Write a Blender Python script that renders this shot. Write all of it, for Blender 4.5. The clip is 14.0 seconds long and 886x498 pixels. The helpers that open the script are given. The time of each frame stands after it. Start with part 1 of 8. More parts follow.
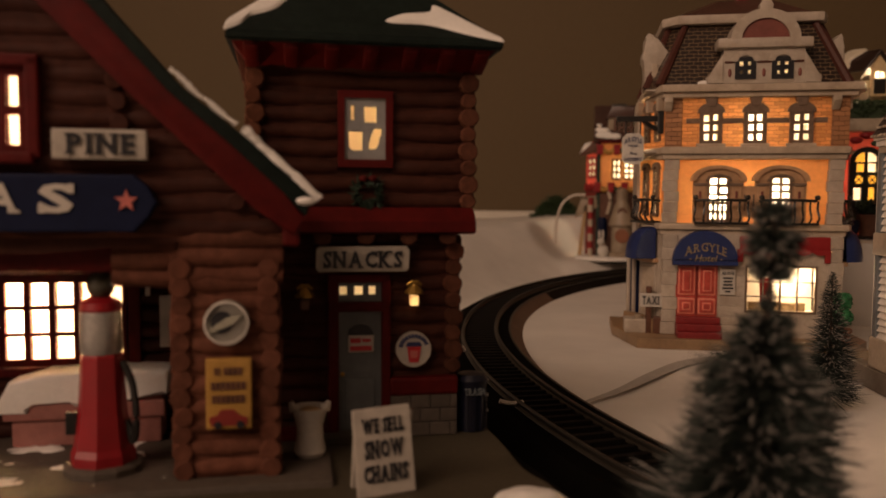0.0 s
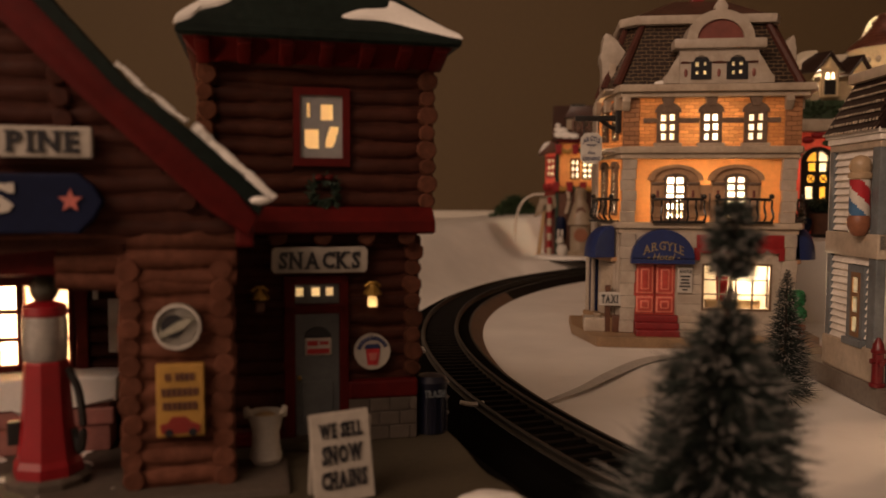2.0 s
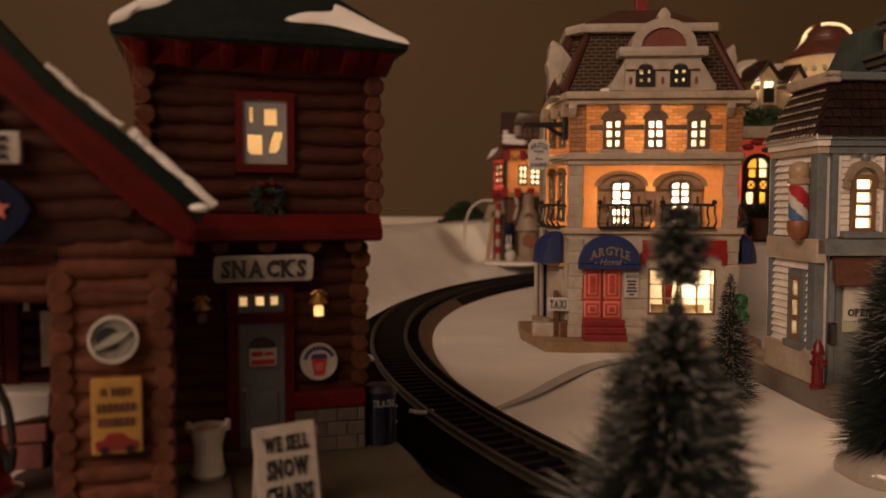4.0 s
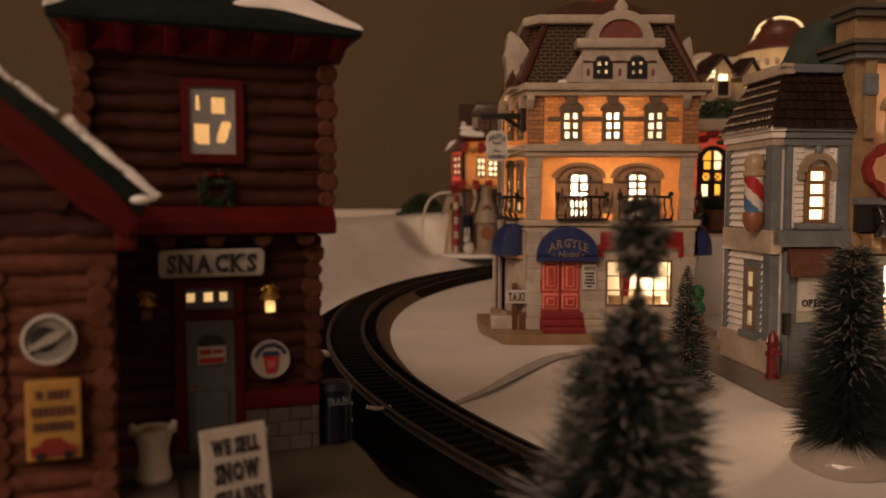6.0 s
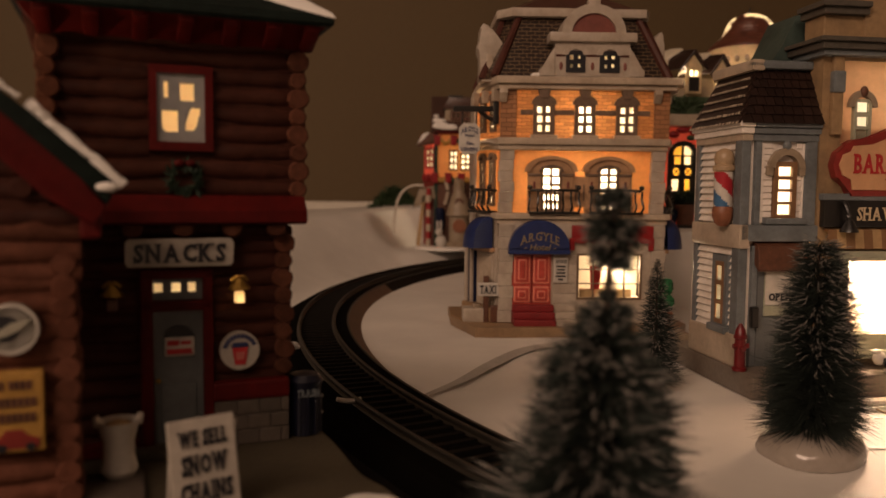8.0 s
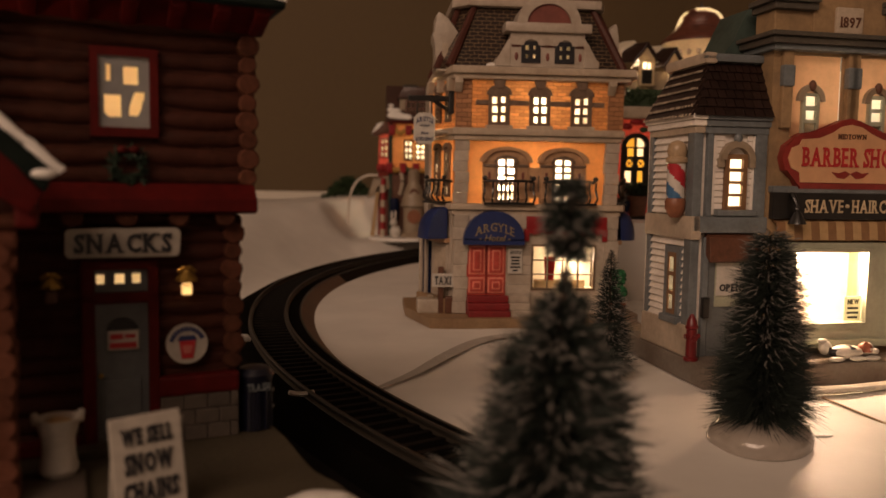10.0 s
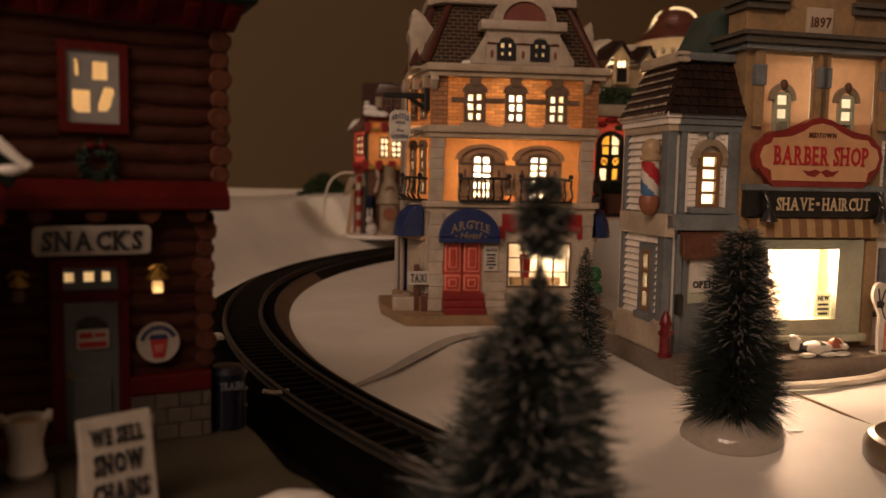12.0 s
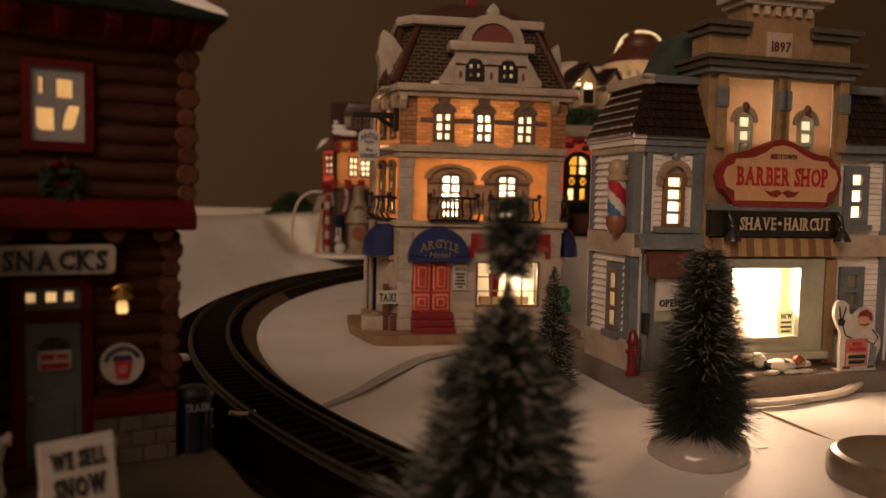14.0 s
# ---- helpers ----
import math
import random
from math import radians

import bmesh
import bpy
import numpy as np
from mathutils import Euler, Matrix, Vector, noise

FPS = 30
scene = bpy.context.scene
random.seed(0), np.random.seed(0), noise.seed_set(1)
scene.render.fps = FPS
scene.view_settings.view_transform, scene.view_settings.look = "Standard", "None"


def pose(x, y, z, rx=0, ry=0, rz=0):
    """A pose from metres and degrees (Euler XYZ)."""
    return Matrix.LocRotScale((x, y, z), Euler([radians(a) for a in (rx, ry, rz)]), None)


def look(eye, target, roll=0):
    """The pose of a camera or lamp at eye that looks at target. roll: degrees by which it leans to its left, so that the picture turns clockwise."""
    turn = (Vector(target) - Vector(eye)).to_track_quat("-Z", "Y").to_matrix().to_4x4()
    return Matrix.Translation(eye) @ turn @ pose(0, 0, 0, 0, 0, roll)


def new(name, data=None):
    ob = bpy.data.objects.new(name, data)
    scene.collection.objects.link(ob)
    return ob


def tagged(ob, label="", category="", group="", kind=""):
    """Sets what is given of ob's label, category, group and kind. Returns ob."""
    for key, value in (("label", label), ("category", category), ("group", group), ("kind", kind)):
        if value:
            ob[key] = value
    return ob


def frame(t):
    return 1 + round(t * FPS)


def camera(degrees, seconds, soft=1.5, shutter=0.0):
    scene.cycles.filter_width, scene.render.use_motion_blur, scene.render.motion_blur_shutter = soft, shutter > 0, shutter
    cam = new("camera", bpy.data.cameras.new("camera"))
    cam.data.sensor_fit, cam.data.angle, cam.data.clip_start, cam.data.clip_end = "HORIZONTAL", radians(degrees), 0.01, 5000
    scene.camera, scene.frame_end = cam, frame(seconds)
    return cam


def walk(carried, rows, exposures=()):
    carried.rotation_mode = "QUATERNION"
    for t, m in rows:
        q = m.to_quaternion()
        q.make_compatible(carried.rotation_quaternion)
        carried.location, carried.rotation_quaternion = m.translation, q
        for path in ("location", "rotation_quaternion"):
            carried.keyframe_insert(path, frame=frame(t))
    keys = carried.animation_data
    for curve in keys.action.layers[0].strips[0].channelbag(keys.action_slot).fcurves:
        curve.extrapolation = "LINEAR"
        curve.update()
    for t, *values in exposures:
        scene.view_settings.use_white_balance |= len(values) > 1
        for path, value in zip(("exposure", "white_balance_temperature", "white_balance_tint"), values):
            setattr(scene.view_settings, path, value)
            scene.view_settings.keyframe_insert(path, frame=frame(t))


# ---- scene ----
cam = camera(58.5, 14.0)
cam.data.dof.use_dof = True
cam.data.dof.focus_distance, cam.data.dof.aperture_fstop = 0.265, 20.0
# seconds, eye x y z in metres, yaw to the left, pitch up, roll in degrees
ROWS = [
    (0, 0.00026, 0.01048, 0.06946, 9.599, -3.573, 0.397),
    (0.5, 0.00009, 0.01157, 0.06938, 9.129, -3.598, 0.287),
    (1, 0.00009, 0.01274, 0.06931, 8.205, -3.741, 0.220),
    (1.5, 0.00014, 0.01280, 0.06932, 7.443, -3.703, 0.268),
    (2, 0.00006, 0.01318, 0.06933, 6.697, -3.565, 0.264),
    (2.5, 0.00000, 0.01416, 0.06924, 5.703, -3.268, 0.243),
    (3, 0.00010, 0.01483, 0.06939, 4.791, -3.099, 0.139),
    (5.5, 0.00036, 0.01806, 0.06932, 0.686, -3.192, 0.102),
    (6, 0.00054, 0.01976, 0.06926, 0.038, -3.649, 0.030),
    (6.5, 0.00059, 0.01986, 0.06908, -0.625, -4.020, 0.141),
    (7, 0.00039, 0.02018, 0.06886, -1.078, -4.095, 0.303),
    (7.5, 0.00048, 0.02029, 0.06894, -1.476, -4.135, 0.467),
    (8, 0.00052, 0.02050, 0.06881, -2.008, -4.130, 0.562),
    (8.5, 0.00057, 0.02126, 0.06884, -2.784, -4.299, 0.710),
    (9, 0.00062, 0.02204, 0.06867, -3.706, -4.459, 0.815),
    (11.5, 0.00088, 0.02375, 0.06861, -6.771, -5.043, 1.017),
    (12, 0.00108, 0.02357, 0.06855, -7.020, -4.909, 1.026),
    (12.5, 0.00105, 0.02349, 0.06843, -7.369, -4.590, 1.012),
    (13, 0.00117, 0.02348, 0.06846, -7.900, -4.248, 1.020),
    (13.5, 0.00108, 0.02362, 0.06849, -8.603, -3.881, 1.121),
    (14, 0.00111, 0.02328, 0.06858, -9.229, -3.472, 1.142),
]


def stance(x, y, z, yaw, pitch, roll):
    a, b = radians(yaw), radians(pitch)
    ahead = Vector((-math.sin(a) * math.cos(b), math.cos(a) * math.cos(b), math.sin(b)))
    eye = Vector((x, y, z))
    return look(eye, eye + ahead, roll)


walk(cam, [(t, stance(*row)) for t, *row in ROWS], [(0, -0.08), (3, 0.04), (8, -0.09), (11.5, -0.24), (14, -0.3)])

# ---- light: an unseen warm area lamp added behind the viewer, and a bulb inside each lit house ----
world = bpy.data.worlds.new("world")
world.use_nodes = True
world.node_tree.nodes["Background"].inputs[0].default_value = (0.02, 0.013, 0.008, 1)
world.node_tree.nodes["Background"].inputs[1].default_value = 0.3
scene.world = world


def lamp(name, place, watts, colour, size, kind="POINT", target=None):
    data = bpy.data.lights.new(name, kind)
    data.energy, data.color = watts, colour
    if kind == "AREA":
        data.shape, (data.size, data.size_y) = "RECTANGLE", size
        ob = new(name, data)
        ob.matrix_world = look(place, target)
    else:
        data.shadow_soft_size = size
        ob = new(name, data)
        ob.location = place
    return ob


WARM = (1.0, 0.62, 0.32)
# no such lamp is seen; set wide and low to brighten the house fronts
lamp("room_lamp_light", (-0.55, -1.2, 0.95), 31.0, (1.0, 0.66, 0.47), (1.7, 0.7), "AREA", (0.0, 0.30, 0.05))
HOTEL_AT, BARBER_AT, TOWER_AT, PINE_AT = (0.08, 0.4066, 0), (0.1151, 0.2942, 0), (-0.0497, 0.20605, 0), (-0.0713, 0.16663, 0)


# ---- materials ----
def nodes_of(name):
    m = bpy.data.materials.new(name)
    m.use_nodes = True
    nt = m.node_tree
    return m, nt, nt.nodes["Principled BSDF"]


def wired(nt, kind, **values):
    n = nt.nodes.new(kind)
    for k, v in values.items():
        n.inputs[k.replace("_", " ")].default_value = v
    return n


def paint(name, colour, rough=0.45, vary=0.18, grain=700.0, bump=0.15, metal=0.0, coat=0.0, shine=0.5, stain=None, stained=0.35, patch=90.0, sheer=0.0, each=0.0):
    """Painted or glazed surface: broad stains and fine grain over a base colour. sheer: the share of light let through thin walls."""
    m, nt, p = nodes_of(name)
    link = nt.links.new
    at = nt.nodes.new("ShaderNodeTexCoord")
    fine = wired(nt, "ShaderNodeTexNoise", Scale=grain, Detail=4.0, Roughness=0.6)
    broad = wired(nt, "ShaderNodeTexNoise", Scale=patch, Detail=3.0, Roughness=0.55)
    where = nt.nodes.new("ShaderNodeNewGeometry")
    for n in (fine, broad):
        link(where.outputs["Position"], n.inputs["Vector"])
    dark = stain or tuple(c * 0.45 for c in colour)
    edge = wired(nt, "ShaderNodeMapRange", From_Min=0.42, From_Max=0.72, To_Min=0.0, To_Max=stained)
    link(broad.outputs["Fac"], edge.inputs["Value"])
    mix = nt.nodes.new("ShaderNodeMix")
    mix.data_type = "RGBA"
    mix.inputs["A"].default_value, mix.inputs["B"].default_value = (*colour, 1), (*dark, 1)
    link(edge.outputs["Result"], mix.inputs["Factor"])
    value = wired(nt, "ShaderNodeMapRange", From_Min=0.25, From_Max=0.75, To_Min=1 - vary, To_Max=1 + vary)
    link(fine.outputs["Fac"], value.inputs["Value"])
    hsv = nt.nodes.new("ShaderNodeHueSaturation")
    link(mix.outputs["Result"], hsv.inputs["Color"])
    if each:
        info = nt.nodes.new("ShaderNodeObjectInfo")
        spread = wired(nt, "ShaderNodeMapRange", To_Min=1 - each, To_Max=1 + each)
        times = nt.nodes.new("ShaderNodeMath")
        times.operation = "MULTIPLY"
        link(info.outputs["Random"], spread.inputs["Value"])
        link(spread.outputs["Result"], times.inputs[0])
        link(value.outputs["Result"], times.inputs[1])
        link(times.outputs[0], hsv.inputs["Value"])
    else:
        link(value.outputs["Result"], hsv.inputs["Value"])
    link(hsv.outputs["Color"], p.inputs["Base Color"])
    p.inputs["Roughness"].default_value, p.inputs["Metallic"].default_value = rough, metal
    p.inputs["Specular IOR Level"].default_value = shine
    p.inputs["Coat Weight"].default_value, p.inputs["Coat Roughness"].default_value = coat, 0.2
    if bump:
        b = wired(nt, "ShaderNodeBump", Strength=bump, Distance=0.0006)
        link(fine.outputs["Fac"], b.inputs["Height"])
        link(b.outputs["Normal"], p.inputs["Normal"])
    if sheer:
        t = nt.nodes.new("ShaderNodeBsdfTranslucent")
        link(hsv.outputs["Color"], t.inputs["Color"])
        both = nt.nodes.new("ShaderNodeMixShader")
        both.inputs[0].default_value = sheer
        link(p.outputs[0], both.inputs[1])
        link(t.outputs[0], both.inputs[2])
        link(both.outputs[0], nt.nodes["Material Output"].inputs["Surface"])
    return m


def brickwork(name, colour, joint, wide, high, rough=0.55, bump=0.5, sheer=0.0, axis=0):
    """Small moulded courses, too fine to part: bricks with joints in relief, in the wall's own plane (object space)."""
    m, nt, p = nodes_of(name)
    link = nt.links.new
    at = nt.nodes.new("ShaderNodeTexCoord")
    sep, com = nt.nodes.new("ShaderNodeSeparateXYZ"), nt.nodes.new("ShaderNodeCombineXYZ")
    link(at.outputs["Object"], sep.inputs[0])
    link(sep.outputs[axis], com.inputs[0])
    link(sep.outputs[2], com.inputs[1])
    wob = wired(nt, "ShaderNodeTexNoise", Scale=260.0, Detail=2.0)
    link(at.outputs["Object"], wob.inputs["Vector"])
    add = nt.nodes.new("ShaderNodeVectorMath")
    add.operation = "MULTIPLY_ADD"
    add.inputs[1].default_value = (0.0012, 0.0012, 0)
    link(wob.outputs["Color"], add.inputs[0])
    link(com.outputs[0], add.inputs[2])
    b = wired(nt, "ShaderNodeTexBrick", Scale=1.0, Mortar_Size=high * 0.09, Mortar_Smooth=0.4, Bias=0.0, Brick_Width=wide, Row_Height=high)
    b.inputs["Color1"].default_value, b.inputs["Color2"].default_value = (*colour, 1), (*(c * 0.62 for c in colour), 1)
    b.inputs["Mortar"].default_value = (*joint, 1)
    link(add.outputs[0], b.inputs["Vector"])
    link(b.outputs["Color"], p.inputs["Base Color"])
    p.inputs["Roughness"].default_value = rough
    bp = wired(nt, "ShaderNodeBump", Strength=bump, Distance=0.0006)
    bp.invert = True
    link(b.outputs["Fac"], bp.inputs["Height"])
    link(bp.outputs["Normal"], p.inputs["Normal"])
    if sheer:
        t = nt.nodes.new("ShaderNodeBsdfTranslucent")
        link(b.outputs["Color"], t.inputs["Color"])
        both = nt.nodes.new("ShaderNodeMixShader")
        both.inputs[0].default_value = sheer
        link(p.outputs[0], both.inputs[1])
        link(t.outputs[0], both.inputs[2])
        link(both.outputs[0], nt.nodes["Material Output"].inputs["Surface"])
    return m


def snow_stuff(name, colour):
    m, nt, p = nodes_of(name)
    link = nt.links.new
    at = nt.nodes.new("ShaderNodeNewGeometry")
    fine = wired(nt, "ShaderNodeTexNoise", Scale=1400.0, Detail=5.0, Roughness=0.7)
    broad = wired(nt, "ShaderNodeTexNoise", Scale=22.0, Detail=4.0, Roughness=0.6)
    for n in (fine, broad):
        link(at.outputs["Position"], n.inputs["Vector"])
    ramp = nt.nodes.new("ShaderNodeValToRGB")
    ramp.color_ramp.elements[0].position, ramp.color_ramp.elements[1].position = 0.3, 0.7
    ramp.color_ramp.elements[0].color = (*(c * 0.86 for c in colour), 1)
    ramp.color_ramp.elements[1].color = (*colour, 1)
    link(broad.outputs["Fac"], ramp.inputs[0])
    link(ramp.outputs[0], p.inputs["Base Color"])
    p.inputs["Roughness"].default_value = 0.5
    p.inputs["Specular IOR Level"].default_value = 0.4
    b = wired(nt, "ShaderNodeBump", Strength=0.12, Distance=0.0008)
    link(fine.outputs["Fac"], b.inputs["Height"])
    link(b.outputs["Normal"], p.inputs["Normal"])
    return m


def pane_stuff(name, colour, sheer=0.9):
    m, nt, p = nodes_of(name)
    p.inputs["Base Color"].default_value = (*colour, 1)
    p.inputs["Roughness"].default_value = 0.3
    t = nt.nodes.new("ShaderNodeBsdfTranslucent")
    t.inputs["Color"].default_value = (*colour, 1)
    both = nt.nodes.new("ShaderNodeMixShader")
    both.inputs[0].default_value = sheer
    nt.links.new(p.outputs[0], both.inputs[1])
    nt.links.new(t.outputs[0], both.inputs[2])
    nt.links.new(both.outputs[0], nt.nodes["Material Output"].inputs["Surface"])
    return m


SNOW = snow_stuff("snow_sheet", (0.82, 0.79, 0.74))
SNOW_PAINT = paint("snow_paint", (0.80, 0.78, 0.74), 0.35, 0.05, 900, 0.1, stained=0.1)
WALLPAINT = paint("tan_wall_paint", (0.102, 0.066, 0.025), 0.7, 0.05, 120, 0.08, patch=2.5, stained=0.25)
WHITEWOOD = paint("white_gloss_wood", (0.62, 0.58, 0.5), 0.4, 0.05, 60, 0.05, patch=12, stained=0.15)
BALLAST = paint("black_roadbed_plastic", (0.004, 0.0035, 0.003), 0.85, 0.5, 2600, 0.3, shine=0.02, stained=0.4)
EARTHBED = paint("brown_roadbed_plastic", (0.15, 0.088, 0.055), 0.6, 0.4, 2400, 0.5, stained=0.5)
TIE = paint("dark_tie_plastic", (0.005, 0.004, 0.0032), 0.6, 0.3, 1500, 0.3, shine=0.1, each=0.25)
RAIL = paint("dull_dark_rail", (0.022, 0.019, 0.015), 0.38, 0.2, 900, 0.05, shine=0.35)
DULL_BRICK = paint("dull_brick_red_glaze", (0.20, 0.06, 0.045), 0.45, 0.2, 600, 0.2, stain=(0.10, 0.03, 0.025), stained=0.6, patch=150)
MAT_BLACK = paint("flat_black", (0.006, 0.005, 0.005), 0.9, 0.3, 1200, 0.3, shine=0.1)
PAVING = paint("grey_moulded_paving", (0.056, 0.045, 0.027), 0.6, 0.15, 800, 0.35, stained=0.5, patch=60)
LOG = paint("red_brown_log_paint", (0.043, 0.0135, 0.0085), 0.6, 0.28, 420, 0.35, shine=0.12, stain=(0.038, 0.012, 0.007), stained=0.6, patch=140, each=0.16)
LOG_END = paint("tan_log_end_paint", (0.078, 0.030, 0.018), 0.75, 0.35, 600, 0.5, shine=0.08, stain=(0.06, 0.02, 0.012), stained=0.7, patch=200, each=0.25)
PILLAR_LOG = paint("brown_pillar_log_paint", (0.115, 0.045, 0.028), 0.75, 0.28, 500, 0.4, shine=0.08, stain=(0.07, 0.024, 0.014), stained=0.7, patch=150, each=0.2)
BARN_RED = paint("dark_red_trim_paint", (0.078, 0.0046, 0.004), 0.55, 0.2, 500, 0.15, shine=0.15, stained=0.5)
PUMP_RED = paint("bright_red_enamel", (0.27, 0.005, 0.011), 0.4, 0.1, 300, 0.05, coat=0.1)
HYDRANT_RED = paint("dark_red_hydrant_glaze", (0.13, 0.007, 0.009), 0.35, 0.15, 500, 0.1, stained=0.4)
SIDEWALK = paint("grey_moulded_sidewalk", (0.17, 0.145, 0.12), 0.5, 0.15, 600, 0.25, stain=(0.10, 0.055, 0.03), stained=0.6, patch=60)
DOOR_TRIM = paint("pale_red_door_moulding", (0.80, 0.27, 0.19), 0.35, 0.2, 600, 0.1, stained=0.3)
DOOR_RED = paint("hotel_door_red", (0.50, 0.075, 0.055), 0.35, 0.15, 500, 0.1, stain=(0.22, 0.02, 0.015), stained=0.6, patch=160)
STEP_RED = paint("red_step_carpet", (0.22, 0.014, 0.016), 0.5, 0.2, 600, 0.2)
ROOF_GREEN = paint("dark_green_roof_paint", (0.0075, 0.013, 0.0105), 0.65, 0.35, 500, 0.4, shine=0.12, stained=0.6)
SHINGLE_DARK = paint("dark_brown_shingle_glaze", (0.021, 0.011, 0.0085), 0.3, 0.3, 700, 0.35, stain=(0.012, 0.007, 0.006), shine=0.3, each=0.25)
ROOF_BROWN = paint("brown_shingle_glaze", (0.06, 0.026, 0.018), 0.3, 0.3, 700, 0.35, stain=(0.02, 0.01, 0.008), coat=0.2, each=0.25)
DOME_BROWN = paint("red_brown_dome_glaze", (0.115, 0.036, 0.022), 0.32, 0.3, 500, 0.3, stain=(0.04, 0.014, 0.010), stained=0.6, patch=160, coat=0.2)
SLATE = brickwork("brown_slate_courses", (0.026, 0.013, 0.009), (0.23, 0.165, 0.095), 0.0042, 0.0019, 0.3, 0.9)
HIP_BROWN = paint("brown_hip_rib_glaze", (0.075, 0.026, 0.018), 0.5, 0.2, 600, 0.1, shine=0.2)
STONE_WHITE = paint("cream_stone_glaze", (0.45, 0.39, 0.32), 0.35, 0.1, 500, 0.15, stain=(0.27, 0.21, 0.15), stained=0.55, patch=110, coat=0.15)
QUOIN = paint("cream_quoin_glaze", (0.43, 0.375, 0.31), 0.35, 0.1, 500, 0.2, stain=(0.26, 0.20, 0.15), stained=0.5, patch=120, each=0.1)
LEDGE = paint("beige_ledge_glaze", (0.46, 0.38, 0.29), 0.38, 0.12, 500, 0.15, stain=(0.2, 0.15, 0.1), stained=0.5)
ORANGE_BRICK = brickwork("orange_brick_porcelain", (0.78, 0.33, 0.11), (0.36, 0.13, 0.04), 0.0046, 0.0017, 0.4, 0.6, sheer=0.13)
DIM_BRICK = brickwork("dim_orange_brick_pier", (0.46, 0.22, 0.10), (0.20, 0.085, 0.035), 0.0050, 0.0022, 0.45, 0.9)
ORANGE_WALL = paint("orange_porcelain_wall", (0.80, 0.33, 0.10), 0.4, 0.1, 400, 0.1, sheer=0.13, stained=0.25)
WINDOW_TRIM = paint("brown_grey_window_trim", (0.17, 0.115, 0.08), 0.4, 0.2, 600, 0.15, stained=0.4)
BALCONY_TAN = paint("tan_door_trim_glaze", (0.46, 0.28, 0.155), 0.4, 0.15, 500, 0.15, stained=0.4)
IRON = paint("black_iron_paint", (0.012, 0.011, 0.01), 0.3, 0.2, 500, 0.1, coat=0.3)
BROWN_WOOD = paint("brown_wood_paint", (0.11, 0.045, 0.025), 0.45, 0.3, 500, 0.25)
AWNING_BLUE = paint("navy_awning_glaze", (0.012, 0.026, 0.115), 0.42, 0.15, 300, 0.15, coat=0.08)
NAVY = paint("navy_sign_paint", (0.007, 0.011, 0.036), 0.55, 0.15, 400, 0.1, shine=0.12)
BOARD_WHITE = paint("dull_white_board_paint", (0.43, 0.39, 0.335), 0.5, 0.1, 600, 0.1, stained=0.35, patch=160)
SIGN_WHITE = paint("white_sign_paint", (0.52, 0.49, 0.44), 0.45, 0.08, 600, 0.1, stained=0.3, patch=200)
INK = paint("black_lettering_paint", (0.012, 0.012, 0.016), 0.45, 0.1, 400, 0)
INK_BLUE = paint("blue_lettering_paint", (0.02, 0.03, 0.10), 0.45, 0.1, 400, 0)
INK_RED = paint("red_lettering_paint", (0.42, 0.02, 0.025), 0.45, 0.15, 400, 0)
GOLD = paint("dull_gold_lettering", (0.27, 0.21, 0.12), 0.45, 0.15, 600, 0.05)
CREAM_TEXT = paint("cream_lettering", (0.58, 0.46, 0.30), 0.45, 0.1, 600, 0)
STAR_PINK = paint("faded_red_star_paint", (0.50, 0.14, 0.12), 0.45, 0.15, 600, 0)
YELLOW = paint("mustard_sign_paint", (0.40, 0.22, 0.045), 0.45, 0.15, 500, 0.1, stained=0.4)
OLIVE = paint("olive_round_sign_paint", (0.35, 0.34, 0.27), 0.45, 0.2, 700, 0.2, stained=0.5, patch=250)
DOOR_GREY = paint("slate_blue_door_paint", (0.12, 0.13, 0.132), 0.45, 0.15, 500, 0.15, stained=0.3)
WINDOW_GREY = paint("pale_grey_window_paint", (0.27, 0.27, 0.27), 0.45, 0.1, 500, 0.1, stained=0.3)
FOUNDATION = paint("grey_foundation_block_paint", (0.078, 0.062, 0.049), 0.55, 0.2, 700, 0.35, each=0.15)
BRASS = paint("brass_lantern_paint", (0.42, 0.26, 0.06), 0.3, 0.2, 600, 0.1, metal=0.7)
BIN_BLUE = paint("navy_bin_paint", (0.0055, 0.0065, 0.017), 0.35, 0.2, 500, 0.1, coat=0.2)
SILVER = paint("worn_silver_paint", (0.42, 0.40, 0.37), 0.35, 0.2, 600, 0.1, metal=0.5)
PINK_CRATE = paint("dusty_red_crate_paint", (0.32, 0.13, 0.11), 0.5, 0.15, 500, 0.15, stained=0.4)
SACK = paint("off_white_sack_paint", (0.5, 0.46, 0.4), 0.55, 0.12, 600, 0.25, stained=0.4)
WREATH = paint("dark_wreath_green", (0.012, 0.03, 0.016), 0.6, 0.4, 1200, 0.5)
BLUE_TRIM = paint("slate_blue_trim_glaze", (0.15, 0.17, 0.18), 0.38, 0.2, 500, 0.15, stain=(0.06, 0.065, 0.065), stained=0.5)
CLAP = paint("white_clapboard_glaze", (0.84, 0.79, 0.72), 0.38, 0.08, 500, 0.1, stain=(0.45, 0.39, 0.32), stained=0.35, patch=130, each=0.06)
OCHRE = paint("ochre_tower_glaze", (0.30, 0.20, 0.105), 0.4, 0.18, 400, 0.15, stain=(0.12, 0.085, 0.055), stained=0.5)
PEACH = paint("peach_porcelain_panel", (0.74, 0.43, 0.235), 0.4, 0.08, 300, 0.08, stained=0.2, sheer=0.25)
TEAL_ROOF = paint("dark_teal_roof_glaze", (0.05, 0.075, 0.065), 0.4, 0.2, 400, 0.2, stained=0.5)
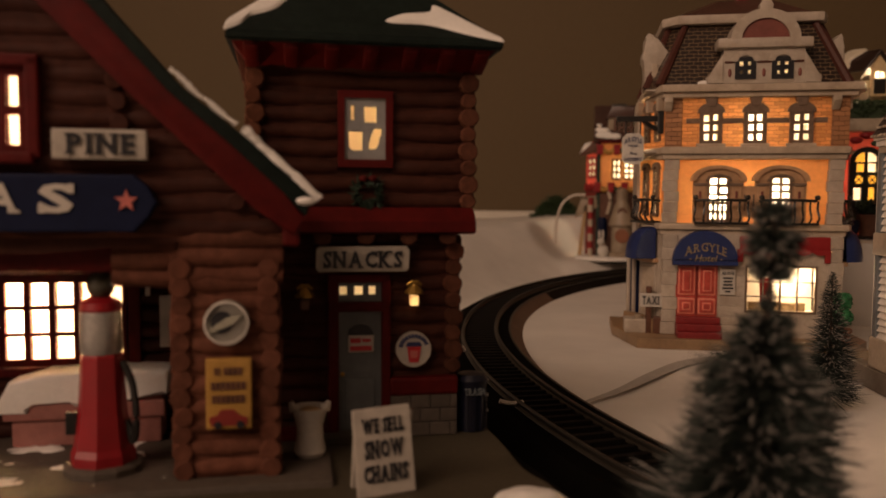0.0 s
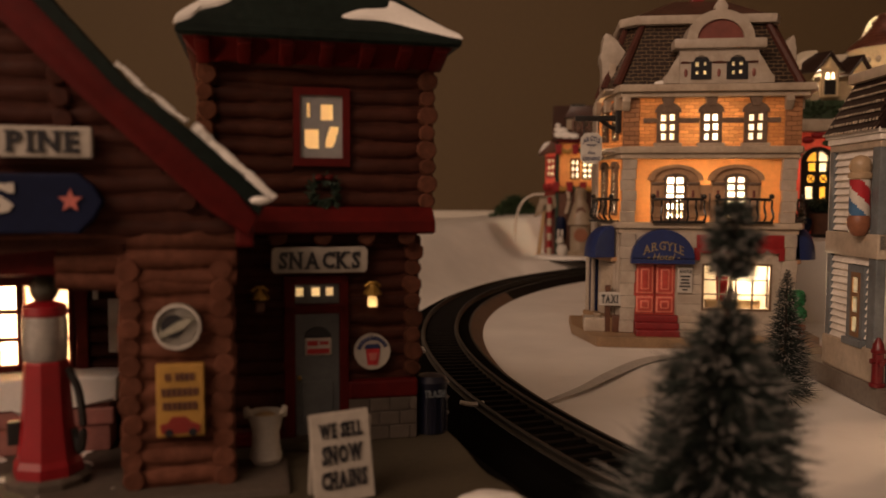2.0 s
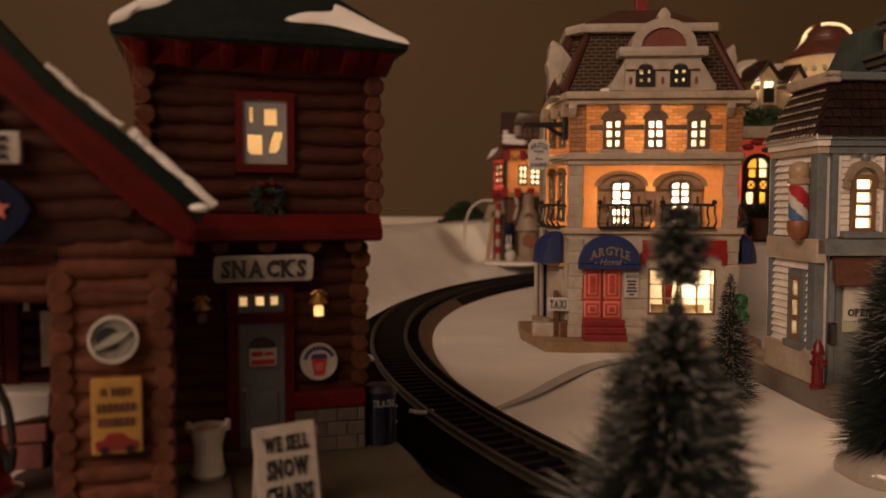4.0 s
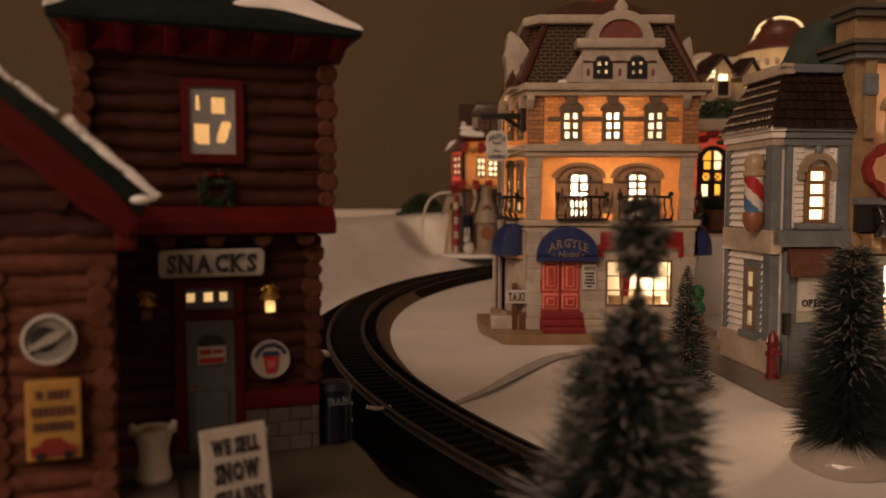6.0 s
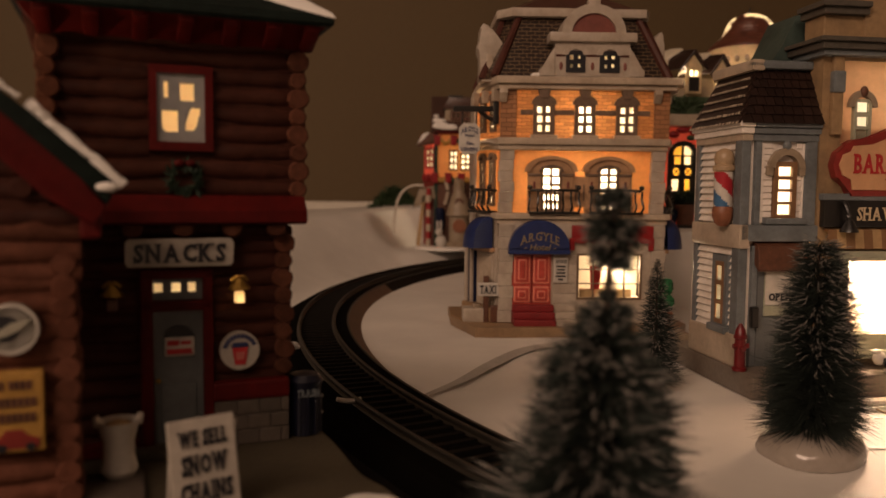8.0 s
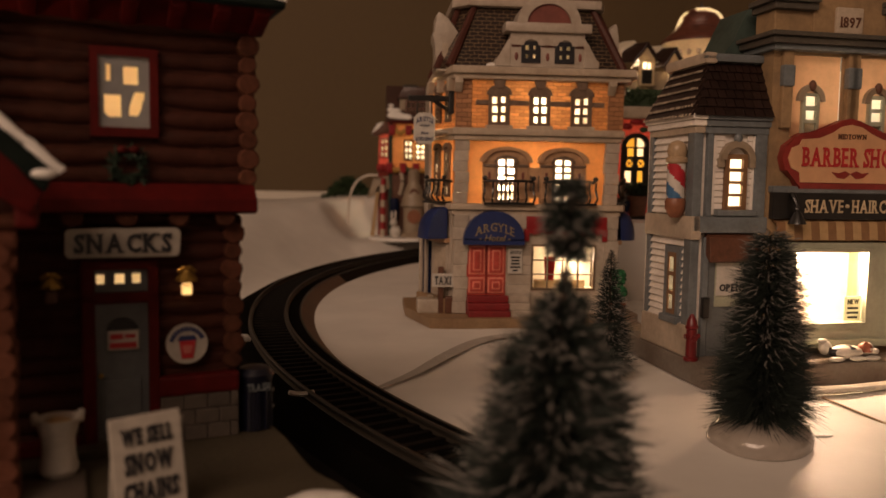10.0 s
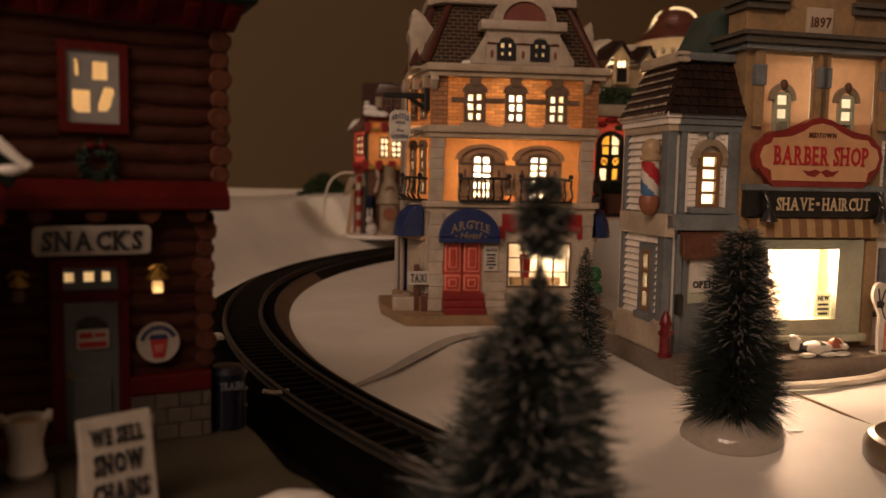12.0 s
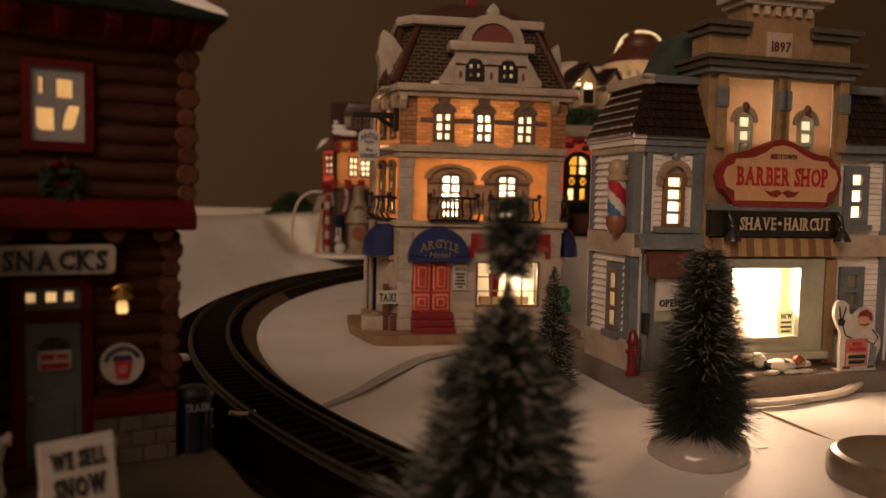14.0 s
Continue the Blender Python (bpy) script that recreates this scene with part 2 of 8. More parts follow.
CORNICE_GREY = paint("dark_grey_cornice_glaze", (0.08, 0.07, 0.056), 0.42, 0.2, 500, 0.2, stain=(0.05, 0.05, 0.045), stained=0.5)
NOTE = paint("pale_notice_paper", (0.60, 0.62, 0.50), 0.6, 0.08, 600, 0, sheer=0.6)
GLOBE = paint("dull_glass_globe", (0.07, 0.065, 0.045), 0.2, 0.2, 600, 0.1, coat=0.3)
MINT = paint("mint_window_frame_glaze", (0.36, 0.37, 0.275), 0.38, 0.1, 500, 0.1, stained=0.4)
SIGN_PEACH = paint("peach_sign_face", (0.56, 0.32, 0.17), 0.4, 0.08, 300, 0.05, stained=0.2)
MAROON = paint("maroon_sign_rim", (0.22, 0.025, 0.02), 0.35, 0.15, 400, 0.1)
BROWN_TAN = paint("tan_stripe_glaze", (0.40, 0.27, 0.135), 0.4, 0.12, 500, 0.1, stained=0.3)
BROWN_DARK = paint("brown_stripe_glaze", (0.21, 0.115, 0.055), 0.4, 0.12, 500, 0.1, stained=0.3)
KERB = paint("grey_brown_sidewalk_glaze", (0.30, 0.24, 0.17), 0.45, 0.15, 600, 0.25, stain=(0.13, 0.08, 0.04), stained=0.6, patch=70)
POLE_WHITE = paint("barber_pole_white", (0.6, 0.56, 0.5), 0.3, 0.08, 400, 0, coat=0.3)
POLE_RED = paint("barber_pole_red", (0.40, 0.02, 0.03), 0.3, 0.08, 400, 0, coat=0.3)
POLE_BLUE = paint("barber_pole_blue", (0.05, 0.14, 0.28), 0.3, 0.08, 400, 0, coat=0.3)
TAN_CAP = paint("tan_pole_cap", (0.42, 0.30, 0.18), 0.35, 0.15, 500, 0.1)
TERRACOTTA = paint("terracotta_pot_glaze", (0.24, 0.09, 0.045), 0.45, 0.2, 500, 0.2)
LEAF = paint("topiary_green_paint", (0.02, 0.16, 0.055), 0.5, 0.4, 1500, 0.6, stain=(0.008, 0.05, 0.02), stained=0.7, patch=500)
GARLAND = paint("dark_garland_green", (0.025, 0.05, 0.018), 0.5, 0.4, 1500, 0.6)
BERRY = paint("bow_red_glaze", (0.36, 0.022, 0.026), 0.4, 0.12, 500, 0.1, sheer=0.25)
PINK_WALL = paint("pink_red_porcelain_wall", (0.75, 0.12, 0.09), 0.4, 0.12, 500, 0.1, sheer=0.3)
NEEDLE = paint("dark_bristle_green", (0.014, 0.022, 0.017), 0.7, 0.4, 2000, 0)
FROST = paint("flocked_bristle_tips", (0.19, 0.18, 0.165), 0.8, 0.2, 2000, 0)
TWIG = paint("brown_wire_trunk", (0.05, 0.03, 0.02), 0.6, 0.3, 1500, 0.2)
GLAZED_SNOW = paint("glossy_snow_mound", (0.34, 0.30, 0.26), 0.14, 0.08, 300, 0.2, coat=0.6, stained=0.3)
CORD = paint("white_cable_sheath", (0.62, 0.56, 0.48), 0.35, 0.05, 300, 0)
# grey that carries the shadow band painted on the snow
SHADE_GREY = paint("grey_snow_shade", (0.46, 0.43, 0.39), 0.7, 0.15, 900, 0.2, stained=0.3)
HOTEL_BASE = paint("warm_brown_base_glaze", (0.27, 0.175, 0.095), 0.42, 0.15, 600, 0.25, stain=(0.14, 0.08, 0.04), stained=0.6, patch=70)
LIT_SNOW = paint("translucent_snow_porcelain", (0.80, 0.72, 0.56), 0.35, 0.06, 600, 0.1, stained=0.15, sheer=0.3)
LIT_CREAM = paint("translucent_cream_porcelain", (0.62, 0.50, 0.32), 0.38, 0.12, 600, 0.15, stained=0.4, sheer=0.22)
UNSEEN_WHITE = paint("unseen_room_white_paint", (0.6, 0.57, 0.52), 0.8, 0.05, 60, 0.05, patch=3)
PANE = pane_stuff("warm_white_pane", (1.0, 0.90, 0.72), 0.93)
PANE_YELLOW = pane_stuff("yellow_pane", (0.72, 0.42, 0.07), 0.8)
PANE_GREY = pane_stuff("frosted_pane", (0.95, 0.78, 0.52), 0.7)
INTERIOR = paint("bright_interior_plaster", (0.86, 0.80, 0.68), 0.6, 0.04, 300, 0.05)


# ---- building helpers: shapes are drawn in millimetres ----
def thing(name, at, turn, label, category, group="", kind=""):
    ob = new(name)
    ob.empty_display_size = 0.01
    ob.matrix_world = pose(*at, 0, 0, turn)
    return tagged(ob, label, category, group, kind)


def mesh_of(name, bm, material, smooth=False):
    me = bpy.data.meshes.new(name)
    bmesh.ops.recalc_face_normals(bm, faces=bm.faces[:])
    for v in bm.verts:
        v.co *= 0.001
    bm.to_mesh(me)
    bm.free()
    me.materials.append(material)
    if smooth:
        me.shade_smooth()
        me.set_sharp_from_angle(angle=radians(38))
    return me


def part(name, bm, material, parent, label="", smooth=False, m=None):
    ob = new(name, mesh_of(name, bm, material, smooth))
    ob.parent = parent
    if m is not None:
        ob.matrix_basis = m
    if label:
        ob["label"] = label
    return ob


def mm(x, y, z, rx=0, ry=0, rz=0):
    return pose(x / 1000, y / 1000, z / 1000, rx, ry, rz)


def box(bm, x0, x1, y0, y1, z0, z1, bevel=0.0):
    r = bmesh.ops.create_cube(bm, size=1, matrix=Matrix.LocRotScale(((x0 + x1) / 2, (y0 + y1) / 2, (z0 + z1) / 2), None, (abs(x1 - x0), abs(y1 - y0), abs(z1 - z0))))
    if bevel:
        edges = {e for v in r["verts"] for e in v.link_edges}
        bmesh.ops.bevel(bm, geom=list(edges), offset=bevel, segments=2, affect="EDGES", profile=0.6)
    return bm


def boxed(*args, bevel=0.0):
    return box(bmesh.new(), *args, bevel=bevel)


def prism(bm, outline, y0, y1, plane="xz", bevel=0.0):
    """An outline extruded: in x and z along y, or in x and y along z (plane 'xy'), or in y and z along x (plane 'yz')."""
    put = {"xz": lambda a, b, h: (a, h, b), "xy": lambda a, b, h: (a, b, h), "yz": lambda a, b, h: (h, a, b)}[plane]
    lo = [bm.verts.new(put(a, b, y0)) for a, b in outline]
    hi = [bm.verts.new(put(a, b, y1)) for a, b in outline]
    n = len(outline)
    faces = [bm.faces.new(lo), bm.faces.new(hi[::-1])]
    for i in range(n):
        faces.append(bm.faces.new((lo[i], hi[i], hi[(i + 1) % n], lo[(i + 1) % n])))
    if bevel:
        edges = {e for f in faces[:2] for e in f.edges}
        bmesh.ops.bevel(bm, geom=list(edges), offset=bevel, segments=2, affect="EDGES", profile=0.6)
    return bm


def cyl(bm, a, b, r0, r1=None, seg=14):
    a, b = Vector(a), Vector(b)
    r1 = r0 if r1 is None else r1
    q = (b - a).to_track_quat("Z", "Y").to_matrix().to_4x4()
    bmesh.ops.create_cone(bm, cap_ends=True, segments=seg, radius1=r0, radius2=max(r1, 1e-4), depth=(b - a).length, matrix=Matrix.Translation((a + b) / 2) @ q)
    return bm


def ball(bm, c, r, u=14, v=9):
    r = r if isinstance(r, tuple) else (r, r, r)
    bmesh.ops.create_uvsphere(bm, u_segments=u, v_segments=v, radius=1, matrix=Matrix.LocRotScale(c, None, r))
    return bm


def lathe(bm, profile, c=(0, 0, 0), seg=18):
    rings = [[bm.verts.new((c[0] + r * math.cos(6.28318 * i / seg), c[1] + r * math.sin(6.28318 * i / seg), c[2] + z)) for i in range(seg)] for r, z in profile]
    for p, q in zip(rings, rings[1:]):
        for i in range(seg):
            bm.faces.new((p[i], p[(i + 1) % seg], q[(i + 1) % seg], q[i]))
    bm.faces.new(rings[0][::-1])
    bm.faces.new(rings[-1])
    return bm


def tube(bm, points, r, seg=8):
    pts = [Vector(p) for p in points]
    rings = []
    for i, p in enumerate(pts):
        d = (pts[min(i + 1, len(pts) - 1)] - pts[max(i - 1, 0)]).normalized()
        side = d.cross(Vector((0, 0, 1)))
        side = side.normalized() if side.length > 1e-4 else Vector((1, 0, 0))
        up = side.cross(d)
        rings.append([bm.verts.new(p + r * (math.cos(6.28318 * k / seg) * side + math.sin(6.28318 * k / seg) * up)) for k in range(seg)])
    for p, q in zip(rings, rings[1:]):
        for k in range(seg):
            bm.faces.new((p[k], p[(k + 1) % seg], q[(k + 1) % seg], q[k]))
    bm.faces.new(rings[0][::-1])
    bm.faces.new(rings[-1])
    return bm


def curve(points, n=10):
    """A smooth line through points (Catmull-Rom)."""
    p = [Vector(q) for q in points]
    p = [2 * p[0] - p[1], *p, 2 * p[-1] - p[-2]]
    out = []
    for a, b, c, d in zip(p, p[1:], p[2:], p[3:]):
        for k in range(n):
            t = k / n
            out.append(0.5 * ((2 * b) + (c - a) * t + (2 * a - 5 * b + 4 * c - d) * t * t + (3 * b - a - 3 * c + d) * t**3))
    return out + [p[-2]]


def pierced(bm, x0, x1, z0, z1, holes, y0, y1):
    """A wall in x and z from depth y0 to y1 with rectangular openings (x0, x1, z0, z1); y0 == y1 gives a single thin sheet."""
    xs = sorted({x0, x1, *(v for h in holes for v in h[:2] if x0 < v < x1)})
    zs = sorted({z0, z1, *(v for h in holes for v in h[2:] if z0 < v < z1)})
    cells = {(i, j) for i in range(len(xs) - 1) for j in range(len(zs) - 1)
             if not any(h[0] < (xs[i] + xs[i + 1]) / 2 < h[1] and h[2] < (zs[j] + zs[j + 1]) / 2 < h[3] for h in holes)}
    made = {}

    def at(i, j, y):
        if (i, j, y) not in made:
            made[i, j, y] = bm.verts.new((xs[i], y, zs[j]))
        return made[i, j, y]

    for i, j in cells:
        bm.faces.new([at(*c, y0) for c in ((i, j), (i + 1, j), (i + 1, j + 1), (i, j + 1))])
        if y1 != y0:
            bm.faces.new([at(*c, y1) for c in ((i, j), (i, j + 1), (i + 1, j + 1), (i + 1, j))])
            for (di, dj), (a, b) in {(-1, 0): ((i, j), (i, j + 1)), (1, 0): ((i + 1, j), (i + 1, j + 1)), (0, -1): ((i, j), (i + 1, j)), (0, 1): ((i, j + 1), (i + 1, j + 1))}.items():
                if (i + di, j + dj) not in cells:
                    bm.faces.new((at(*a, y0), at(*b, y0), at(*b, y1), at(*a, y1)))
    return bm


def lit_window(parent, x0, x1, z0, z1, cols, rows, y, frame_stuff, pane_kind, m=None, rim=1.1, bar=0.75, deep=1.4, shake=0.0, panes=True):
    """A moulded frame with small lit panes set behind its openings."""
    rnd = random.Random(int(x0 * 31 + z0 * 17))
    w, h = (x1 - x0 - 2 * rim - (cols - 1) * bar) / cols, (z1 - z0 - 2 * rim - (rows - 1) * bar) / rows
    holes = []
    for i in range(cols):
        for j in range(rows):
            a, b = x0 + rim + i * (w + bar), z0 + rim + j * (h + bar)
            s = [rnd.uniform(-shake, shake) * min(w, h) for _ in range(4)]
            holes.append((a + abs(s[0]), a + w - abs(s[1]), b + abs(s[2]), b + h - abs(s[3])))
    frame_ob = part("window", pierced(bmesh.new(), x0, x1, z0, z1, holes, y - deep, y), frame_stuff, parent, m=m)
    for a, b, c, d in holes if panes else ():
        bm = bmesh.new()
        bm.faces.new([bm.verts.new(v) for v in ((a - 0.2, y - deep * 0.35, c - 0.2), (b + 0.2, y - deep * 0.35, c - 0.2), (b + 0.2, y - deep * 0.35, d + 0.2), (a - 0.2, y - deep * 0.35, d + 0.2))])
        part("pane", bm, pane_kind, frame_ob)
    return frame_ob


def arch(bm, cx, cz, r0, r1, y0, y1, a0=0, a1=180, n=14, sq=1.0):
    """A half ring (or a filled half disc when r0 is 0) standing on cx, cz."""
    ang = [radians(a0 + (a1 - a0) * i / n) for i in range(n + 1)]
    outer = [(cx + r1 * math.cos(a), cz + sq * r1 * math.sin(a)) for a in ang]
    inner = [(cx + r0 * math.cos(a), cz + sq * r0 * math.sin(a)) for a in ang][::-1] if r0 else []
    return prism(bm, outer + inner, y0, y1)


def writing(parent, words, size, x, y, z, material, m=None, thick=0.15, wide=1.0, name="lettering", bold=0.0, slant=0.0):
    """Raised lettering, centred on x, z (mm), facing the front."""
    c = bpy.data.curves.new(name, "FONT")
    c.body, c.size, c.align_x, c.align_y = words, size, "CENTER", "CENTER"
    c.extrude, c.offset, c.shear, c.resolution_u = thick, bold, slant, 2
    tmp = new("lettering_curve", c)
    me = bpy.data.meshes.new_from_object(tmp.evaluated_get(bpy.context.evaluated_depsgraph_get()))
    bpy.data.objects.remove(tmp)
    me.transform(Matrix.Diagonal((wide * 0.001, 0.001, 0.001, 1)))
    me.materials.clear()
    me.materials.append(material)
    ob = new(name, me)
    ob.parent = parent
    ob.matrix_basis = (m or Matrix.Identity(4)) @ mm(x, y, z, 90, 0, 0)
    return ob


# where each capital carries slab serifs: foot or head, at the left, right or middle of the letter
SERIFS = {"A": "fl fr", "B": "fl hl", "C": "tr", "D": "fl hl", "E": "fl hl", "F": "fl hl", "G": "tr", "H": "fl fr hl hr", "I": "fm hm", "K": "fl fr hl hr", "L": "fl hl", "M": "fl fr hl hr",
          "N": "fl hl hr", "P": "fl hl", "R": "fl fr hl", "S": "tr bl", "T": "fm", "U": "hl hr", "V": "hl hr", "W": "hl hr", "X": "fl fr hl hr", "Y": "fm hl hr", "1": "fm", "7": ""}


def serif_writing(parent, words, high, across, x, y, z, material, bold=0.28, name="lettering", gap=0.14, thick=0.15, bow=0.0):
    """Raised capitals with slab serifs, fitted to a height and a width, centred on x, z (mm), facing the front."""
    verts, faces, at = [], [], 0.0

    def slab(x0, x1, z0, z1):
        i = len(verts)
        verts.extend((u, w, d) for d in (-thick - 0.03, thick + 0.03) for u, w in ((x0, z0), (x1, z0), (x1, z1), (x0, z1)))
        faces.extend(tuple(i + k for k in q) for q in ((0, 1, 2, 3), (4, 5, 6, 7), (0, 1, 5, 4), (1, 2, 6, 5), (2, 3, 7, 6), (3, 0, 4, 7)))
    for ch in words:
        if ch == " ":
            at += high * 0.34
            continue
        c = bpy.data.curves.new(name, "FONT")
        c.body, c.size, c.extrude, c.offset, c.resolution_u = ch, high * 1.37, thick, bold * high * 0.09, 2
        tmp = new("lettering_curve", c)
        me = bpy.data.meshes.new_from_object(tmp.evaluated_get(bpy.context.evaluated_depsgraph_get()))
        bpy.data.objects.remove(tmp)
        pts = [v.co.copy() for v in me.vertices]
        lo, hi = min(p.x for p in pts), max(p.x for p in pts)
        bot, top = min(p.y for p in pts), max(p.y for p in pts)
        base = len(verts)
        verts.extend((p.x - lo + at, (p.y - bot) * high / (top - bot) - high / 2, p.z) for p in pts)
        faces.extend(tuple(base + k for k in q.vertices) for q in me.polygons)
        wide, t, stem = hi - lo, high * 0.10, high * (0.15 + bold * 0.16)
        for mark in SERIFS.get(ch, "").split():
            zc = (-high / 2, -high / 2 + t) if mark[0] == "f" else (high / 2 - t, high / 2)
            xc = at + {"l": stem * 0.5, "r": wide - stem * 0.5, "m": wide / 2}[mark[1]]
            if mark in ("tr", "bl"):
                zc = (high * 0.18, high * 0.5) if mark == "tr" else (-high * 0.5, -high * 0.18)
                xc = at + (wide - t * 0.5 if mark == "tr" else t * 0.5)
                slab(xc - t * 0.6, xc + t * 0.6, *zc)
            else:
                slab(xc - stem * 0.5 - t * 0.9, xc + stem * 0.5 + t * 0.9, *zc)
        at += wide + high * gap + (high * 0.1 if ch in "NHIMKAEFPRUVWXY" else 0)
        bpy.data.meshes.remove(me)
    left, right = min(v[0] for v in verts), max(v[0] for v in verts)
    k = across / (right - left)
    me = bpy.data.meshes.new(name)
    me.from_pydata([(0.001 * k * (u - (left + right) / 2), 0.001 * (w - bow * (2 * (u - left) / (right - left) - 1) ** 2), 0.001 * d) for u, w, d in verts], [], faces)
    me.materials.append(material)
    ob = new(name, me)
    ob.parent = parent
    ob.matrix_basis = mm(x, y, z, 90, 0, 0)
    return ob


def side(x, y, turn):
    """A frame for a wall that starts at x, y in the house and runs that many degrees from its front."""
    return mm(x, y, 0, 0, 0, turn)


def bulb(parent, x, y, z, watts, colour=WARM, size=0.003):
    ob = lamp("bulb", (0, 0, 0), watts, colour, size)
    ob.parent = parent
    ob.location = (x / 1000, y / 1000, z / 1000)
    return ob


# ---- the setting: table, room, snow, track ----
CENTRE, RADIUS = Vector((0.4447, 0.4510)), 0.494
HOUSE_SITE = Vector((0.034, 0.796))


def smooth(a, b, v):
    t = min(1, max(0, (v - a) / (b - a)))
    return t * t * (3 - 2 * t)


def snow_height(x, y):
    r = (Vector((x, y)) - CENTRE).length
    rise = smooth(RADIUS + 0.028, RADIUS + 0.115, r) * smooth(0.30, 0.44, y)
    near_house = smooth(0.046, 0.085, (Vector((x, y)) - HOUSE_SITE).length)
    bank = (0.043 + 0.009 * smooth(-0.14, 0.01, x)) * rise * near_house + 0.013 * smooth(RADIUS + 0.02, RADIUS + 0.05, r) * (1 - near_house)
    ripple = 0.0012 * noise.noise(Vector((x * 14, y * 14, 0.3))) + 0.0006 * noise.noise(Vector((x * 45, y * 45, 1.7)))
    return bank + ripple * smooth(0.0, 0.03, abs(r - RADIUS) - 0.02)


def grid_sheet(name, x0, x1, y0, y1, nx, ny, height, material):
    bm = bmesh.new()
    vs = [[bm.verts.new((x0 + (x1 - x0) * i / nx, y0 + (y1 - y0) * j / ny, height(x0 + (x1 - x0) * i / nx, y0 + (y1 - y0) * j / ny))) for i in range(nx + 1)] for j in range(ny + 1)]
    for j in range(ny):
        for i in range(nx):
            bm.faces.new((vs[j][i], vs[j][i + 1], vs[j + 1][i + 1], vs[j + 1][i]))
    for v in bm.verts:
        v.co *= 1000
    ob = new(name, mesh_of(name, bm, material, True))
    return ob


ground = tagged(grid_sheet("ground", -0.7, 1.3, -0.45, 1.149, 320, 260, snow_height, SNOW), "white snow sheet rising to a bank behind the railway", "snow", kind="structure")


def room_piece(name, x0, x1, y0, y1, z0, z1, material, label):
    ob = new(name, mesh_of(name, boxed(x0 * 1000, x1 * 1000, y0 * 1000, y1 * 1000, z0 * 1000, z1 * 1000), material))
    return tagged(ob, label, name.split("_")[0], kind="structure")


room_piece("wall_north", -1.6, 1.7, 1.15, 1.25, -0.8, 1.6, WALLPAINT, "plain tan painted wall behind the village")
# the unseen walls are painted off-white to bounce fill light onto the village
room_piece("wall_south", -1.6, 1.7, -1.5, -1.4, -0.8, 1.6, UNSEEN_WHITE, "unseen wall behind the viewer, off-white to bounce light")
room_piece("wall_west", -1.7, -1.6, -1.5, 1.25, -0.8, 1.6, UNSEEN_WHITE, "unseen side wall, off-white to bounce light")
room_piece("wall_east", 1.7, 1.8, -1.5, 1.25, -0.8, 1.6, UNSEEN_WHITE, "unseen side wall, off-white to bounce light")
room_piece("ceiling", -1.7, 1.8, -1.5, 1.25, 1.6, 1.7, UNSEEN_WHITE, "plain white painted ceiling")
room_piece("floor", -1.7, 1.8, -1.5, 1.25, -0.85, -0.8, BROWN_WOOD, "dark brown wooden floor")
room_piece("table_platform", -0.7, 1.3, -0.45, 1.14, -0.06, -0.012, WHITEWOOD, "white painted board that carries the village")
for lx in (-0.62, 1.22):
    for ly in (-0.37, 1.06):
        room_piece("table_leg", lx - 0.03, lx + 0.03, ly - 0.03, ly + 0.03, -0.8, -0.06, WHITEWOOD, "square white leg under the village board")
trim = new("trim", mesh_of("trim", prism(bmesh.new(), [(1149.5, -20), (1149.5, 54), (1144, 54), (1142, 51), (1142, 36), (1138, 33), (1138, -20)], -1600, 1700, "yz"), WHITEWOOD))
tagged(trim, "white moulded wooden rail along the tan wall", "trim", kind="structure")


def ring(bm, profile, a0, a1, n):
    """A profile (distance from the track's middle outwards, height) swept along the track's circle, in mm."""
    loops = []
    for i in range(n + 1):
        a = a0 + (a1 - a0) * i / n
        loops.append([bm.verts.new((1000 * CENTRE.x + (1000 * RADIUS + d) * math.cos(a), 1000 * CENTRE.y + (1000 * RADIUS + d) * math.sin(a), z)) for d, z in profile])
    k = len(profile)
    for p, q in zip(loops, loops[1:]):
        for j in range(k):
            bm.faces.new((p[j], p[(j + 1) % k], q[(j + 1) % k], q[j]))
    bm.faces.new(loops[0][::-1])
    bm.faces.new(loops[-1])
    return bm


# the stretch of the circle that is laid out: from behind the hotel round to under the near trees
A0, A1 = radians(100), radians(252)
track = thing("railway_track", (0, 0, 0), 0, "curved toy railway track on black moulded roadbed", "track")
BED = [(-17.2, 0), (-15, 5.2), (15, 5.2), (24, 0)]
STEP = (A1 - A0) / 8
for k in range(8):
    part("roadbed", ring(bmesh.new(), BED, A0 + k * STEP + 0.0006, A0 + (k + 1) * STEP - 0.0006, 14), BALLAST, track)
# the sloping inner shoulder: black up to the joint, then brown plastic
JOINT, FADE = radians(166.3), radians(205)
SHOULDER = [(-21.6, 0), (-15.3, 4.9), (-15.0, 5.0), (-15.0, 0)]
part("roadbed_shoulder", ring(bmesh.new(), SHOULDER, A0, JOINT, 40), TIE, track, "black sloping roadbed shoulder")
part("roadbed_shoulder", ring(bmesh.new(), SHOULDER, JOINT + 0.001, FADE, 30), EARTHBED, track, "brown roadbed shoulder")
part("roadbed_shoulder", ring(bmesh.new(), [(-18.6, 0), (-15.3, 4.9), (-15.0, 5.0), (-15.0, 0)], FADE + 0.001, A1, 30), EARTHBED, track, "brown roadbed shoulder")
part("roadbed_rim", ring(bmesh.new(), [(-15.4, 4.6), (-15.2, 5.5), (-14.4, 5.5), (-14.2, 4.6)], A0, A1, 120), RAIL, track)
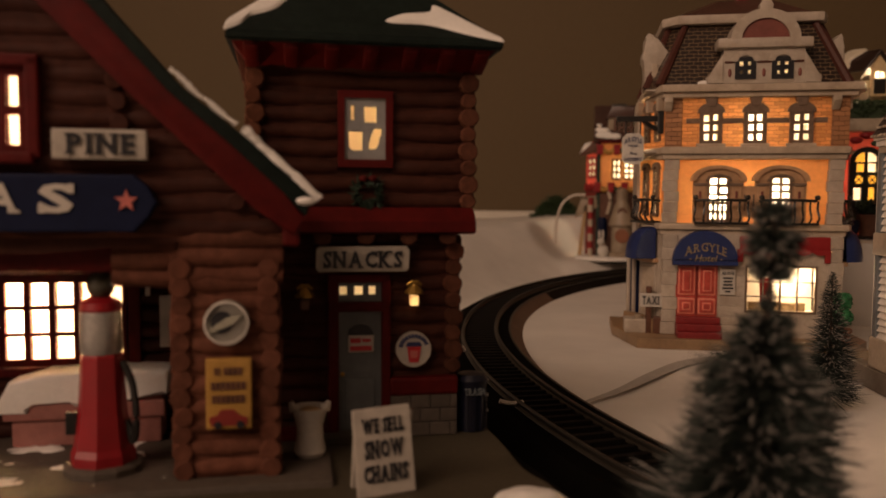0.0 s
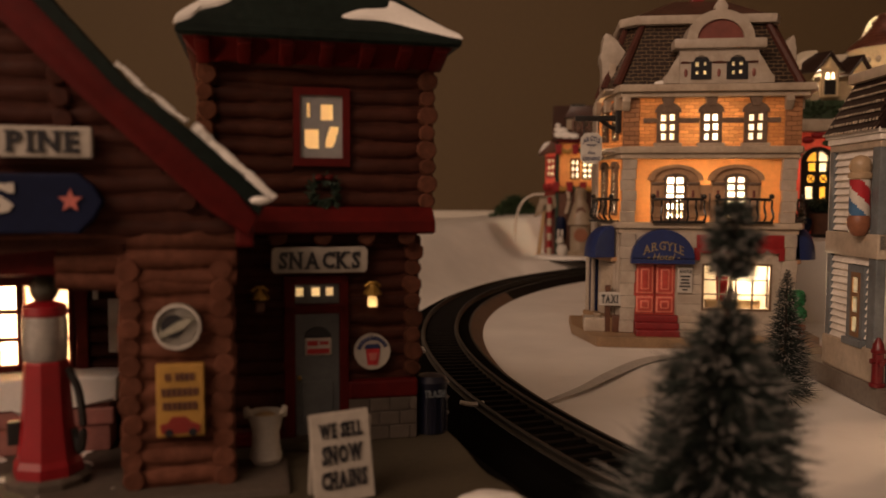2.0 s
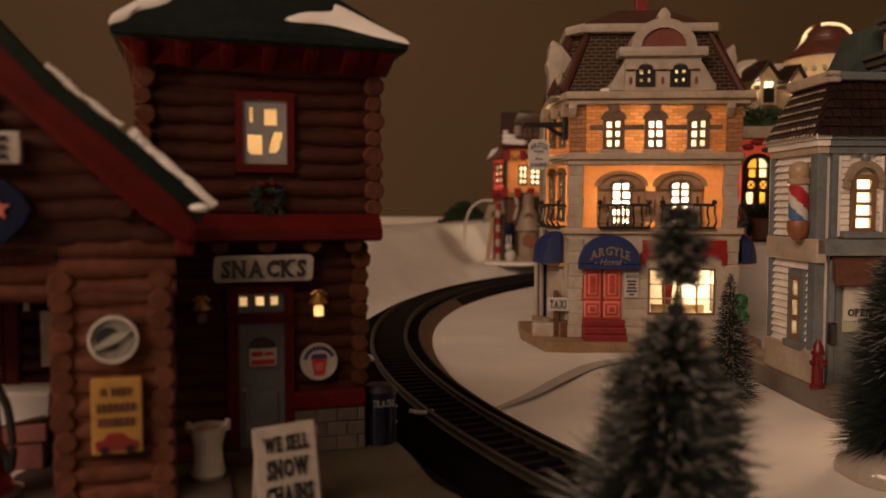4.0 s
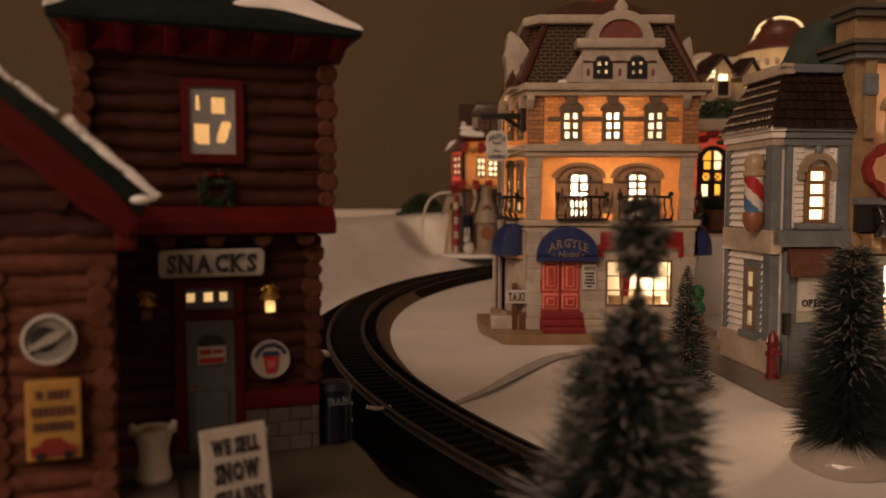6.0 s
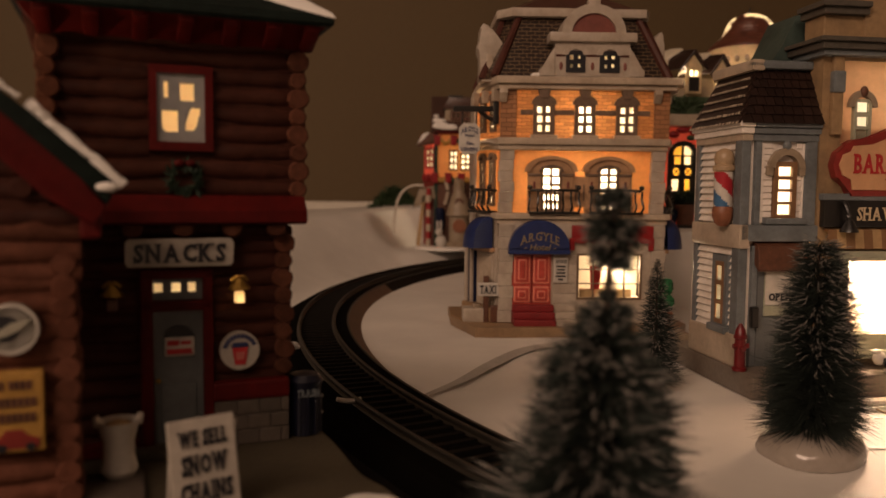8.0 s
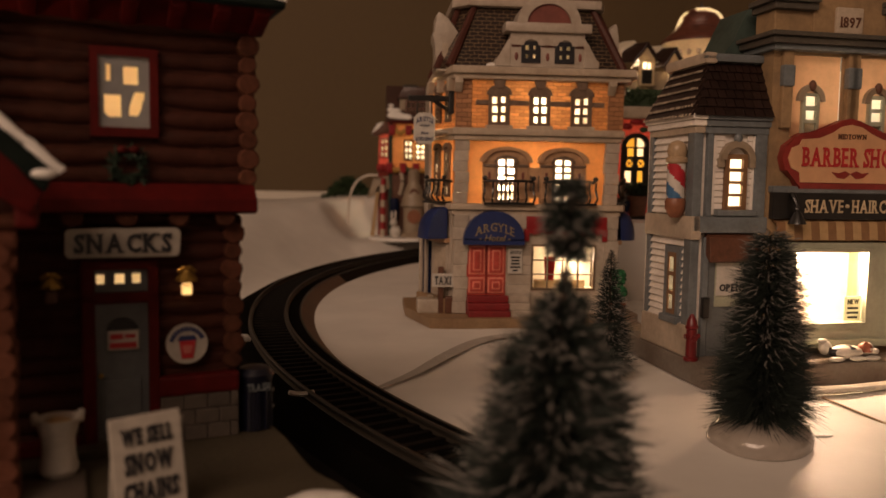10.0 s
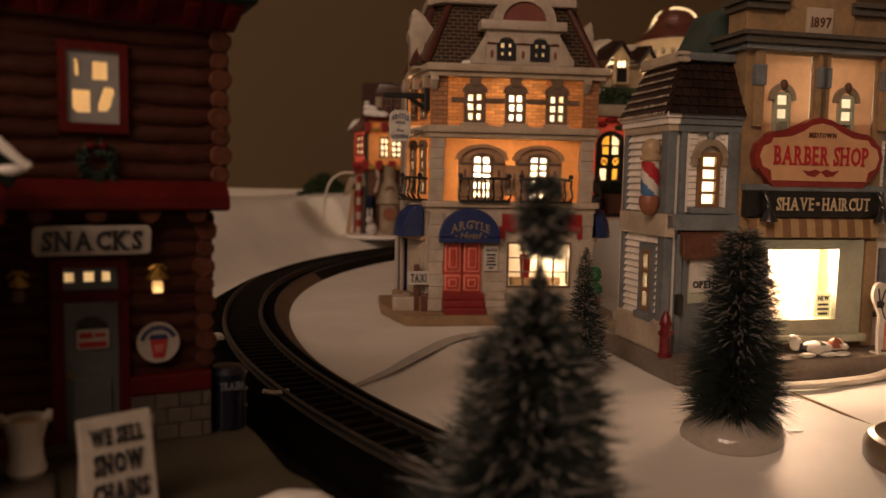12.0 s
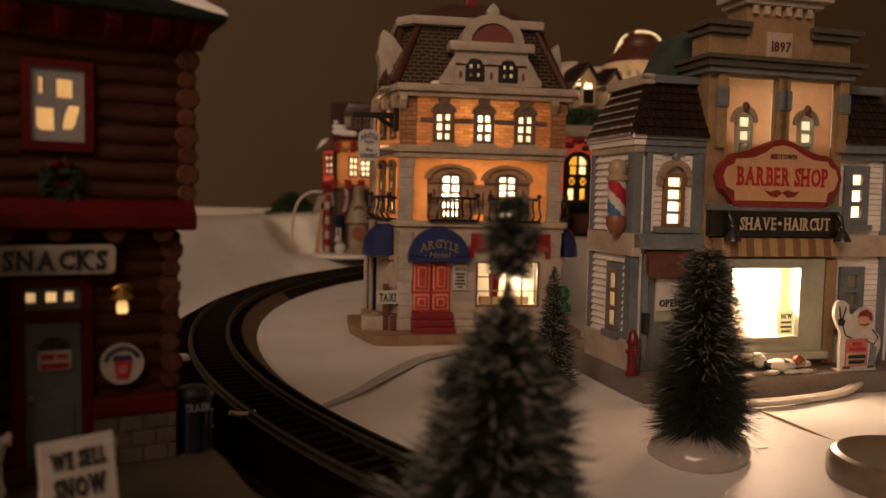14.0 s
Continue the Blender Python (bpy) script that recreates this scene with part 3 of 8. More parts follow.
for d in (-8.0, 8.0):
    part("rail", ring(bmesh.new(), [(d - 1.1, 5.0), (d - 0.9, 5.6), (d - 0.4, 6.0), (d - 0.6, 7.2), (d - 0.4, 7.6), (d + 0.4, 7.6), (d + 0.6, 7.2), (d + 0.4, 6.0), (d + 0.9, 5.6), (d + 1.1, 5.0)], A0, A1, 150), RAIL, track, "dull dark rail")
tie_mesh = mesh_of("tie", boxed(-7.0, 7.0, -1.1, 1.1, 5.0, 5.9, bevel=0.25), TIE)
N_TIES = int((A1 - A0) * RADIUS / 0.0062)
for k in range(N_TIES):
    a = A0 + (A1 - A0) * (k + 0.5) / N_TIES
    t = new("tie", tie_mesh)
    t.parent = track
    t.matrix_basis = pose(CENTRE.x + RADIUS * math.cos(a), CENTRE.y + RADIUS * math.sin(a), 0, 0, 0, math.degrees(a))

# flat black sheet that fills the gap between roadbed and paving
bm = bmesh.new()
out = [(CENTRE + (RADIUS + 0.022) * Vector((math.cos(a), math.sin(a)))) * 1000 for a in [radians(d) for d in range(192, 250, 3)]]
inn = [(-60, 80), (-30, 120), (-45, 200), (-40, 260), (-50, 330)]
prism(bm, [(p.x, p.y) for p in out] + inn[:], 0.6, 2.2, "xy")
black_layer = tagged(new("black_mat", mesh_of("black_mat", bm, MAT_BLACK)), "flat black sheet between railway and paving", "mat")

# raised white block behind the hotel that carries the red shop
terrace = new("snow_terrace", mesh_of("snow_terrace", boxed(128, 560, 487, 760, -6, 47, bevel=2.5), SNOW, True))
tagged(terrace, "white snow-covered block that carries the shops behind", "terrace", kind="structure")


# ---- the hotel ----
hotel = thing("hotel", HOTEL_AT, 0, "cream porcelain hotel with glowing orange storeys and brown mansard roof", "house")
L0, R0 = -38.5, 42.0
LEFT, RIGHT = side(L0, 0, 180 - 66), side(R0, 0, 86)   # the two canted corners


def canted(name, bm, material, m, label=""):
    return part(name, bm, material, hotel, label, m=m)


base = [(-51, -17), (46, -17), (54, -4), (54, 52), (-61, 52), (-61, 20)]
part("base", prism(bmesh.new(), base, 0, 5.2, "xy", bevel=0.8), HOTEL_BASE, hotel, "warm brown moulded base", True)

CANT = 24
# ground storey
door_hole, shop_hole = (-32.5, -13, 14.5, 40), (0.0, 31, 17.5, 39)
part("wall", pierced(bmesh.new(), L0, R0, 5, 54, [door_hole, shop_hole], -3, -1), STONE_WHITE, hotel)
part("wall", boxed(-49.5, 44, 50, 51.5, 5, 120), STONE_WHITE, hotel)
for x in (-49.0, 43.4):
    part("wall", boxed(x - 0.8, x + 0.8, 22, 50, 5, 120), STONE_WHITE, hotel)
for m, flip in ((LEFT, -1), (RIGHT, 1)):
    mirror = m if flip > 0 else m @ Matrix.Diagonal((1, -1, 1, 1))
    holes = [(7, 19, 12, 40)] if flip > 0 else []
    canted("wall", pierced(bmesh.new(), 0, CANT, 5, 54, holes, -1, 1), STONE_WHITE, mirror)
    if flip > 0:
        w = lit_window(hotel, 7, 19, 12, 40, 1, 2, 1.5, SIGN_WHITE, PANE_GREY, mirror, rim=1.5, bar=1.2, panes=False)
        part("pane", prism(bmesh.new(), [(7.5, 12.5), (18.5, 12.5), (18.5, 39.5), (7.5, 39.5)], 0.2, 0.6), NAVY, w)
    else:
        panel = part("panel", boxed(3.0, 16.8, -2.0, -0.6, 12.4, 38.6, bevel=0.5), STONE_WHITE, hotel, "smooth cream wall panel", m=mirror)
        part("panel_rim", boxed(4.2, 15.6, -2.5, -1.8, 14.0, 37.0, bevel=0.4), LEDGE, panel)
    for z0, z1, kind in ((59, 90, ORANGE_WALL), (95.5, 119, ORANGE_BRICK)):
        holes = [(4, 9, z0 + 3, z1 - 5), (14, 19, z0 + 3, z1 - 5)]
        canted("wall", pierced(bmesh.new(), 0, CANT, z0, z1, holes, 0, 0), kind, mirror, "glowing orange porcelain wall")
        for h in holes:
            lit_window(hotel, h[0], h[1], h[2], h[3], 1, 4, 0.6, WINDOW_TRIM, PANE, mirror, rim=1.2, bar=1.0, deep=1.8, shake=0.15)
            part("window_head", arch(bmesh.new(), (h[0] + h[1]) / 2, h[3] - 0.2, 1.6, 3.6, -1.6, 0.8), WINDOW_TRIM, hotel, m=mirror)
    for x in (1.5, 11.5, 21.5):
        part("bracket", boxed(x, x + 2, -3.6, 0.4, 113, 119, bevel=0.4), LEDGE, hotel, m=mirror)
# upper storeys, front
W3 = ((-23.6, -11.7), (-3.5, 8.2), (16.9, 28.9))
part("wall", pierced(bmesh.new(), L0 + 5, R0 - 5, 95, 119.5, [(a + 1.5, b - 1.5, 97.5, 112) for a, b in W3], 0, 0), ORANGE_BRICK, hotel, "glowing orange brick-patterned wall")
for a, b in W3:
    lit_window(hotel, a + 0.8, b - 0.8, 96.6, 112.4, 2, 3, 0.4, WINDOW_TRIM, PANE, rim=1.7, bar=1.1, deep=2.0, shake=0.13)
    part("window_head", arch(bmesh.new(), (a + b) / 2, 111.6, 0, (b - a) / 2 + 0.2, -1.9, 0.5, sq=0.78), WINDOW_TRIM, hotel, smooth=True)
    part("keystone", prism(bmesh.new(), [((a + b) / 2 - 1.9, 114.4), ((a + b) / 2 + 1.9, 114.4), ((a + b) / 2 + 3.2, 119.4), ((a + b) / 2 - 3.2, 119.4)], -2.4, 0.2, bevel=0.4), WINDOW_TRIM, hotel)
    part("sill", boxed(a - 0.6, b + 0.6, -2.4, 0, 95.2, 97.0, bevel=0.4), LEDGE, hotel)
for x0, x1 in ((-29, -22.6), (-12.4, -2.8), (7.6, 17.6), (28.2, 34.5)):
    part("belt_band", boxed(x0, x1, -0.9, 0.3, 106.6, 109.0, bevel=0.3), WINDOW_TRIM, hotel)
W2 = ((-21.8, -5.0), (7.2, 22.4))
part("wall", pierced(bmesh.new(), L0 + 5, R0 - 5, 58, 90.5, [(a + 3.4, b - 3.4, 60, 80.5) for a, b in W2], 1.0, 1.0), ORANGE_WALL, hotel, "glowing orange porcelain wall")
for n, (a, b) in enumerate(W2):
    c = (a + b) / 2
    # tan shutter field with a broad hood, and the tall window in its middle
    field = part("shutter_field", pierced(bmesh.new(), c - 11.6, c + 11.6, 58.6, 79.4, [(c - 4.6, c + 4.6, 60.6, 79.4)], -0.2, 0.9), BALCONY_TAN, hotel, "tan moulded shutter field")
    part("field_head", arch(bmesh.new(), c, 79.2, 4.4, 11.8, -0.2, 0.9, sq=0.55, n=18), BALCONY_TAN, field)
    lit_window(hotel, c - 5.0, c + 5.0, 60, 81.6, 2, 6 if n else 5, 1.2, WINDOW_TRIM, PANE, rim=0.9, bar=0.8, deep=2.2, shake=0.12)
    part("window_arch", arch(bmesh.new(), c, 79.0, 4.2, 6.0, -1.6, 1.0, sq=0.6, n=16), WINDOW_TRIM, hotel, smooth=True)
    part("window_head", arch(bmesh.new(), c, 79.2, 10.2, 13.0, -1.6, 1.2, sq=0.58, n=20), BALCONY_TAN, hotel, smooth=True)
    for x in (c - 10.8, c + 5.8):
        part("shutter", boxed(x, x + 5.0, -0.9, 0.1, 61, 77, bevel=0.5), BALCONY_TAN, field)
        part("shutter_head", boxed(x - 0.6, x + 5.6, -1.5, 0.1, 76.8, 78.2, bevel=0.4), WINDOW_TRIM, field)
        part("shutter_latch", boxed(x + 1.8, x + 3.0, -1.4, -0.7, 71, 74.4, bevel=0.3), DULL_BRICK, field)
part("door_panel", boxed(-3.2, 5.4, 0.2, 1.1, 62, 77, bevel=0.3), BALCONY_TAN, hotel)
for x in (-1.6, 2.4):
    part("door_handle", boxed(x, x + 0.8, -0.4, 0.3, 65, 73, bevel=0.2), WINDOW_TRIM, hotel)


def balcony(x0, x1, m=None, y=-1.0):
    rails = part("balcony", tube(bmesh.new(), [(x0, y, 69.6), (x0 + 0.6, y - 4.6, 70), ((x0 + x1) / 2, y - 6.2, 70.2), (x1 - 0.6, y - 4.6, 70), (x1, y, 69.6)], 0.7), IRON, hotel, "black iron balcony rail", m=m)
    n = max(4, int((x1 - x0) / 3.4))
    for i in range(n + 1):
        u = i / n
        x, d = x0 + (x1 - x0) * u, 4.6 + 1.6 * math.sin(math.pi * u)
        p = [(x, y - d * 0.8, 59.5), (x + (u - 0.5) * 1.4, y - d - 1.0, 62), (x, y - d, 66), (x + (u - 0.5) * 0.6, y - d, 69.8)]
        part("baluster", tube(bmesh.new(), curve(p, 3), 0.55, 6), IRON, rails)
    for x in (x0, x1):
        part("finial", ball(bmesh.new(), (x, y - 4.2, 71.4), 1.3), IRON, rails)
    part("balcony_floor", boxed(x0 - 0.5, x1 + 0.5, y - 6.4, y, 58.6, 59.8, bevel=0.3), IRON, rails)


balcony(-24.5, -0.8)
balcony(5.5, 30.0)
balcony(3, 21, LEFT @ Matrix.Diagonal((1, -1, 1, 1)), 0)
balcony(3, 21, RIGHT, 0)
# ledges that run round the canted front
def ledge_ring(z0, z1, out, name="ledge", stuff=LEDGE, more=0):
    c, s = math.cos(radians(66)), math.sin(radians(66))
    o = out
    plan = [(L0 - o * 0.45, -o), (R0 + o * 0.45 + more, -o), (R0 + 1 + o + more, 4), (R0 + 2 + o + more, 52), (L0 - CANT * c - o + 5.5, 52), (L0 - CANT * c - o + 5.5, CANT * s - o * 0.4)]
    part(name, prism(bmesh.new(), plan, z0, z1, "xy", bevel=min(0.8, (z1 - z0) * 0.3)), stuff, hotel, smooth=True)


ledge_ring(53.5, 56, 3.0)
ledge_ring(56, 59, 5.0)
ledge_ring(89.5, 92, 2.4)
ledge_ring(92, 95.4, 4.0)
ledge_ring(118.6, 121, 3.4, more=3)
ledge_ring(121, 124.6, 5.4, "cornice", more=4)
# rusticated corner piers: block on block
for x in (L0 - 0.5, R0 - 6.5):
    for z0, z1, n, y in ((5.4, 53.4, 8, -4.2), (59, 89.6, 6, -1.4)):
        h = (z1 - z0) / n
        for i in range(n):
            j = 0.35 * ((i * 7) % 3 - 1)
            part("quoin", boxed(x + j, x + 7 + j, y, 2, z0 + i * h + 0.04, z0 + (i + 1) * h - 0.04, bevel=0.35), QUOIN, hotel)
for x in (L0 + 0.2, R0 - 5.2):
    part("pier", boxed(x - 0.4, x + 7.4, -0.7, 1.5, 95.4, 118.8, bevel=0.4), DIM_BRICK, hotel, "rough orange brick corner")
    part("console", prism(bmesh.new(), [(-1.2, 118.8), (-4.4, 118.8), (-4.6, 116.6), (-3.0, 114.4), (-1.2, 112.4)], x - 1.2, x + 2.6, "yz", bevel=0.5), LEDGE, hotel, smooth=True)
# stones beside the door
for x0, x1 in ((-12.6, -0.6),):
    for i in range(7):
        part("stone", boxed(x0 + 0.3, x1, -4.0, -2.8, 5.4 + i * 4.8 + 0.04, 5.4 + (i + 1) * 4.8 - 0.04, bevel=0.3), QUOIN, hotel)
# mansard roof
roof = bmesh.new()
lo = [(-42, -1.5), (43, -1.5), (45, 4), (45, 50), (-47, 50), (-47, 10)]
hi = [(-29, 9), (29.5, 9), (33, 14), (33, 44), (-36, 44), (-36, 16)]
a = [roof.verts.new((*p, 124.4)) for p in lo]
b = [roof.verts.new((*p, 155.5)) for p in hi]
for i in range(6):
    roof.faces.new((a[i], a[(i + 1) % 6], b[(i + 1) % 6], b[i]))
roof.faces.new(b)
roof_ob = part("roof", roof, SLATE, hotel, "brown slate mansard with pale joints")
for p, q in zip(lo, hi):
    part("hip_rib", cyl(bmesh.new(), (*p, 124.4), (*q, 155.5), 2.3, 1.7, 8), HIP_BROWN, roof_ob)
part("roof_cornice", prism(bmesh.new(), [(-33, 5), (33, 5), (36, 11), (36, 47), (-40, 47), (-40, 13)], 154.6, 159, "xy", bevel=1.0), STONE_WHITE, roof_ob, smooth=True)
cap = bmesh.new()
a = [cap.verts.new((*p, 158.6)) for p in [(-31, 8), (31, 8), (35, 15), (35, 44), (-38, 44), (-38, 15)]]
b = [cap.verts.new((*p, 169)) for p in [(-12, 22), (12, 22), (14, 24), (14, 34), (-14, 34), (-14, 24)]]
for i in range(6):
    cap.faces.new((a[i], a[(i + 1) % 6], b[(i + 1) % 6], b[i]))
cap.faces.new(b)
part("roof_cap", cap, ROOF_BROWN, roof_ob)
part("chimney", boxed(-3, 3, 25, 31, 168, 178, bevel=0.5), MAROON, roof_ob)
# front dormer with curved pediment
dormer = part("dormer", pierced(bmesh.new(), -13.5, 22.5, 124.6, 141, [(-7.6, 0.6, 127, 136.4), (8.6, 16.8, 127, 136.4)], -5.2, -3.4), STONE_WHITE, hotel, "cream dormer with curved pediment")
part("dormer_side", boxed(-13, 22, -3.4, 12, 138.4, 141), STONE_WHITE, dormer)
for x in (-13.5, 21.5):
    part("dormer_side", boxed(x, x + 1, -3.4, 14, 124.6, 139), STONE_WHITE, dormer)
for a, b in ((-8.9, 1.6), (7.3, 18.1)):
    lit_window(hotel, a + 0.6, b - 0.6, 126.4, 136.6, 2, 2, -3.8, INK, PANE_GREY, rim=1.8, bar=1.4, deep=2.0, shake=0.25)
    part("window_head", arch(bmesh.new(), (a + b) / 2, 134.6, 3.6, 6.2, -6.2, -3.8, sq=0.75), STONE_WHITE, dormer, smooth=True)
part("dormer_cornice", boxed(-16.5, 25.5, -7.6, 3, 140.6, 145.2, bevel=1.1), STONE_WHITE, dormer, smooth=True)
part("pediment_panel", arch(bmesh.new(), 4.5, 144.4, 0, 12.6, -6.4, 6, sq=0.86), DULL_BRICK, dormer, "dull red half-round panel")
part("pediment", arch(bmesh.new(), 4.5, 144.4, 10.6, 15.4, -7.6, 6, sq=0.9, n=20), STONE_WHITE, dormer, smooth=True)
part("pediment_finial", prism(bmesh.new(), [(2.2, 156), (6.8, 156), (7.6, 160), (6.0, 162.5), (4.5, 163.4), (3.0, 162.5), (1.4, 160)], -7.4, -3, bevel=0.6), STONE_WHITE, dormer, smooth=True)
for s, x in ((-1, -13.5), (1, 22.5)):
    part("scroll", prism(bmesh.new(), [(x, 124.6), (x + s * 7, 124.6), (x + s * 7.4, 127.5), (x + s * 4.4, 130), (x + s * 2.2, 135), (x, 138.5)], -5.8, -1.2, bevel=0.5), STONE_WHITE, dormer, smooth=True)
for x in (-11.2, 3.9, 19.7):
    part("inset", ball(bmesh.new(), (x + 0.6, -5.2, 129.4), (0.9, 0.5, 2.0), 10, 7), DULL_BRICK, dormer, smooth=True)
for x0, x1 in ((-13, -8.6), (1.4, 7.8), (17.8, 22)):
    part("belt_band", boxed(x0, x1, -5.6, -5.1, 133.8, 134.8), HIP_BROWN, dormer)
part("snow_patch", ball(bmesh.new(), (-21, -1.5, 125.4), (3.6, 1.4, 1.2)), SNOW_PAINT, hotel, "small patch of painted snow")
# side dormers, seen end on
for s in (-1, 1):
    f = lambda pts: [(x, z) if s < 0 else (-3.0 - x + (x + 43) * 0.35, 124.6 + (z - 124.6) * 0.9) for x, z in pts]
    d = part("side_dormer", prism(bmesh.new(), f([(-48.5, 124.6), (-36, 124.6), (-36.4, 136), (-34.6, 138), (-35, 141), (-38, 142.4), (-39.6, 147), (-42, 148), (-44, 151), (-46.6, 152), (-48.2, 149.6), (-47.6, 145), (-49.4, 142), (-49.4, 139), (-47.6, 136.6)]), 10, 24, bevel=0.7), STONE_WHITE, hotel, "cream side dormer", True)
    part("dormer_inset", prism(bmesh.new(), f([(-45, 128), (-41.4, 128), (-41.8, 137), (-44.8, 137)]), 9.2, 10.4, bevel=0.4), LEDGE, d)
# awnings
def awning(cx, half, z0, z1, reach, near):
    """A half dome of cloth that hangs from the wall, cut off straight at its near end."""
    bm = bmesh.new()
    n, k = 18, 8
    rows = []
    for j in range(k + 1):
        v = j / k * math.pi / 2
        c = max(0.02, math.cos(v)) ** 0.72
        rows.append([bm.verts.new((max(near, cx + half * c * math.cos(math.pi * i / n)), -2.6 - reach * c * math.sin(math.pi * i / n), z0 + (z1 - z0) * math.sin(v))) for i in range(n + 1)])
    for p, q in zip(rows, rows[1:]):
        for i in range(n):
            bm.faces.new((p[i], p[i + 1], q[i + 1], q[i]))
    bm.faces.new(rows[0][::-1])
    return bm


centre = bmesh.new()
arch(centre, -19.8, 41.2, 0, 14.8, -9, -2.6, sq=0.98, n=20)
bmesh.ops.bevel(centre, geom=[e for e in centre.edges if all(v.co.y < -8 for v in e.verts)], offset=1.0, segments=2, affect="EDGES")
box(centre, -34.6, -5, -9, -2.6, 39.4, 41.4)
part("awning", centre, AWNING_BLUE, hotel, "navy half-round awning with pale lettering", True)
serif_writing(hotel, "ARGYLE", 4.0, 19.0, -19.8, -9.2, 48.0, GOLD, bold=0.1, bow=2.6)
writing(hotel, "- Hotel -", 4.4, -19.8, -9.2, 42.6, GOLD, slant=0.25)
for m, cx, half, reach, near in ((LEFT @ Matrix.Diagonal((1, -1, 1, 1)), 6.5, 17.0, 11.0, 2.0), (RIGHT, 12, 14.2, 10, -9)):
    w = part("awning", awning(cx, half, 41.5, 57, reach, near), AWNING_BLUE, hotel, "navy rounded corner awning", True, m=m)
    part("valance", boxed(max(near, cx - 13), cx + 13, -3.6, -0.6, 39.4, 41.6, bevel=0.5), BALCONY_TAN, w)
# pilasters at the far end of the canted ground storey
for x0, x1, out, stuff in ((26.0, 28.6, -4.2, STONE_WHITE), (23.8, 25.8, -3.4, NAVY), (21.8, 23.6, -3.8, STONE_WHITE), (20.6, 21.6, -2.6, NAVY)):
    part("pilaster", boxed(x0, x1, out, 0, 12, 40, bevel=0.5), stuff, hotel, m=LEFT @ Matrix.Diagonal((1, -1, 1, 1)))
part("plinth", boxed(-1, 29.4, -5.2, 0, 5, 12.4, bevel=0.8), HOTEL_BASE, hotel, m=LEFT @ Matrix.Diagonal((1, -1, 1, 1)))
# door with steps
door = part("door", boxed(-32.4, -13.2, -3.4, -1.6, 14.4, 40), DOOR_RED, hotel, "red panelled double door")
for x in (-31.4, -22.0):
    for z0, z1 in ((24.6, 38.6), (15.4, 23.2)):
        part("door_panel", boxed(x, x + 8.0, -4.1, -3.3, z0, z1, bevel=0.6), DOOR_TRIM, door, "pale worn moulding")
        part("door_panel", boxed(x + 0.8, x + 7.2, -4.4, -4.0, z0 + 0.8, z1 - 0.8, bevel=0.4), DOOR_RED, door)
        part("door_panel", boxed(x + 2.0, x + 6.0, -4.8, -4.3, z0 + 2.0, z1 - 2.0, bevel=0.4), DOOR_TRIM, door, "pale worn moulding")
        part("door_panel", boxed(x + 2.6, x + 5.4, -5.0, -4.7, z0 + 2.6, z1 - 2.6, bevel=0.3), DOOR_RED, door)
part("door_seam", boxed(-23.0, -22.6, -4.3, -3.3, 14.6, 39.6), MAROON, door)
for i in range(3):
    part("step", boxed(-32.2, -12.0, -14 + i * 3.6, -2, 5.0 + i * 3.1, 8.1 + i * 3.1, bevel=0.4), STEP_RED, hotel, "red carpeted step")
    part("step", boxed(-11.8, -1.5, -13 + i * 3.6, -2, 5.0 + i * 3.1, 8.1 + i * 3.1, bevel=0.4), STONE_WHITE, hotel)
# shop window with a lit room behind, and a red swag
lit_window(hotel, -0.6, 31.6, 16.8, 39.4, 4, 3, -1.0, WINDOW_TRIM, PANE, rim=1.0, bar=0.4, deep=2.6, panes=False)
part("shop_room", pierced(bmesh.new(), -3, 34, 15, 41, [], 14, 15), INTERIOR, hotel)
part("shop_room", boxed(-3, 34, -1, 15, 15.5, 16.6), INTERIOR, hotel)
part("shop_curtain", prism(bmesh.new(), [(8, 21), (12.4, 21), (13.4, 33), (7.4, 33)], 3, 4, bevel=0.4), BERRY, hotel, "pink curtain")
part("shop_counter", boxed(3, 29, 5, 8, 16.6, 21, bevel=0.4), TAN_CAP, hotel)
swag = box(bmesh.new(), -3.4, 36.6, -4.8, -3.0, 46.6, 53.2, bevel=0.4)
for i in range(5):
    arch(swag, 0.8 + i * 8.0, 46.8, 0, 4.1, -5.2, -3.2, 180, 360, sq=0.55)
part("swag", swag, BERRY, hotel, "red draped bunting", True)
for x in (-3.2, 35.6):
    part("swag_tail", prism(bmesh.new(), [(x - 1.2, 41), (x + 1.2, 41), (x + 1.4, 47), (x - 1.4, 47)], -5.0, -3.2, bevel=0.4), BERRY, hotel)
plaque = part("plaque", boxed(-12.2, -5.2, -5.2, -4.0, 25.2, 37.6, bevel=0.4), SIGN_WHITE, hotel, "small white notice board")
serif_writing(plaque, "ARGYLE", 1.5, 5.6, -8.7, -5.4, 35.6, INK)
for i, w in enumerate((4.6, 3.8, 4.2, 5.0, 2.4)):
    part("bar_of_writing", boxed(-8.7 - w / 2, -8.7 + w / 2, -5.4, -5.1, 32.8 - i * 1.6, 33.6 - i * 1.6), INK, plaque)
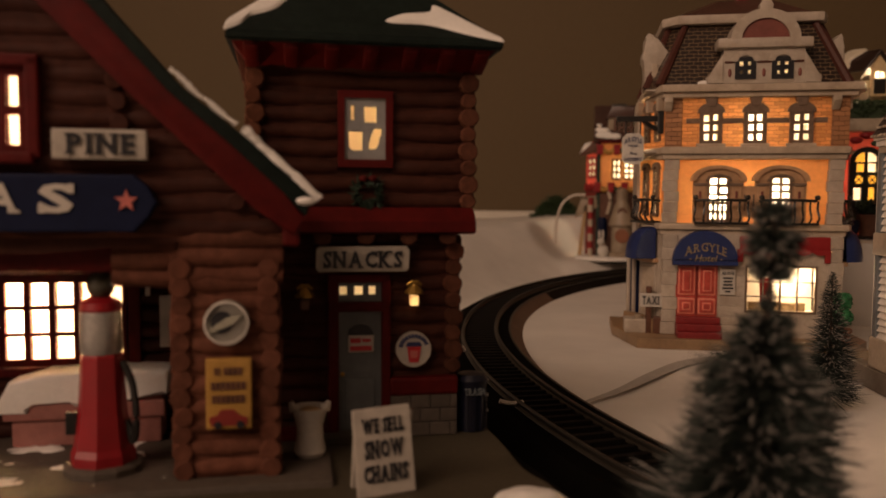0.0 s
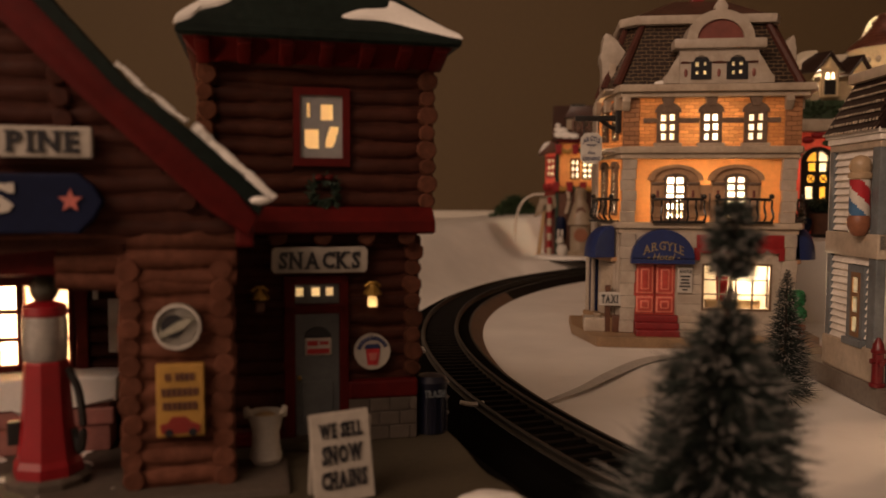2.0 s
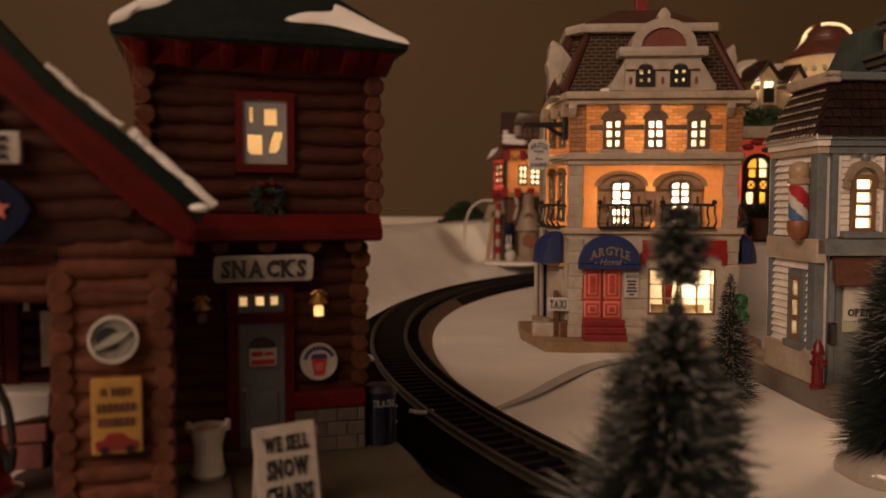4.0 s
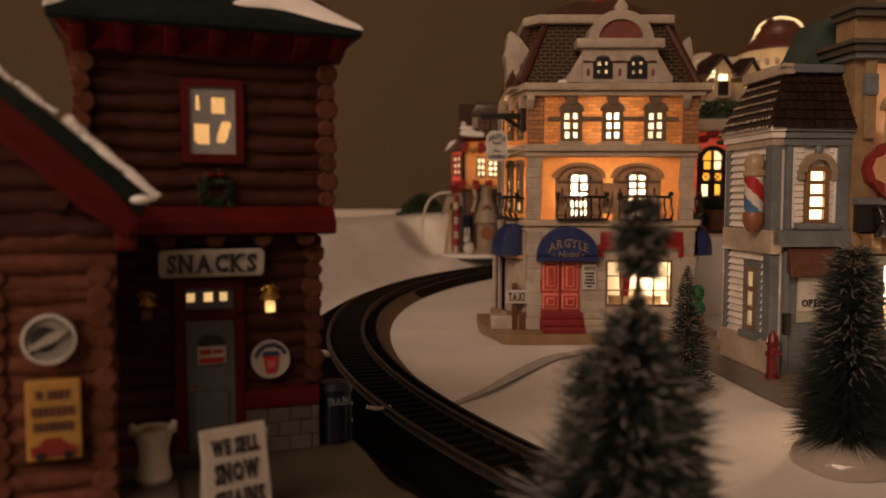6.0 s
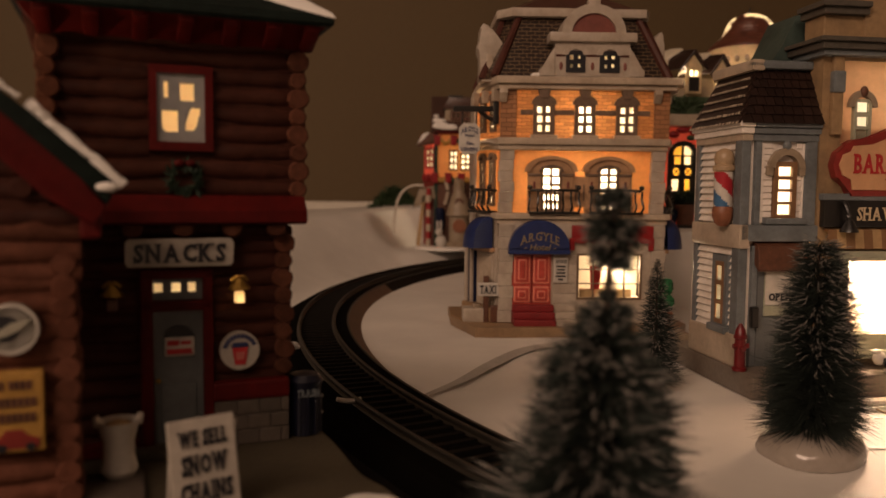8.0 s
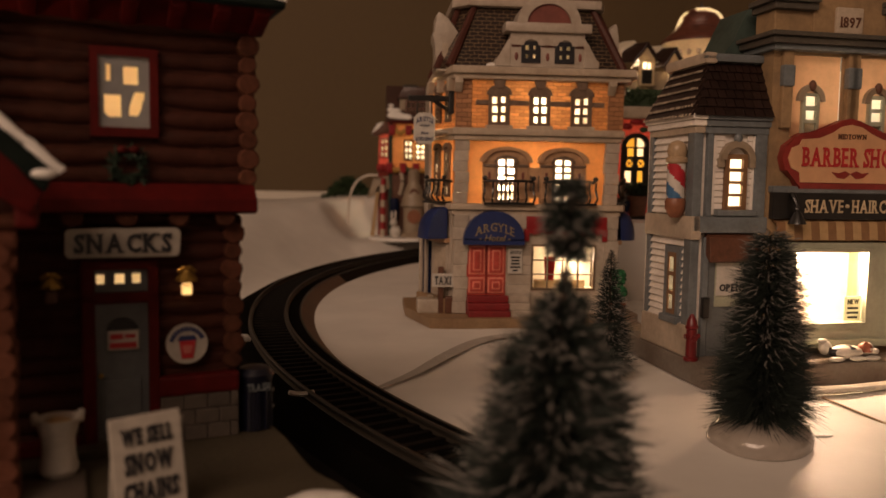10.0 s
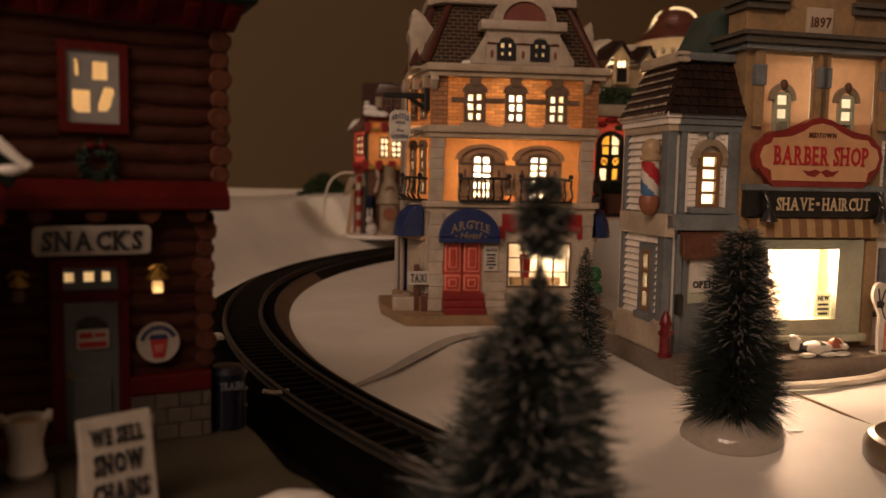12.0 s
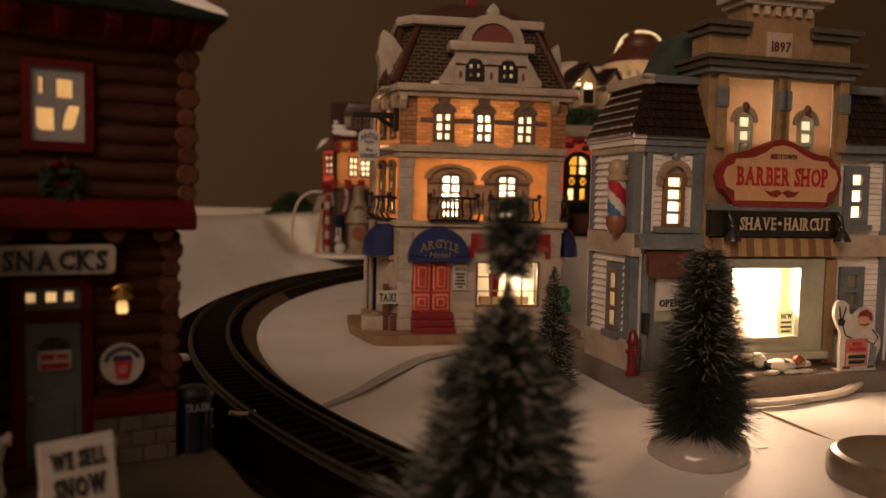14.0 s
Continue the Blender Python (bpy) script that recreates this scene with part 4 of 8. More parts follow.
# hanging sign on a bracket
arm = part("sign_bracket", boxed(-61.5, -38, 2.6, 4.6, 108.0, 110.8, bevel=0.3), IRON, hotel, "black iron bracket")
part("bracket_plate", boxed(-42.0, -36.8, 1.6, 5.4, 102, 113.6, bevel=0.8), IRON, arm)
part("brace", tube(bmesh.new(), curve([(-39, 3.6, 104), (-43.6, 3.6, 105), (-49, 3.6, 108.6)], 5), 1.1, 8), IRON, arm)
for x in (-57, -50):
    part("hook", cyl(bmesh.new(), (x, 3.6, 109), (x, 3.6, 102), 0.4, seg=6), IRON, arm)
board = part("hanging_board", prism(bmesh.new(), [(-58.6, 89.5), (-56.4, 87.4), (-50.4, 87.4), (-48.2, 89.5), (-48.2, 100), (-50.4, 102.4), (-56.4, 102.4), (-58.6, 100)], 2.8, 4.4, bevel=0.3), SIGN_WHITE, hotel, "white eight-cornered hanging sign")
serif_writing(board, "ARGYLE", 2.3, 8.4, -53.4, 2.6, 99.6, INK_BLUE, bow=1.5)
writing(board, "Hotel", 2.0, -53.4, 2.6, 96.4, INK_BLUE)
writing(board, "Fine", 2.2, -53.4, 2.6, 92.6, INK_BLUE, slant=0.2)
serif_writing(board, "LODGING", 1.7, 8.2, -53.4, 2.6, 89.8, INK_BLUE)
# taxi post
post = part("taxi_post", boxed(-46.0, -43.2, -2.2, 0.4, 5, 28, bevel=0.5), BROWN_WOOD, hotel, "brown post with white taxi sign")
ps = part("taxi_board", boxed(-49, -38.6, -3.4, -2.2, 18.2, 24.8, bevel=0.3), SIGN_WHITE, post)
serif_writing(ps, "TAXI", 4.0, 8.0, -43.8, -3.6, 21.5, INK, bold=0.4)
part("luggage", boxed(-42.6, -38.6, -4, 0, 5.2, 13.5, bevel=0.8), BROWN_WOOD, hotel, "brown moulded luggage stack")
part("luggage", boxed(-51, -47.5, 0, 4, 5.2, 14, bevel=0.8), KERB, hotel)
part("plinth_stone", boxed(-56, -38, -2, 8, 5, 12, bevel=1.0), STONE_WHITE, hotel, m=mm(0, 0, 0))
bulb(hotel, -14, 9, 73, 0.07, (1.0, 0.84, 0.6))
bulb(hotel, 12, 15, 73, 0.075, (1.0, 0.84, 0.6))
bulb(hotel, 0, 20, 105, 0.10, (1.0, 0.84, 0.6))
bulb(hotel, -40, 28, 100, 0.02)
bulb(hotel, -3.6, -1.6, 131.5, 0.0012, (1.0, 0.8, 0.5), 0.001)
bulb(hotel, 12.6, -1.6, 131.5, 0.0012, (1.0, 0.8, 0.5), 0.001)
bulb(hotel, 24, 6, 33, 0.034, (1.0, 0.72, 0.42))
for z in (57.5, 93.5, 123.0):
    part("floor_slab", boxed(-48, 43, 2, 50, z - 0.4, z + 0.4), STONE_WHITE, hotel)


# ---- the barber shop ----
shop = thing("barber_shop", BARBER_AT, 6, "white clapboard barber shop with ochre tower and lit window", "house")
part("sidewalk", boxed(-3.5, 128, -17, 50, 0, 8, bevel=0.8), SIDEWALK, shop, "dark grey moulded sidewalk", True)


def flank(name, bm, material, label="", smooth=False):
    """A part drawn as on a front wall (x = depth, y < 0 outside) and set on the left wall."""
    return part(name, bm, material, shop, label, smooth, Matrix(((0, 1, 0, 0), (1, 0, 0, 0), (0, 0, 1, 0), (0, 0, 0, 1))))


# left wing: walls
low = (7.5, 14.0, 22, 45)
flank("wall", pierced(bmesh.new(), 0.5, 33, 8, 92, [low], 0.3, 1.6), CLAP)
part("wall", pierced(bmesh.new(), 0.5, 26, 8, 92, [(11.4, 18.1, 62, 79.5)], 0.3, 1.6), CLAP, shop)
part("wall", boxed(0, 114, 36, 37.5, 8, 92), CLAP, shop)
part("wall", boxed(27, 85, 36, 37.5, 92, 118), CLAP, shop)


def clapboards(depth0, depth1, z0, z1, n, hole=None):
    """Lapped boards on the left wall, each leaning out over the one below."""
    h = (z1 - z0) / n
    for i in range(n):
        a, b = z0 + i * h, z0 + (i + 1) * h
        spans = [(depth0, depth1)]
        if hole and a < hole[3] and b > hole[2]:
            spans = [(depth0, hole[0]), (hole[1], depth1)]
        for p, q in spans:
            bm = bmesh.new()
            prism(bm, [(-1.5, a), (-1.3, a - 0.25), (0.35, a), (0.35, b), (-0.2, b)], p, q, "yz")
            ob = flank("clapboard", bm, CLAP)
            ob.matrix_basis = Matrix(((0, 1, 0, 0), (1, 0, 0, 0), (0, 0, 1, 0), (0, 0, 0, 1)))


clapboards(3.4, 30.4, 59, 87.5, 11)
clapboards(3.4, 30.4, 19.5, 50, 12, (5.4, 16.6, 19.5, 47))
for z0, z1 in ((8, 51), (57.5, 89)):
    flank("corner_board", boxed(-1.6, 3.4, -1.9, 1.5, z0, z1, bevel=0.4), BLUE_TRIM)
    flank("corner_board", boxed(30.4, 33.4, -1.9, 1.5, z0, z1, bevel=0.4), BLUE_TRIM)
    part("corner_board", boxed(3.4, 5.6, -1.6, 1.5, z0, z1, bevel=0.4), BLUE_TRIM, shop)
    part("corner_board", boxed(22, 26.5, -1.6, 1.5, z0, z1, bevel=0.4), BLUE_TRIM, shop)
flank("plinth", boxed(-3, 34, -2.6, 1.5, 8, 19.5, bevel=0.8), LEDGE)
flank("belt_course", boxed(-3, 34, -2.6, 1.5, 50, 58.4, bevel=0.8), LEDGE, smooth=True)
part("belt_course", boxed(-2.4, 27, -3, 1.5, 52.5, 58.4, bevel=0.8), BLUE_TRIM, shop, smooth=True)
for z0, z1, o in ((87.5, 90, 2.0), (90, 92.2, 2.8), (92.2, 94.2, 3.6)):
    flank("eave", boxed(-o, 32.4 + o * 0.6, -o, 2, z0, z1, bevel=0.5), CLAP if o > 2.2 else LEDGE)
    part("eave", boxed(2, 27, -o, 2, z0, z1, bevel=0.5), BLUE_TRIM, shop)
# shingled mansard of the wing
roof = bmesh.new()
lo, hi = [(-3.4, -3.4), (27, -3.4), (27, 34.5), (-3.4, 34.5)], [(6.5, 6), (27, 6), (27, 31), (6.5, 31)]
a = [roof.verts.new((*p, 94)) for p in lo]
b = [roof.verts.new((*p, 113.5)) for p in hi]
for i in range(4):
    roof.faces.new((a[i], a[(i + 1) % 4], b[(i + 1) % 4], b[i]))
roof.faces.new(b)
wing_roof = part("roof", roof, ROOF_BROWN, shop, "dark brown shingled roof")
ROWS_R = 6
for i in range(ROWS_R):
    u0, u1 = i / ROWS_R, (i + 1) / ROWS_R
    z0, z1 = 94 + 19.5 * u0, 94 + 19.5 * u1
    x0, x1 = -3.4 + 9.9 * u0, -3.4 + 9.9 * u1
    d0, d1 = -3.4 + 9.4 * u0, 34.5 - 3.5 * u0
    n = 16
    for k in range(n):
        p, q = d0 + (d1 - d0) * k / n, d0 + (d1 - d0) * (k + 1) / n
        bm = bmesh.new()
        prism(bm, [(p + 0.15, 0), (q - 0.15, 0), (q - 0.15, 1), (p + 0.15, 1)], 0, 1, "xz")
        for v in bm.verts:
            s, out = v.co.z, v.co.y
            yy = v.co.x
            v.co = Vector((x0 + (x1 - x0) * s - (1.3 if out and s < 0.5 else (0.3 if out else -0.3)), yy, z0 + (z1 - z0) * s - (0.5 if s < 0.5 else 0)))
        part("shingle", bm, SHINGLE_DARK, wing_roof)
    # pale strips along the lower edges stand in for glints of the glaze
    worn = bmesh.new()
    re = random.Random(40 + i)
    for k in range(n):
        p, q = d0 + (d1 - d0) * k / n, d0 + (d1 - d0) * (k + 1) / n
        p, q = p + re.uniform(0.1, 0.9), q - re.uniform(0.1, 0.7)
        prism(worn, [(x0 - 1.5, z0 - 0.7 + re.uniform(0, 0.2)), (x0 - 0.9, z0 - 0.7), (x0 - 0.9, z0 + 0.2), (x0 - 1.3, z0 + re.uniform(0.0, 0.35))], p + 0.2, q - 0.2)
    tagged(part("worn_edges", worn, LEDGE, wing_roof, "pale painted glints along the shingle edges"), "pale painted glints along the shingle edges", kind="stuff")
    for k in range(8):
        f0, f1 = x0 + (27 - x0) * k / 8, x0 + (27 - x0) * (k + 1) / 8
        y0, y1 = -3.4 + 9.4 * u0, -3.4 + 9.4 * u1
        bm = bmesh.new()
        prism(bm, [(f0 + 0.15, 0), (f1 - 0.15, 0), (f1 - 0.15, 1), (f0 + 0.15, 1)], 0, 1, "xz")
        for v in bm.verts:
            s, out = v.co.z, v.co.y
            v.co = Vector((v.co.x, y0 + (y1 - y0) * s - (1.2 if out and s < 0.5 else (0.3 if out else -0.3)), z0 + (z1 - z0) * s - (0.5 if s < 0.5 else 0)))
        part("shingle", bm, SHINGLE_DARK, wing_roof)
part("roof_rim", boxed(3.5, 8.5, 3, 33.5, 112.5, 116.5, bevel=1.0), LEDGE, shop, smooth=True)
part("roof_rim", boxed(3.5, 27, 3, 8, 113.2, 116.2, bevel=1.0), BLUE_TRIM, shop, smooth=True)
# teal slope that rises behind the wing to the tower
part("tower_flank", prism(bmesh.new(), [(14, 113), (17, 116.6), (20.4, 122.6), (23.6, 129.4), (26, 134.6), (30, 135.4), (30, 113)], 14, 34, bevel=0.8), TEAL_ROOF, shop, "dark teal sloping roof", True)
# wing windows
lit = lit_window(shop, 10.4, 19, 60.5, 80.5, 1, 4, 0.6, BROWN_DARK, PANE, rim=1.6, bar=0.9, deep=2.2, shake=0.06)
part("window_head", arch(bmesh.new(), 14.8, 78.4, 4.4, 6.8, -2.4, 0.4, sq=1.0), KERB, shop, "grey-tan arched window head", True)
for x in (7.6, 19.6):
    part("window_head", boxed(x, x + 2.4, -2.0, 0.4, 75.6, 79.2, bevel=0.5), KERB, shop)
part("keystone", ball(bmesh.new(), (14.8, -1.6, 86.0), (1.6, 1.2, 1.9)), BLUE_TRIM, shop)
part("sill", boxed(7, 22.6, -3.4, 0.4, 58.6, 60.8, bevel=0.5), BLUE_TRIM, shop)
part("panel_trim", boxed(5.6, 7.0, -0.9, 0.4, 59, 87, bevel=0.3), CLAP, shop)
part("panel_trim", boxed(21.2, 22.2, -0.9, 0.4, 59, 87, bevel=0.3), CLAP, shop)
for i in range(12):
    z = 61 + i * 2.2
    for x0, x1 in ((7, 10.3), (19.2, 21.2)):
        part("clapboard", boxed(x0, x1, -0.6, 0.4, z, z + 1.9, bevel=0.2), CLAP, shop)
PORTS = [(8.8, 12.4, z, z + 5.5) for z in (23.5, 30.5, 37.5)]
flank("window", pierced(bmesh.new(), 5.4, 16.6, 20, 47, PORTS, -2.2, 0.4), BLUE_TRIM, "slate-blue framed window")
flank("window_frame", pierced(bmesh.new(), 7.6, 13.6, 22, 44.6, PORTS, -2.5, -2.1), BROWN_DARK)
flank("sill", boxed(4.4, 17.8, -3.4, 0.4, 18.6, 21.2, bevel=0.5), BLUE_TRIM)
for a, b, c, d in PORTS:
    bm = bmesh.new()
    bm.faces.new([bm.verts.new(v) for v in ((a - 0.2, -0.6, c - 0.2), (b + 0.2, -0.6, c - 0.2), (b + 0.2, -0.6, d + 0.2), (a - 0.2, -0.6, d + 0.2))])
    flank("pane", bm, PANE)
# barber's pole on the side wall
PX, PY, PR = 5.6, -4.6, 3.3
pole = flank("barber_pole", lathe(bmesh.new(), [(1.6, 57.6), (2.8, 58.8), (3.6, 61.0), (3.7, 63.4), (3.2, 64.6)], (PX, PY, 0)), TERRACOTTA, "striped barber pole with round cap", True)
N = 28
for band, stuff in ((0, POLE_WHITE), (1, POLE_RED), (2, POLE_BLUE)):
    bm = bmesh.new()
    for i in range(N):
        for j in range(24):
            z0, z1 = 64.6 + j * 0.52, 65.12 + j * 0.52
            turn = (i / N - (z0 - 64.6) / 19.0 + 0.36) % 1.0
            kind = 1 if 0.28 < turn < 0.58 else (2 if turn > 0.80 or turn < 0.06 else 0)
            if kind == band:
                p = [(PX + PR * math.cos(6.28318 * k / N), PY + PR * math.sin(6.28318 * k / N)) for k in (i, i + 1)]
                bm.faces.new([bm.verts.new(v) for v in ((*p[0], z0), (*p[1], z0), (*p[1], z1), (*p[0], z1))])
    bmesh.ops.remove_doubles(bm, verts=bm.verts[:], dist=0.01)
    part("pole_stripe", bm, stuff, pole, smooth=True)
flank("pole_cap", lathe(bmesh.new(), [(3.3, 76.8), (3.9, 77.4), (3.9, 78.8), (3.1, 79.4), (3.6, 81.4), (3.1, 83.6), (1.8, 84.8), (0.3, 85.2)], (PX, PY, 0)), TAN_CAP, smooth=True)
for z in (62.6, 78.0):
    flank("pole_arm", boxed(PX - 1, PX + 1, -3.0, 0.4, z - 0.9, z + 0.9, bevel=0.3), TERRACOTTA)
# doorway of the wing
part("door", boxed(6, 22, -0.9, 0.4, 8, 44, bevel=0.3), DOOR_GREY, shop, "grey-green shop door behind the tree")
part("door_panel", boxed(8.4, 19.8, -1.5, -0.8, 26, 42, bevel=0.4), MINT, shop)
part("door_awning", prism(bmesh.new(), [(0.4, 53), (-3.6, 51), (-4.8, 42.8), (-4.2, 42.2), (0.4, 46)], 4.2, 24, "yz", bevel=0.4), BROWN_WOOD, shop, "dark brown wooden door canopy")
ob = part("open_sign", boxed(8.6, 19.6, -2.0, -1.4, 30.0, 42, bevel=0.3), SIGN_WHITE, shop, "white open sign on the door")
serif_writing(ob, "OPEN", 2.6, 8.6, 14.1, -2.2, 33.0, INK, bold=0.4)
part("mailbox", boxed(3.2, 5.8, -3.2, -0.6, 22, 29.6, bevel=0.6), IRON, shop)
# tower
TX0, TX1 = 26.5, 85.5
WIN = (37, 66.5, 20, 46)
UP = ((34, 54.6), (60.8, 81.8))
part("wall", pierced(bmesh.new(), TX0, TX1, 8, 118, [WIN, *((a, b, 87, 116) for a, b in UP)], -2.6, -1.2), OCHRE, shop)
for x in (TX0, TX1 - 1.5):
    part("wall", boxed(x, x + 1.5, -1.2, 36, 8, 118), OCHRE, shop)
for a, b in UP:
    c = (a + b) / 2 - (1.6 if a < 50 else 1.6)
    part("panel", pierced(bmesh.new(), a, b, 86, 116.5, [(c - 2.9, c + 2.9, 88, 102.4)], -0.6, -0.6), PEACH, shop, "glowing peach porcelain panel")
    lit_window(shop, c - 3.4, c + 3.4, 87.4, 102.8, 1, 3, -0.4, MINT, PANE, rim=1.0, bar=0.9, deep=1.6, shake=0.1)
    part("window_head", arch(bmesh.new(), c, 100.0, 3.4, 5.4, -2.4, -0.4, sq=1.1), KERB, shop, "grey-tan arched window head", True)
    part("keystone", ball(bmesh.new(), (c, -2.2, 105.4), (1.5, 1.1, 2.0)), BROWN_WOOD, shop)
    for x in (a - 4.6, b + 0.6):
        part("pilaster", boxed(x, x + 4, -4.4, -2.4, 90, 117, bevel=0.4), OCHRE, shop)
        part("capital", boxed(x - 0.3, x + 4.3, -5.2, -2.4, 104.5, 112, bevel=0.7), BLUE_TRIM, shop)
for z0, z1, o, stuff in ((117, 119, 2.0, BLUE_TRIM), (119, 121.4, 3.6, CORNICE_GREY), (121.4, 123, 5.0, CORNICE_GREY)):
    part("cornice", boxed(TX0 - o, TX1 + o, -4 - o, 36, z0, z1, bevel=0.5), stuff, shop)
part("parapet", boxed(TX0 - 1, TX1 + 1, -3.6, 8, 123, 131, bevel=0.5), OCHRE, shop)
for z0, z1, o in ((131, 133.4, 2.4), (133.4, 135.4, 3.8)):
    part("parapet_rim", boxed(TX0 - o, 41, -3.6 - o, 9, z0, z1, bevel=0.5), CORNICE_GREY, shop)
    part("parapet_rim", boxed(67, TX1 + o, -3.6 - o, 9, z0, z1, bevel=0.5), CORNICE_GREY, shop)
part("parapet", boxed(40, 69, -4.6, 8, 123, 142, bevel=0.5), OCHRE, shop)
for i in range(6):
    part("dentil", boxed(41.6 + i * 4.6, 43.8 + i * 4.6, -6.2, -4.4, 138.6, 142, bevel=0.3), LEDGE, shop)
for z0, z1, o in ((142, 144, 2.0), (144, 147.4, 4.4)):
    part("parapet_rim", boxed(40 - o, 69 + o, -5 - o, 9, z0, z1, bevel=0.6), LEDGE, shop)
yr = part("year_plate", boxed(48.2, 58.8, -6.0, -4.4, 123.4, 132.6, bevel=0.5), LEDGE, shop, "tan year plate")
serif_writing(yr, "1897", 3.6, 8.4, 53.5, -6.2, 127.4, BROWN_WOOD, bold=0.2)
# shop sign with scalloped rim
def sign_outline(g):
    pts = [(32 - g, 79.5), (33.5 - g, 75.5 - g * 0.4), (37.5 - g * 0.6, 73.6 - g), (38.5, 70 - g), (81.5, 70 - g), (82.5 + g * 0.6, 73.6 - g), (86.5 + g, 75.5 - g * 0.4), (88 + g, 79.5),
           (86.6 + g, 83.4 + g * 0.4), (83 + g * 0.6, 85 + g), (81.5, 87 + g), (74, 87.4 + g), (68.5, 89.4 + g), (64.5, 91.8 + g), (60, 92.6 + g), (55.5, 91.8 + g), (51.5, 89.4 + g), (46, 87.4 + g), (38.5, 87 + g), (37 - g * 0.6, 85 + g), (33.4 - g, 83.4 + g * 0.4)]
    return [(56.5 + (x - 60) * 0.918, z) for x, z in pts]


plate = part("shop_sign", prism(bmesh.new(), sign_outline(1.4), -6.0, -2.4, bevel=0.6), MAROON, shop, "peach barber shop sign with maroon rim", True)
part("sign_face", prism(bmesh.new(), sign_outline(-0.9), -6.5, -5.6, bevel=0.2), SIGN_PEACH, plate)
serif_writing(plate, "MIDTOWN", 1.8, 11.5, 56.5, -6.7, 87.4, BROWN_WOOD)
serif_writing(plate, "BARBER SHOP", 6.8, 39.5, 56.5, -6.7, 80.0, INK_RED, bold=0.3)
for s in (-1, 1):
    part("painted_moustache", prism(bmesh.new(), [(56.5, 74.2), (56.5 + s * 2.2, 75.2), (56.5 + s * 4.8, 74.4), (56.5 + s * 7.6, 74.8), (56.5 + s * 5.2, 72.8), (56.5 + s * 2.4, 72.4)], -6.8, -6.3), MAROON, plate)
band = part("sign_board", boxed(27.4, 84, -5.2, -2.4, 57.8, 67.4, bevel=0.4), IRON, shop, "black board with cream lettering")
part("board_rim", boxed(26.8, 85, -5.6, -2.4, 67.2, 69.6, bevel=0.4), BLUE_TRIM, shop)
serif_writing(band, "SHAVE", 4.7, 15.4, 47.6, -5.5, 62.5, CREAM_TEXT, bold=0.22)
serif_writing(band, "HAIRCUT", 4.7, 20.4, 69.0, -5.5, 62.5, CREAM_TEXT, bold=0.22)
part("lettering", ball(bmesh.new(), (57.0, -5.5, 62.6), 0.75, 8, 6), CREAM_TEXT, band)
for x in (34.5, 82.4):
    sc = part("sconce", tube(bmesh.new(), curve([(x, -3, 66), (x, -6, 66.4), (x + 0.6, -7.4, 63), (x + 1, -7.6, 60)], 4), 0.9, 8), IRON, shop, "black gooseneck lamp")
    part("shade", lathe(bmesh.new(), [(1.0, 60.5), (1.6, 59.5), (3.0, 56.8), (3.2, 56.2)], (x + 1, -7.6, 0)), IRON, sc, smooth=True)
# striped awning strips
for i in range(16):
    x = 29.2 + i * 3.4
    bm = bmesh.new()
    prism(bm, [(-2.4, 57.8), (-5.2, 56.8), (-6.2, 50.2 + 0.3 * (i % 2)), (-5.7, 50.2), (-4.8, 56), (-2.4, 56.8)], x, x + 3.38, "yz")
    part("awning_strip", bm, BROWN_TAN if i % 2 else BROWN_DARK, shop)
# big lit window
lit_frame = part("shop_window", pierced(bmesh.new(), 32, 78, 12.5, 49.4, [WIN], -5.4, -2.4), MINT, shop, "mint green window frame, brightly lit")
part("inner_rim", pierced(bmesh.new(), 35, 69, 18.2, 47.4, [WIN], -6.4, -5.2), MINT, lit_frame)
part("sill", boxed(31, 79.4, -8, -2.4, 11.4, 14.4, bevel=0.7), MINT, lit_frame)
part("side_column", boxed(79.6, 84.6, -4.6, -2.4, 9, 49, bevel=0.5), OCHRE, shop)
part("side_column", boxed(27, 31.6, -4.6, -2.4, 9, 49, bevel=0.5), OCHRE, shop)
part("room_back", boxed(28, 88, 26, 27, 8, 52), INTERIOR, shop)
part("room_floor", boxed(28, 88, -1.2, 27, 14, 15), INTERIOR, shop)
part("room_ceiling", boxed(28, 88, -1.2, 27, 50, 51), INTERIOR, shop)
part("room_mirror_frame", pierced(bmesh.new(), 46, 57, 22, 42, [(48, 55, 24, 40)], 24.6, 26), TAN_CAP, shop)
note = part("window_note", boxed(59.4, 66.0, -4.2, -3.6, 20.6, 29.6, bevel=0.1), NOTE, shop, "small notice in the window")
serif_writing(note, "NEW", 1.8, 4.8, 62.7, -4.4, 27.6, INK)
for i, w in enumerate((4.4, 4.8, 4.0)):
    part("bar_of_writing", boxed(62.7 - w / 2, 62.7 + w / 2, -4.4, -4.1, 24.8 - i * 1.7, 25.6 - i * 1.7), INK, note)
bulb(shop, 55, 1.5, 41, 0.19, (1.0, 0.62, 0.38), 0.005)
bulb(shop, 52, 19, 47, 0.14, (1.0, 0.83, 0.62), 0.005)
bulb(shop, 12, 22, 68, 0.05, (1.0, 0.82, 0.6))
bulb(shop, 14, 20, 34, 0.07, (1.0, 0.74, 0.46))
bulb(shop, 57, 22, 100, 0.028, (1.0, 0.84, 0.64))
bulb(shop, 104, 22, 68, 0.05, (1.0, 0.82, 0.6))
part("floor_slab", boxed(2, 110, 2, 36, 53, 54), CLAP, shop)
part("floor_slab", boxed(2, 111, 2, 36, 92, 93), CLAP, shop)
part("floor_slab", boxed(27, 89, 0, 36, 117.5, 118.5), CLAP, shop)
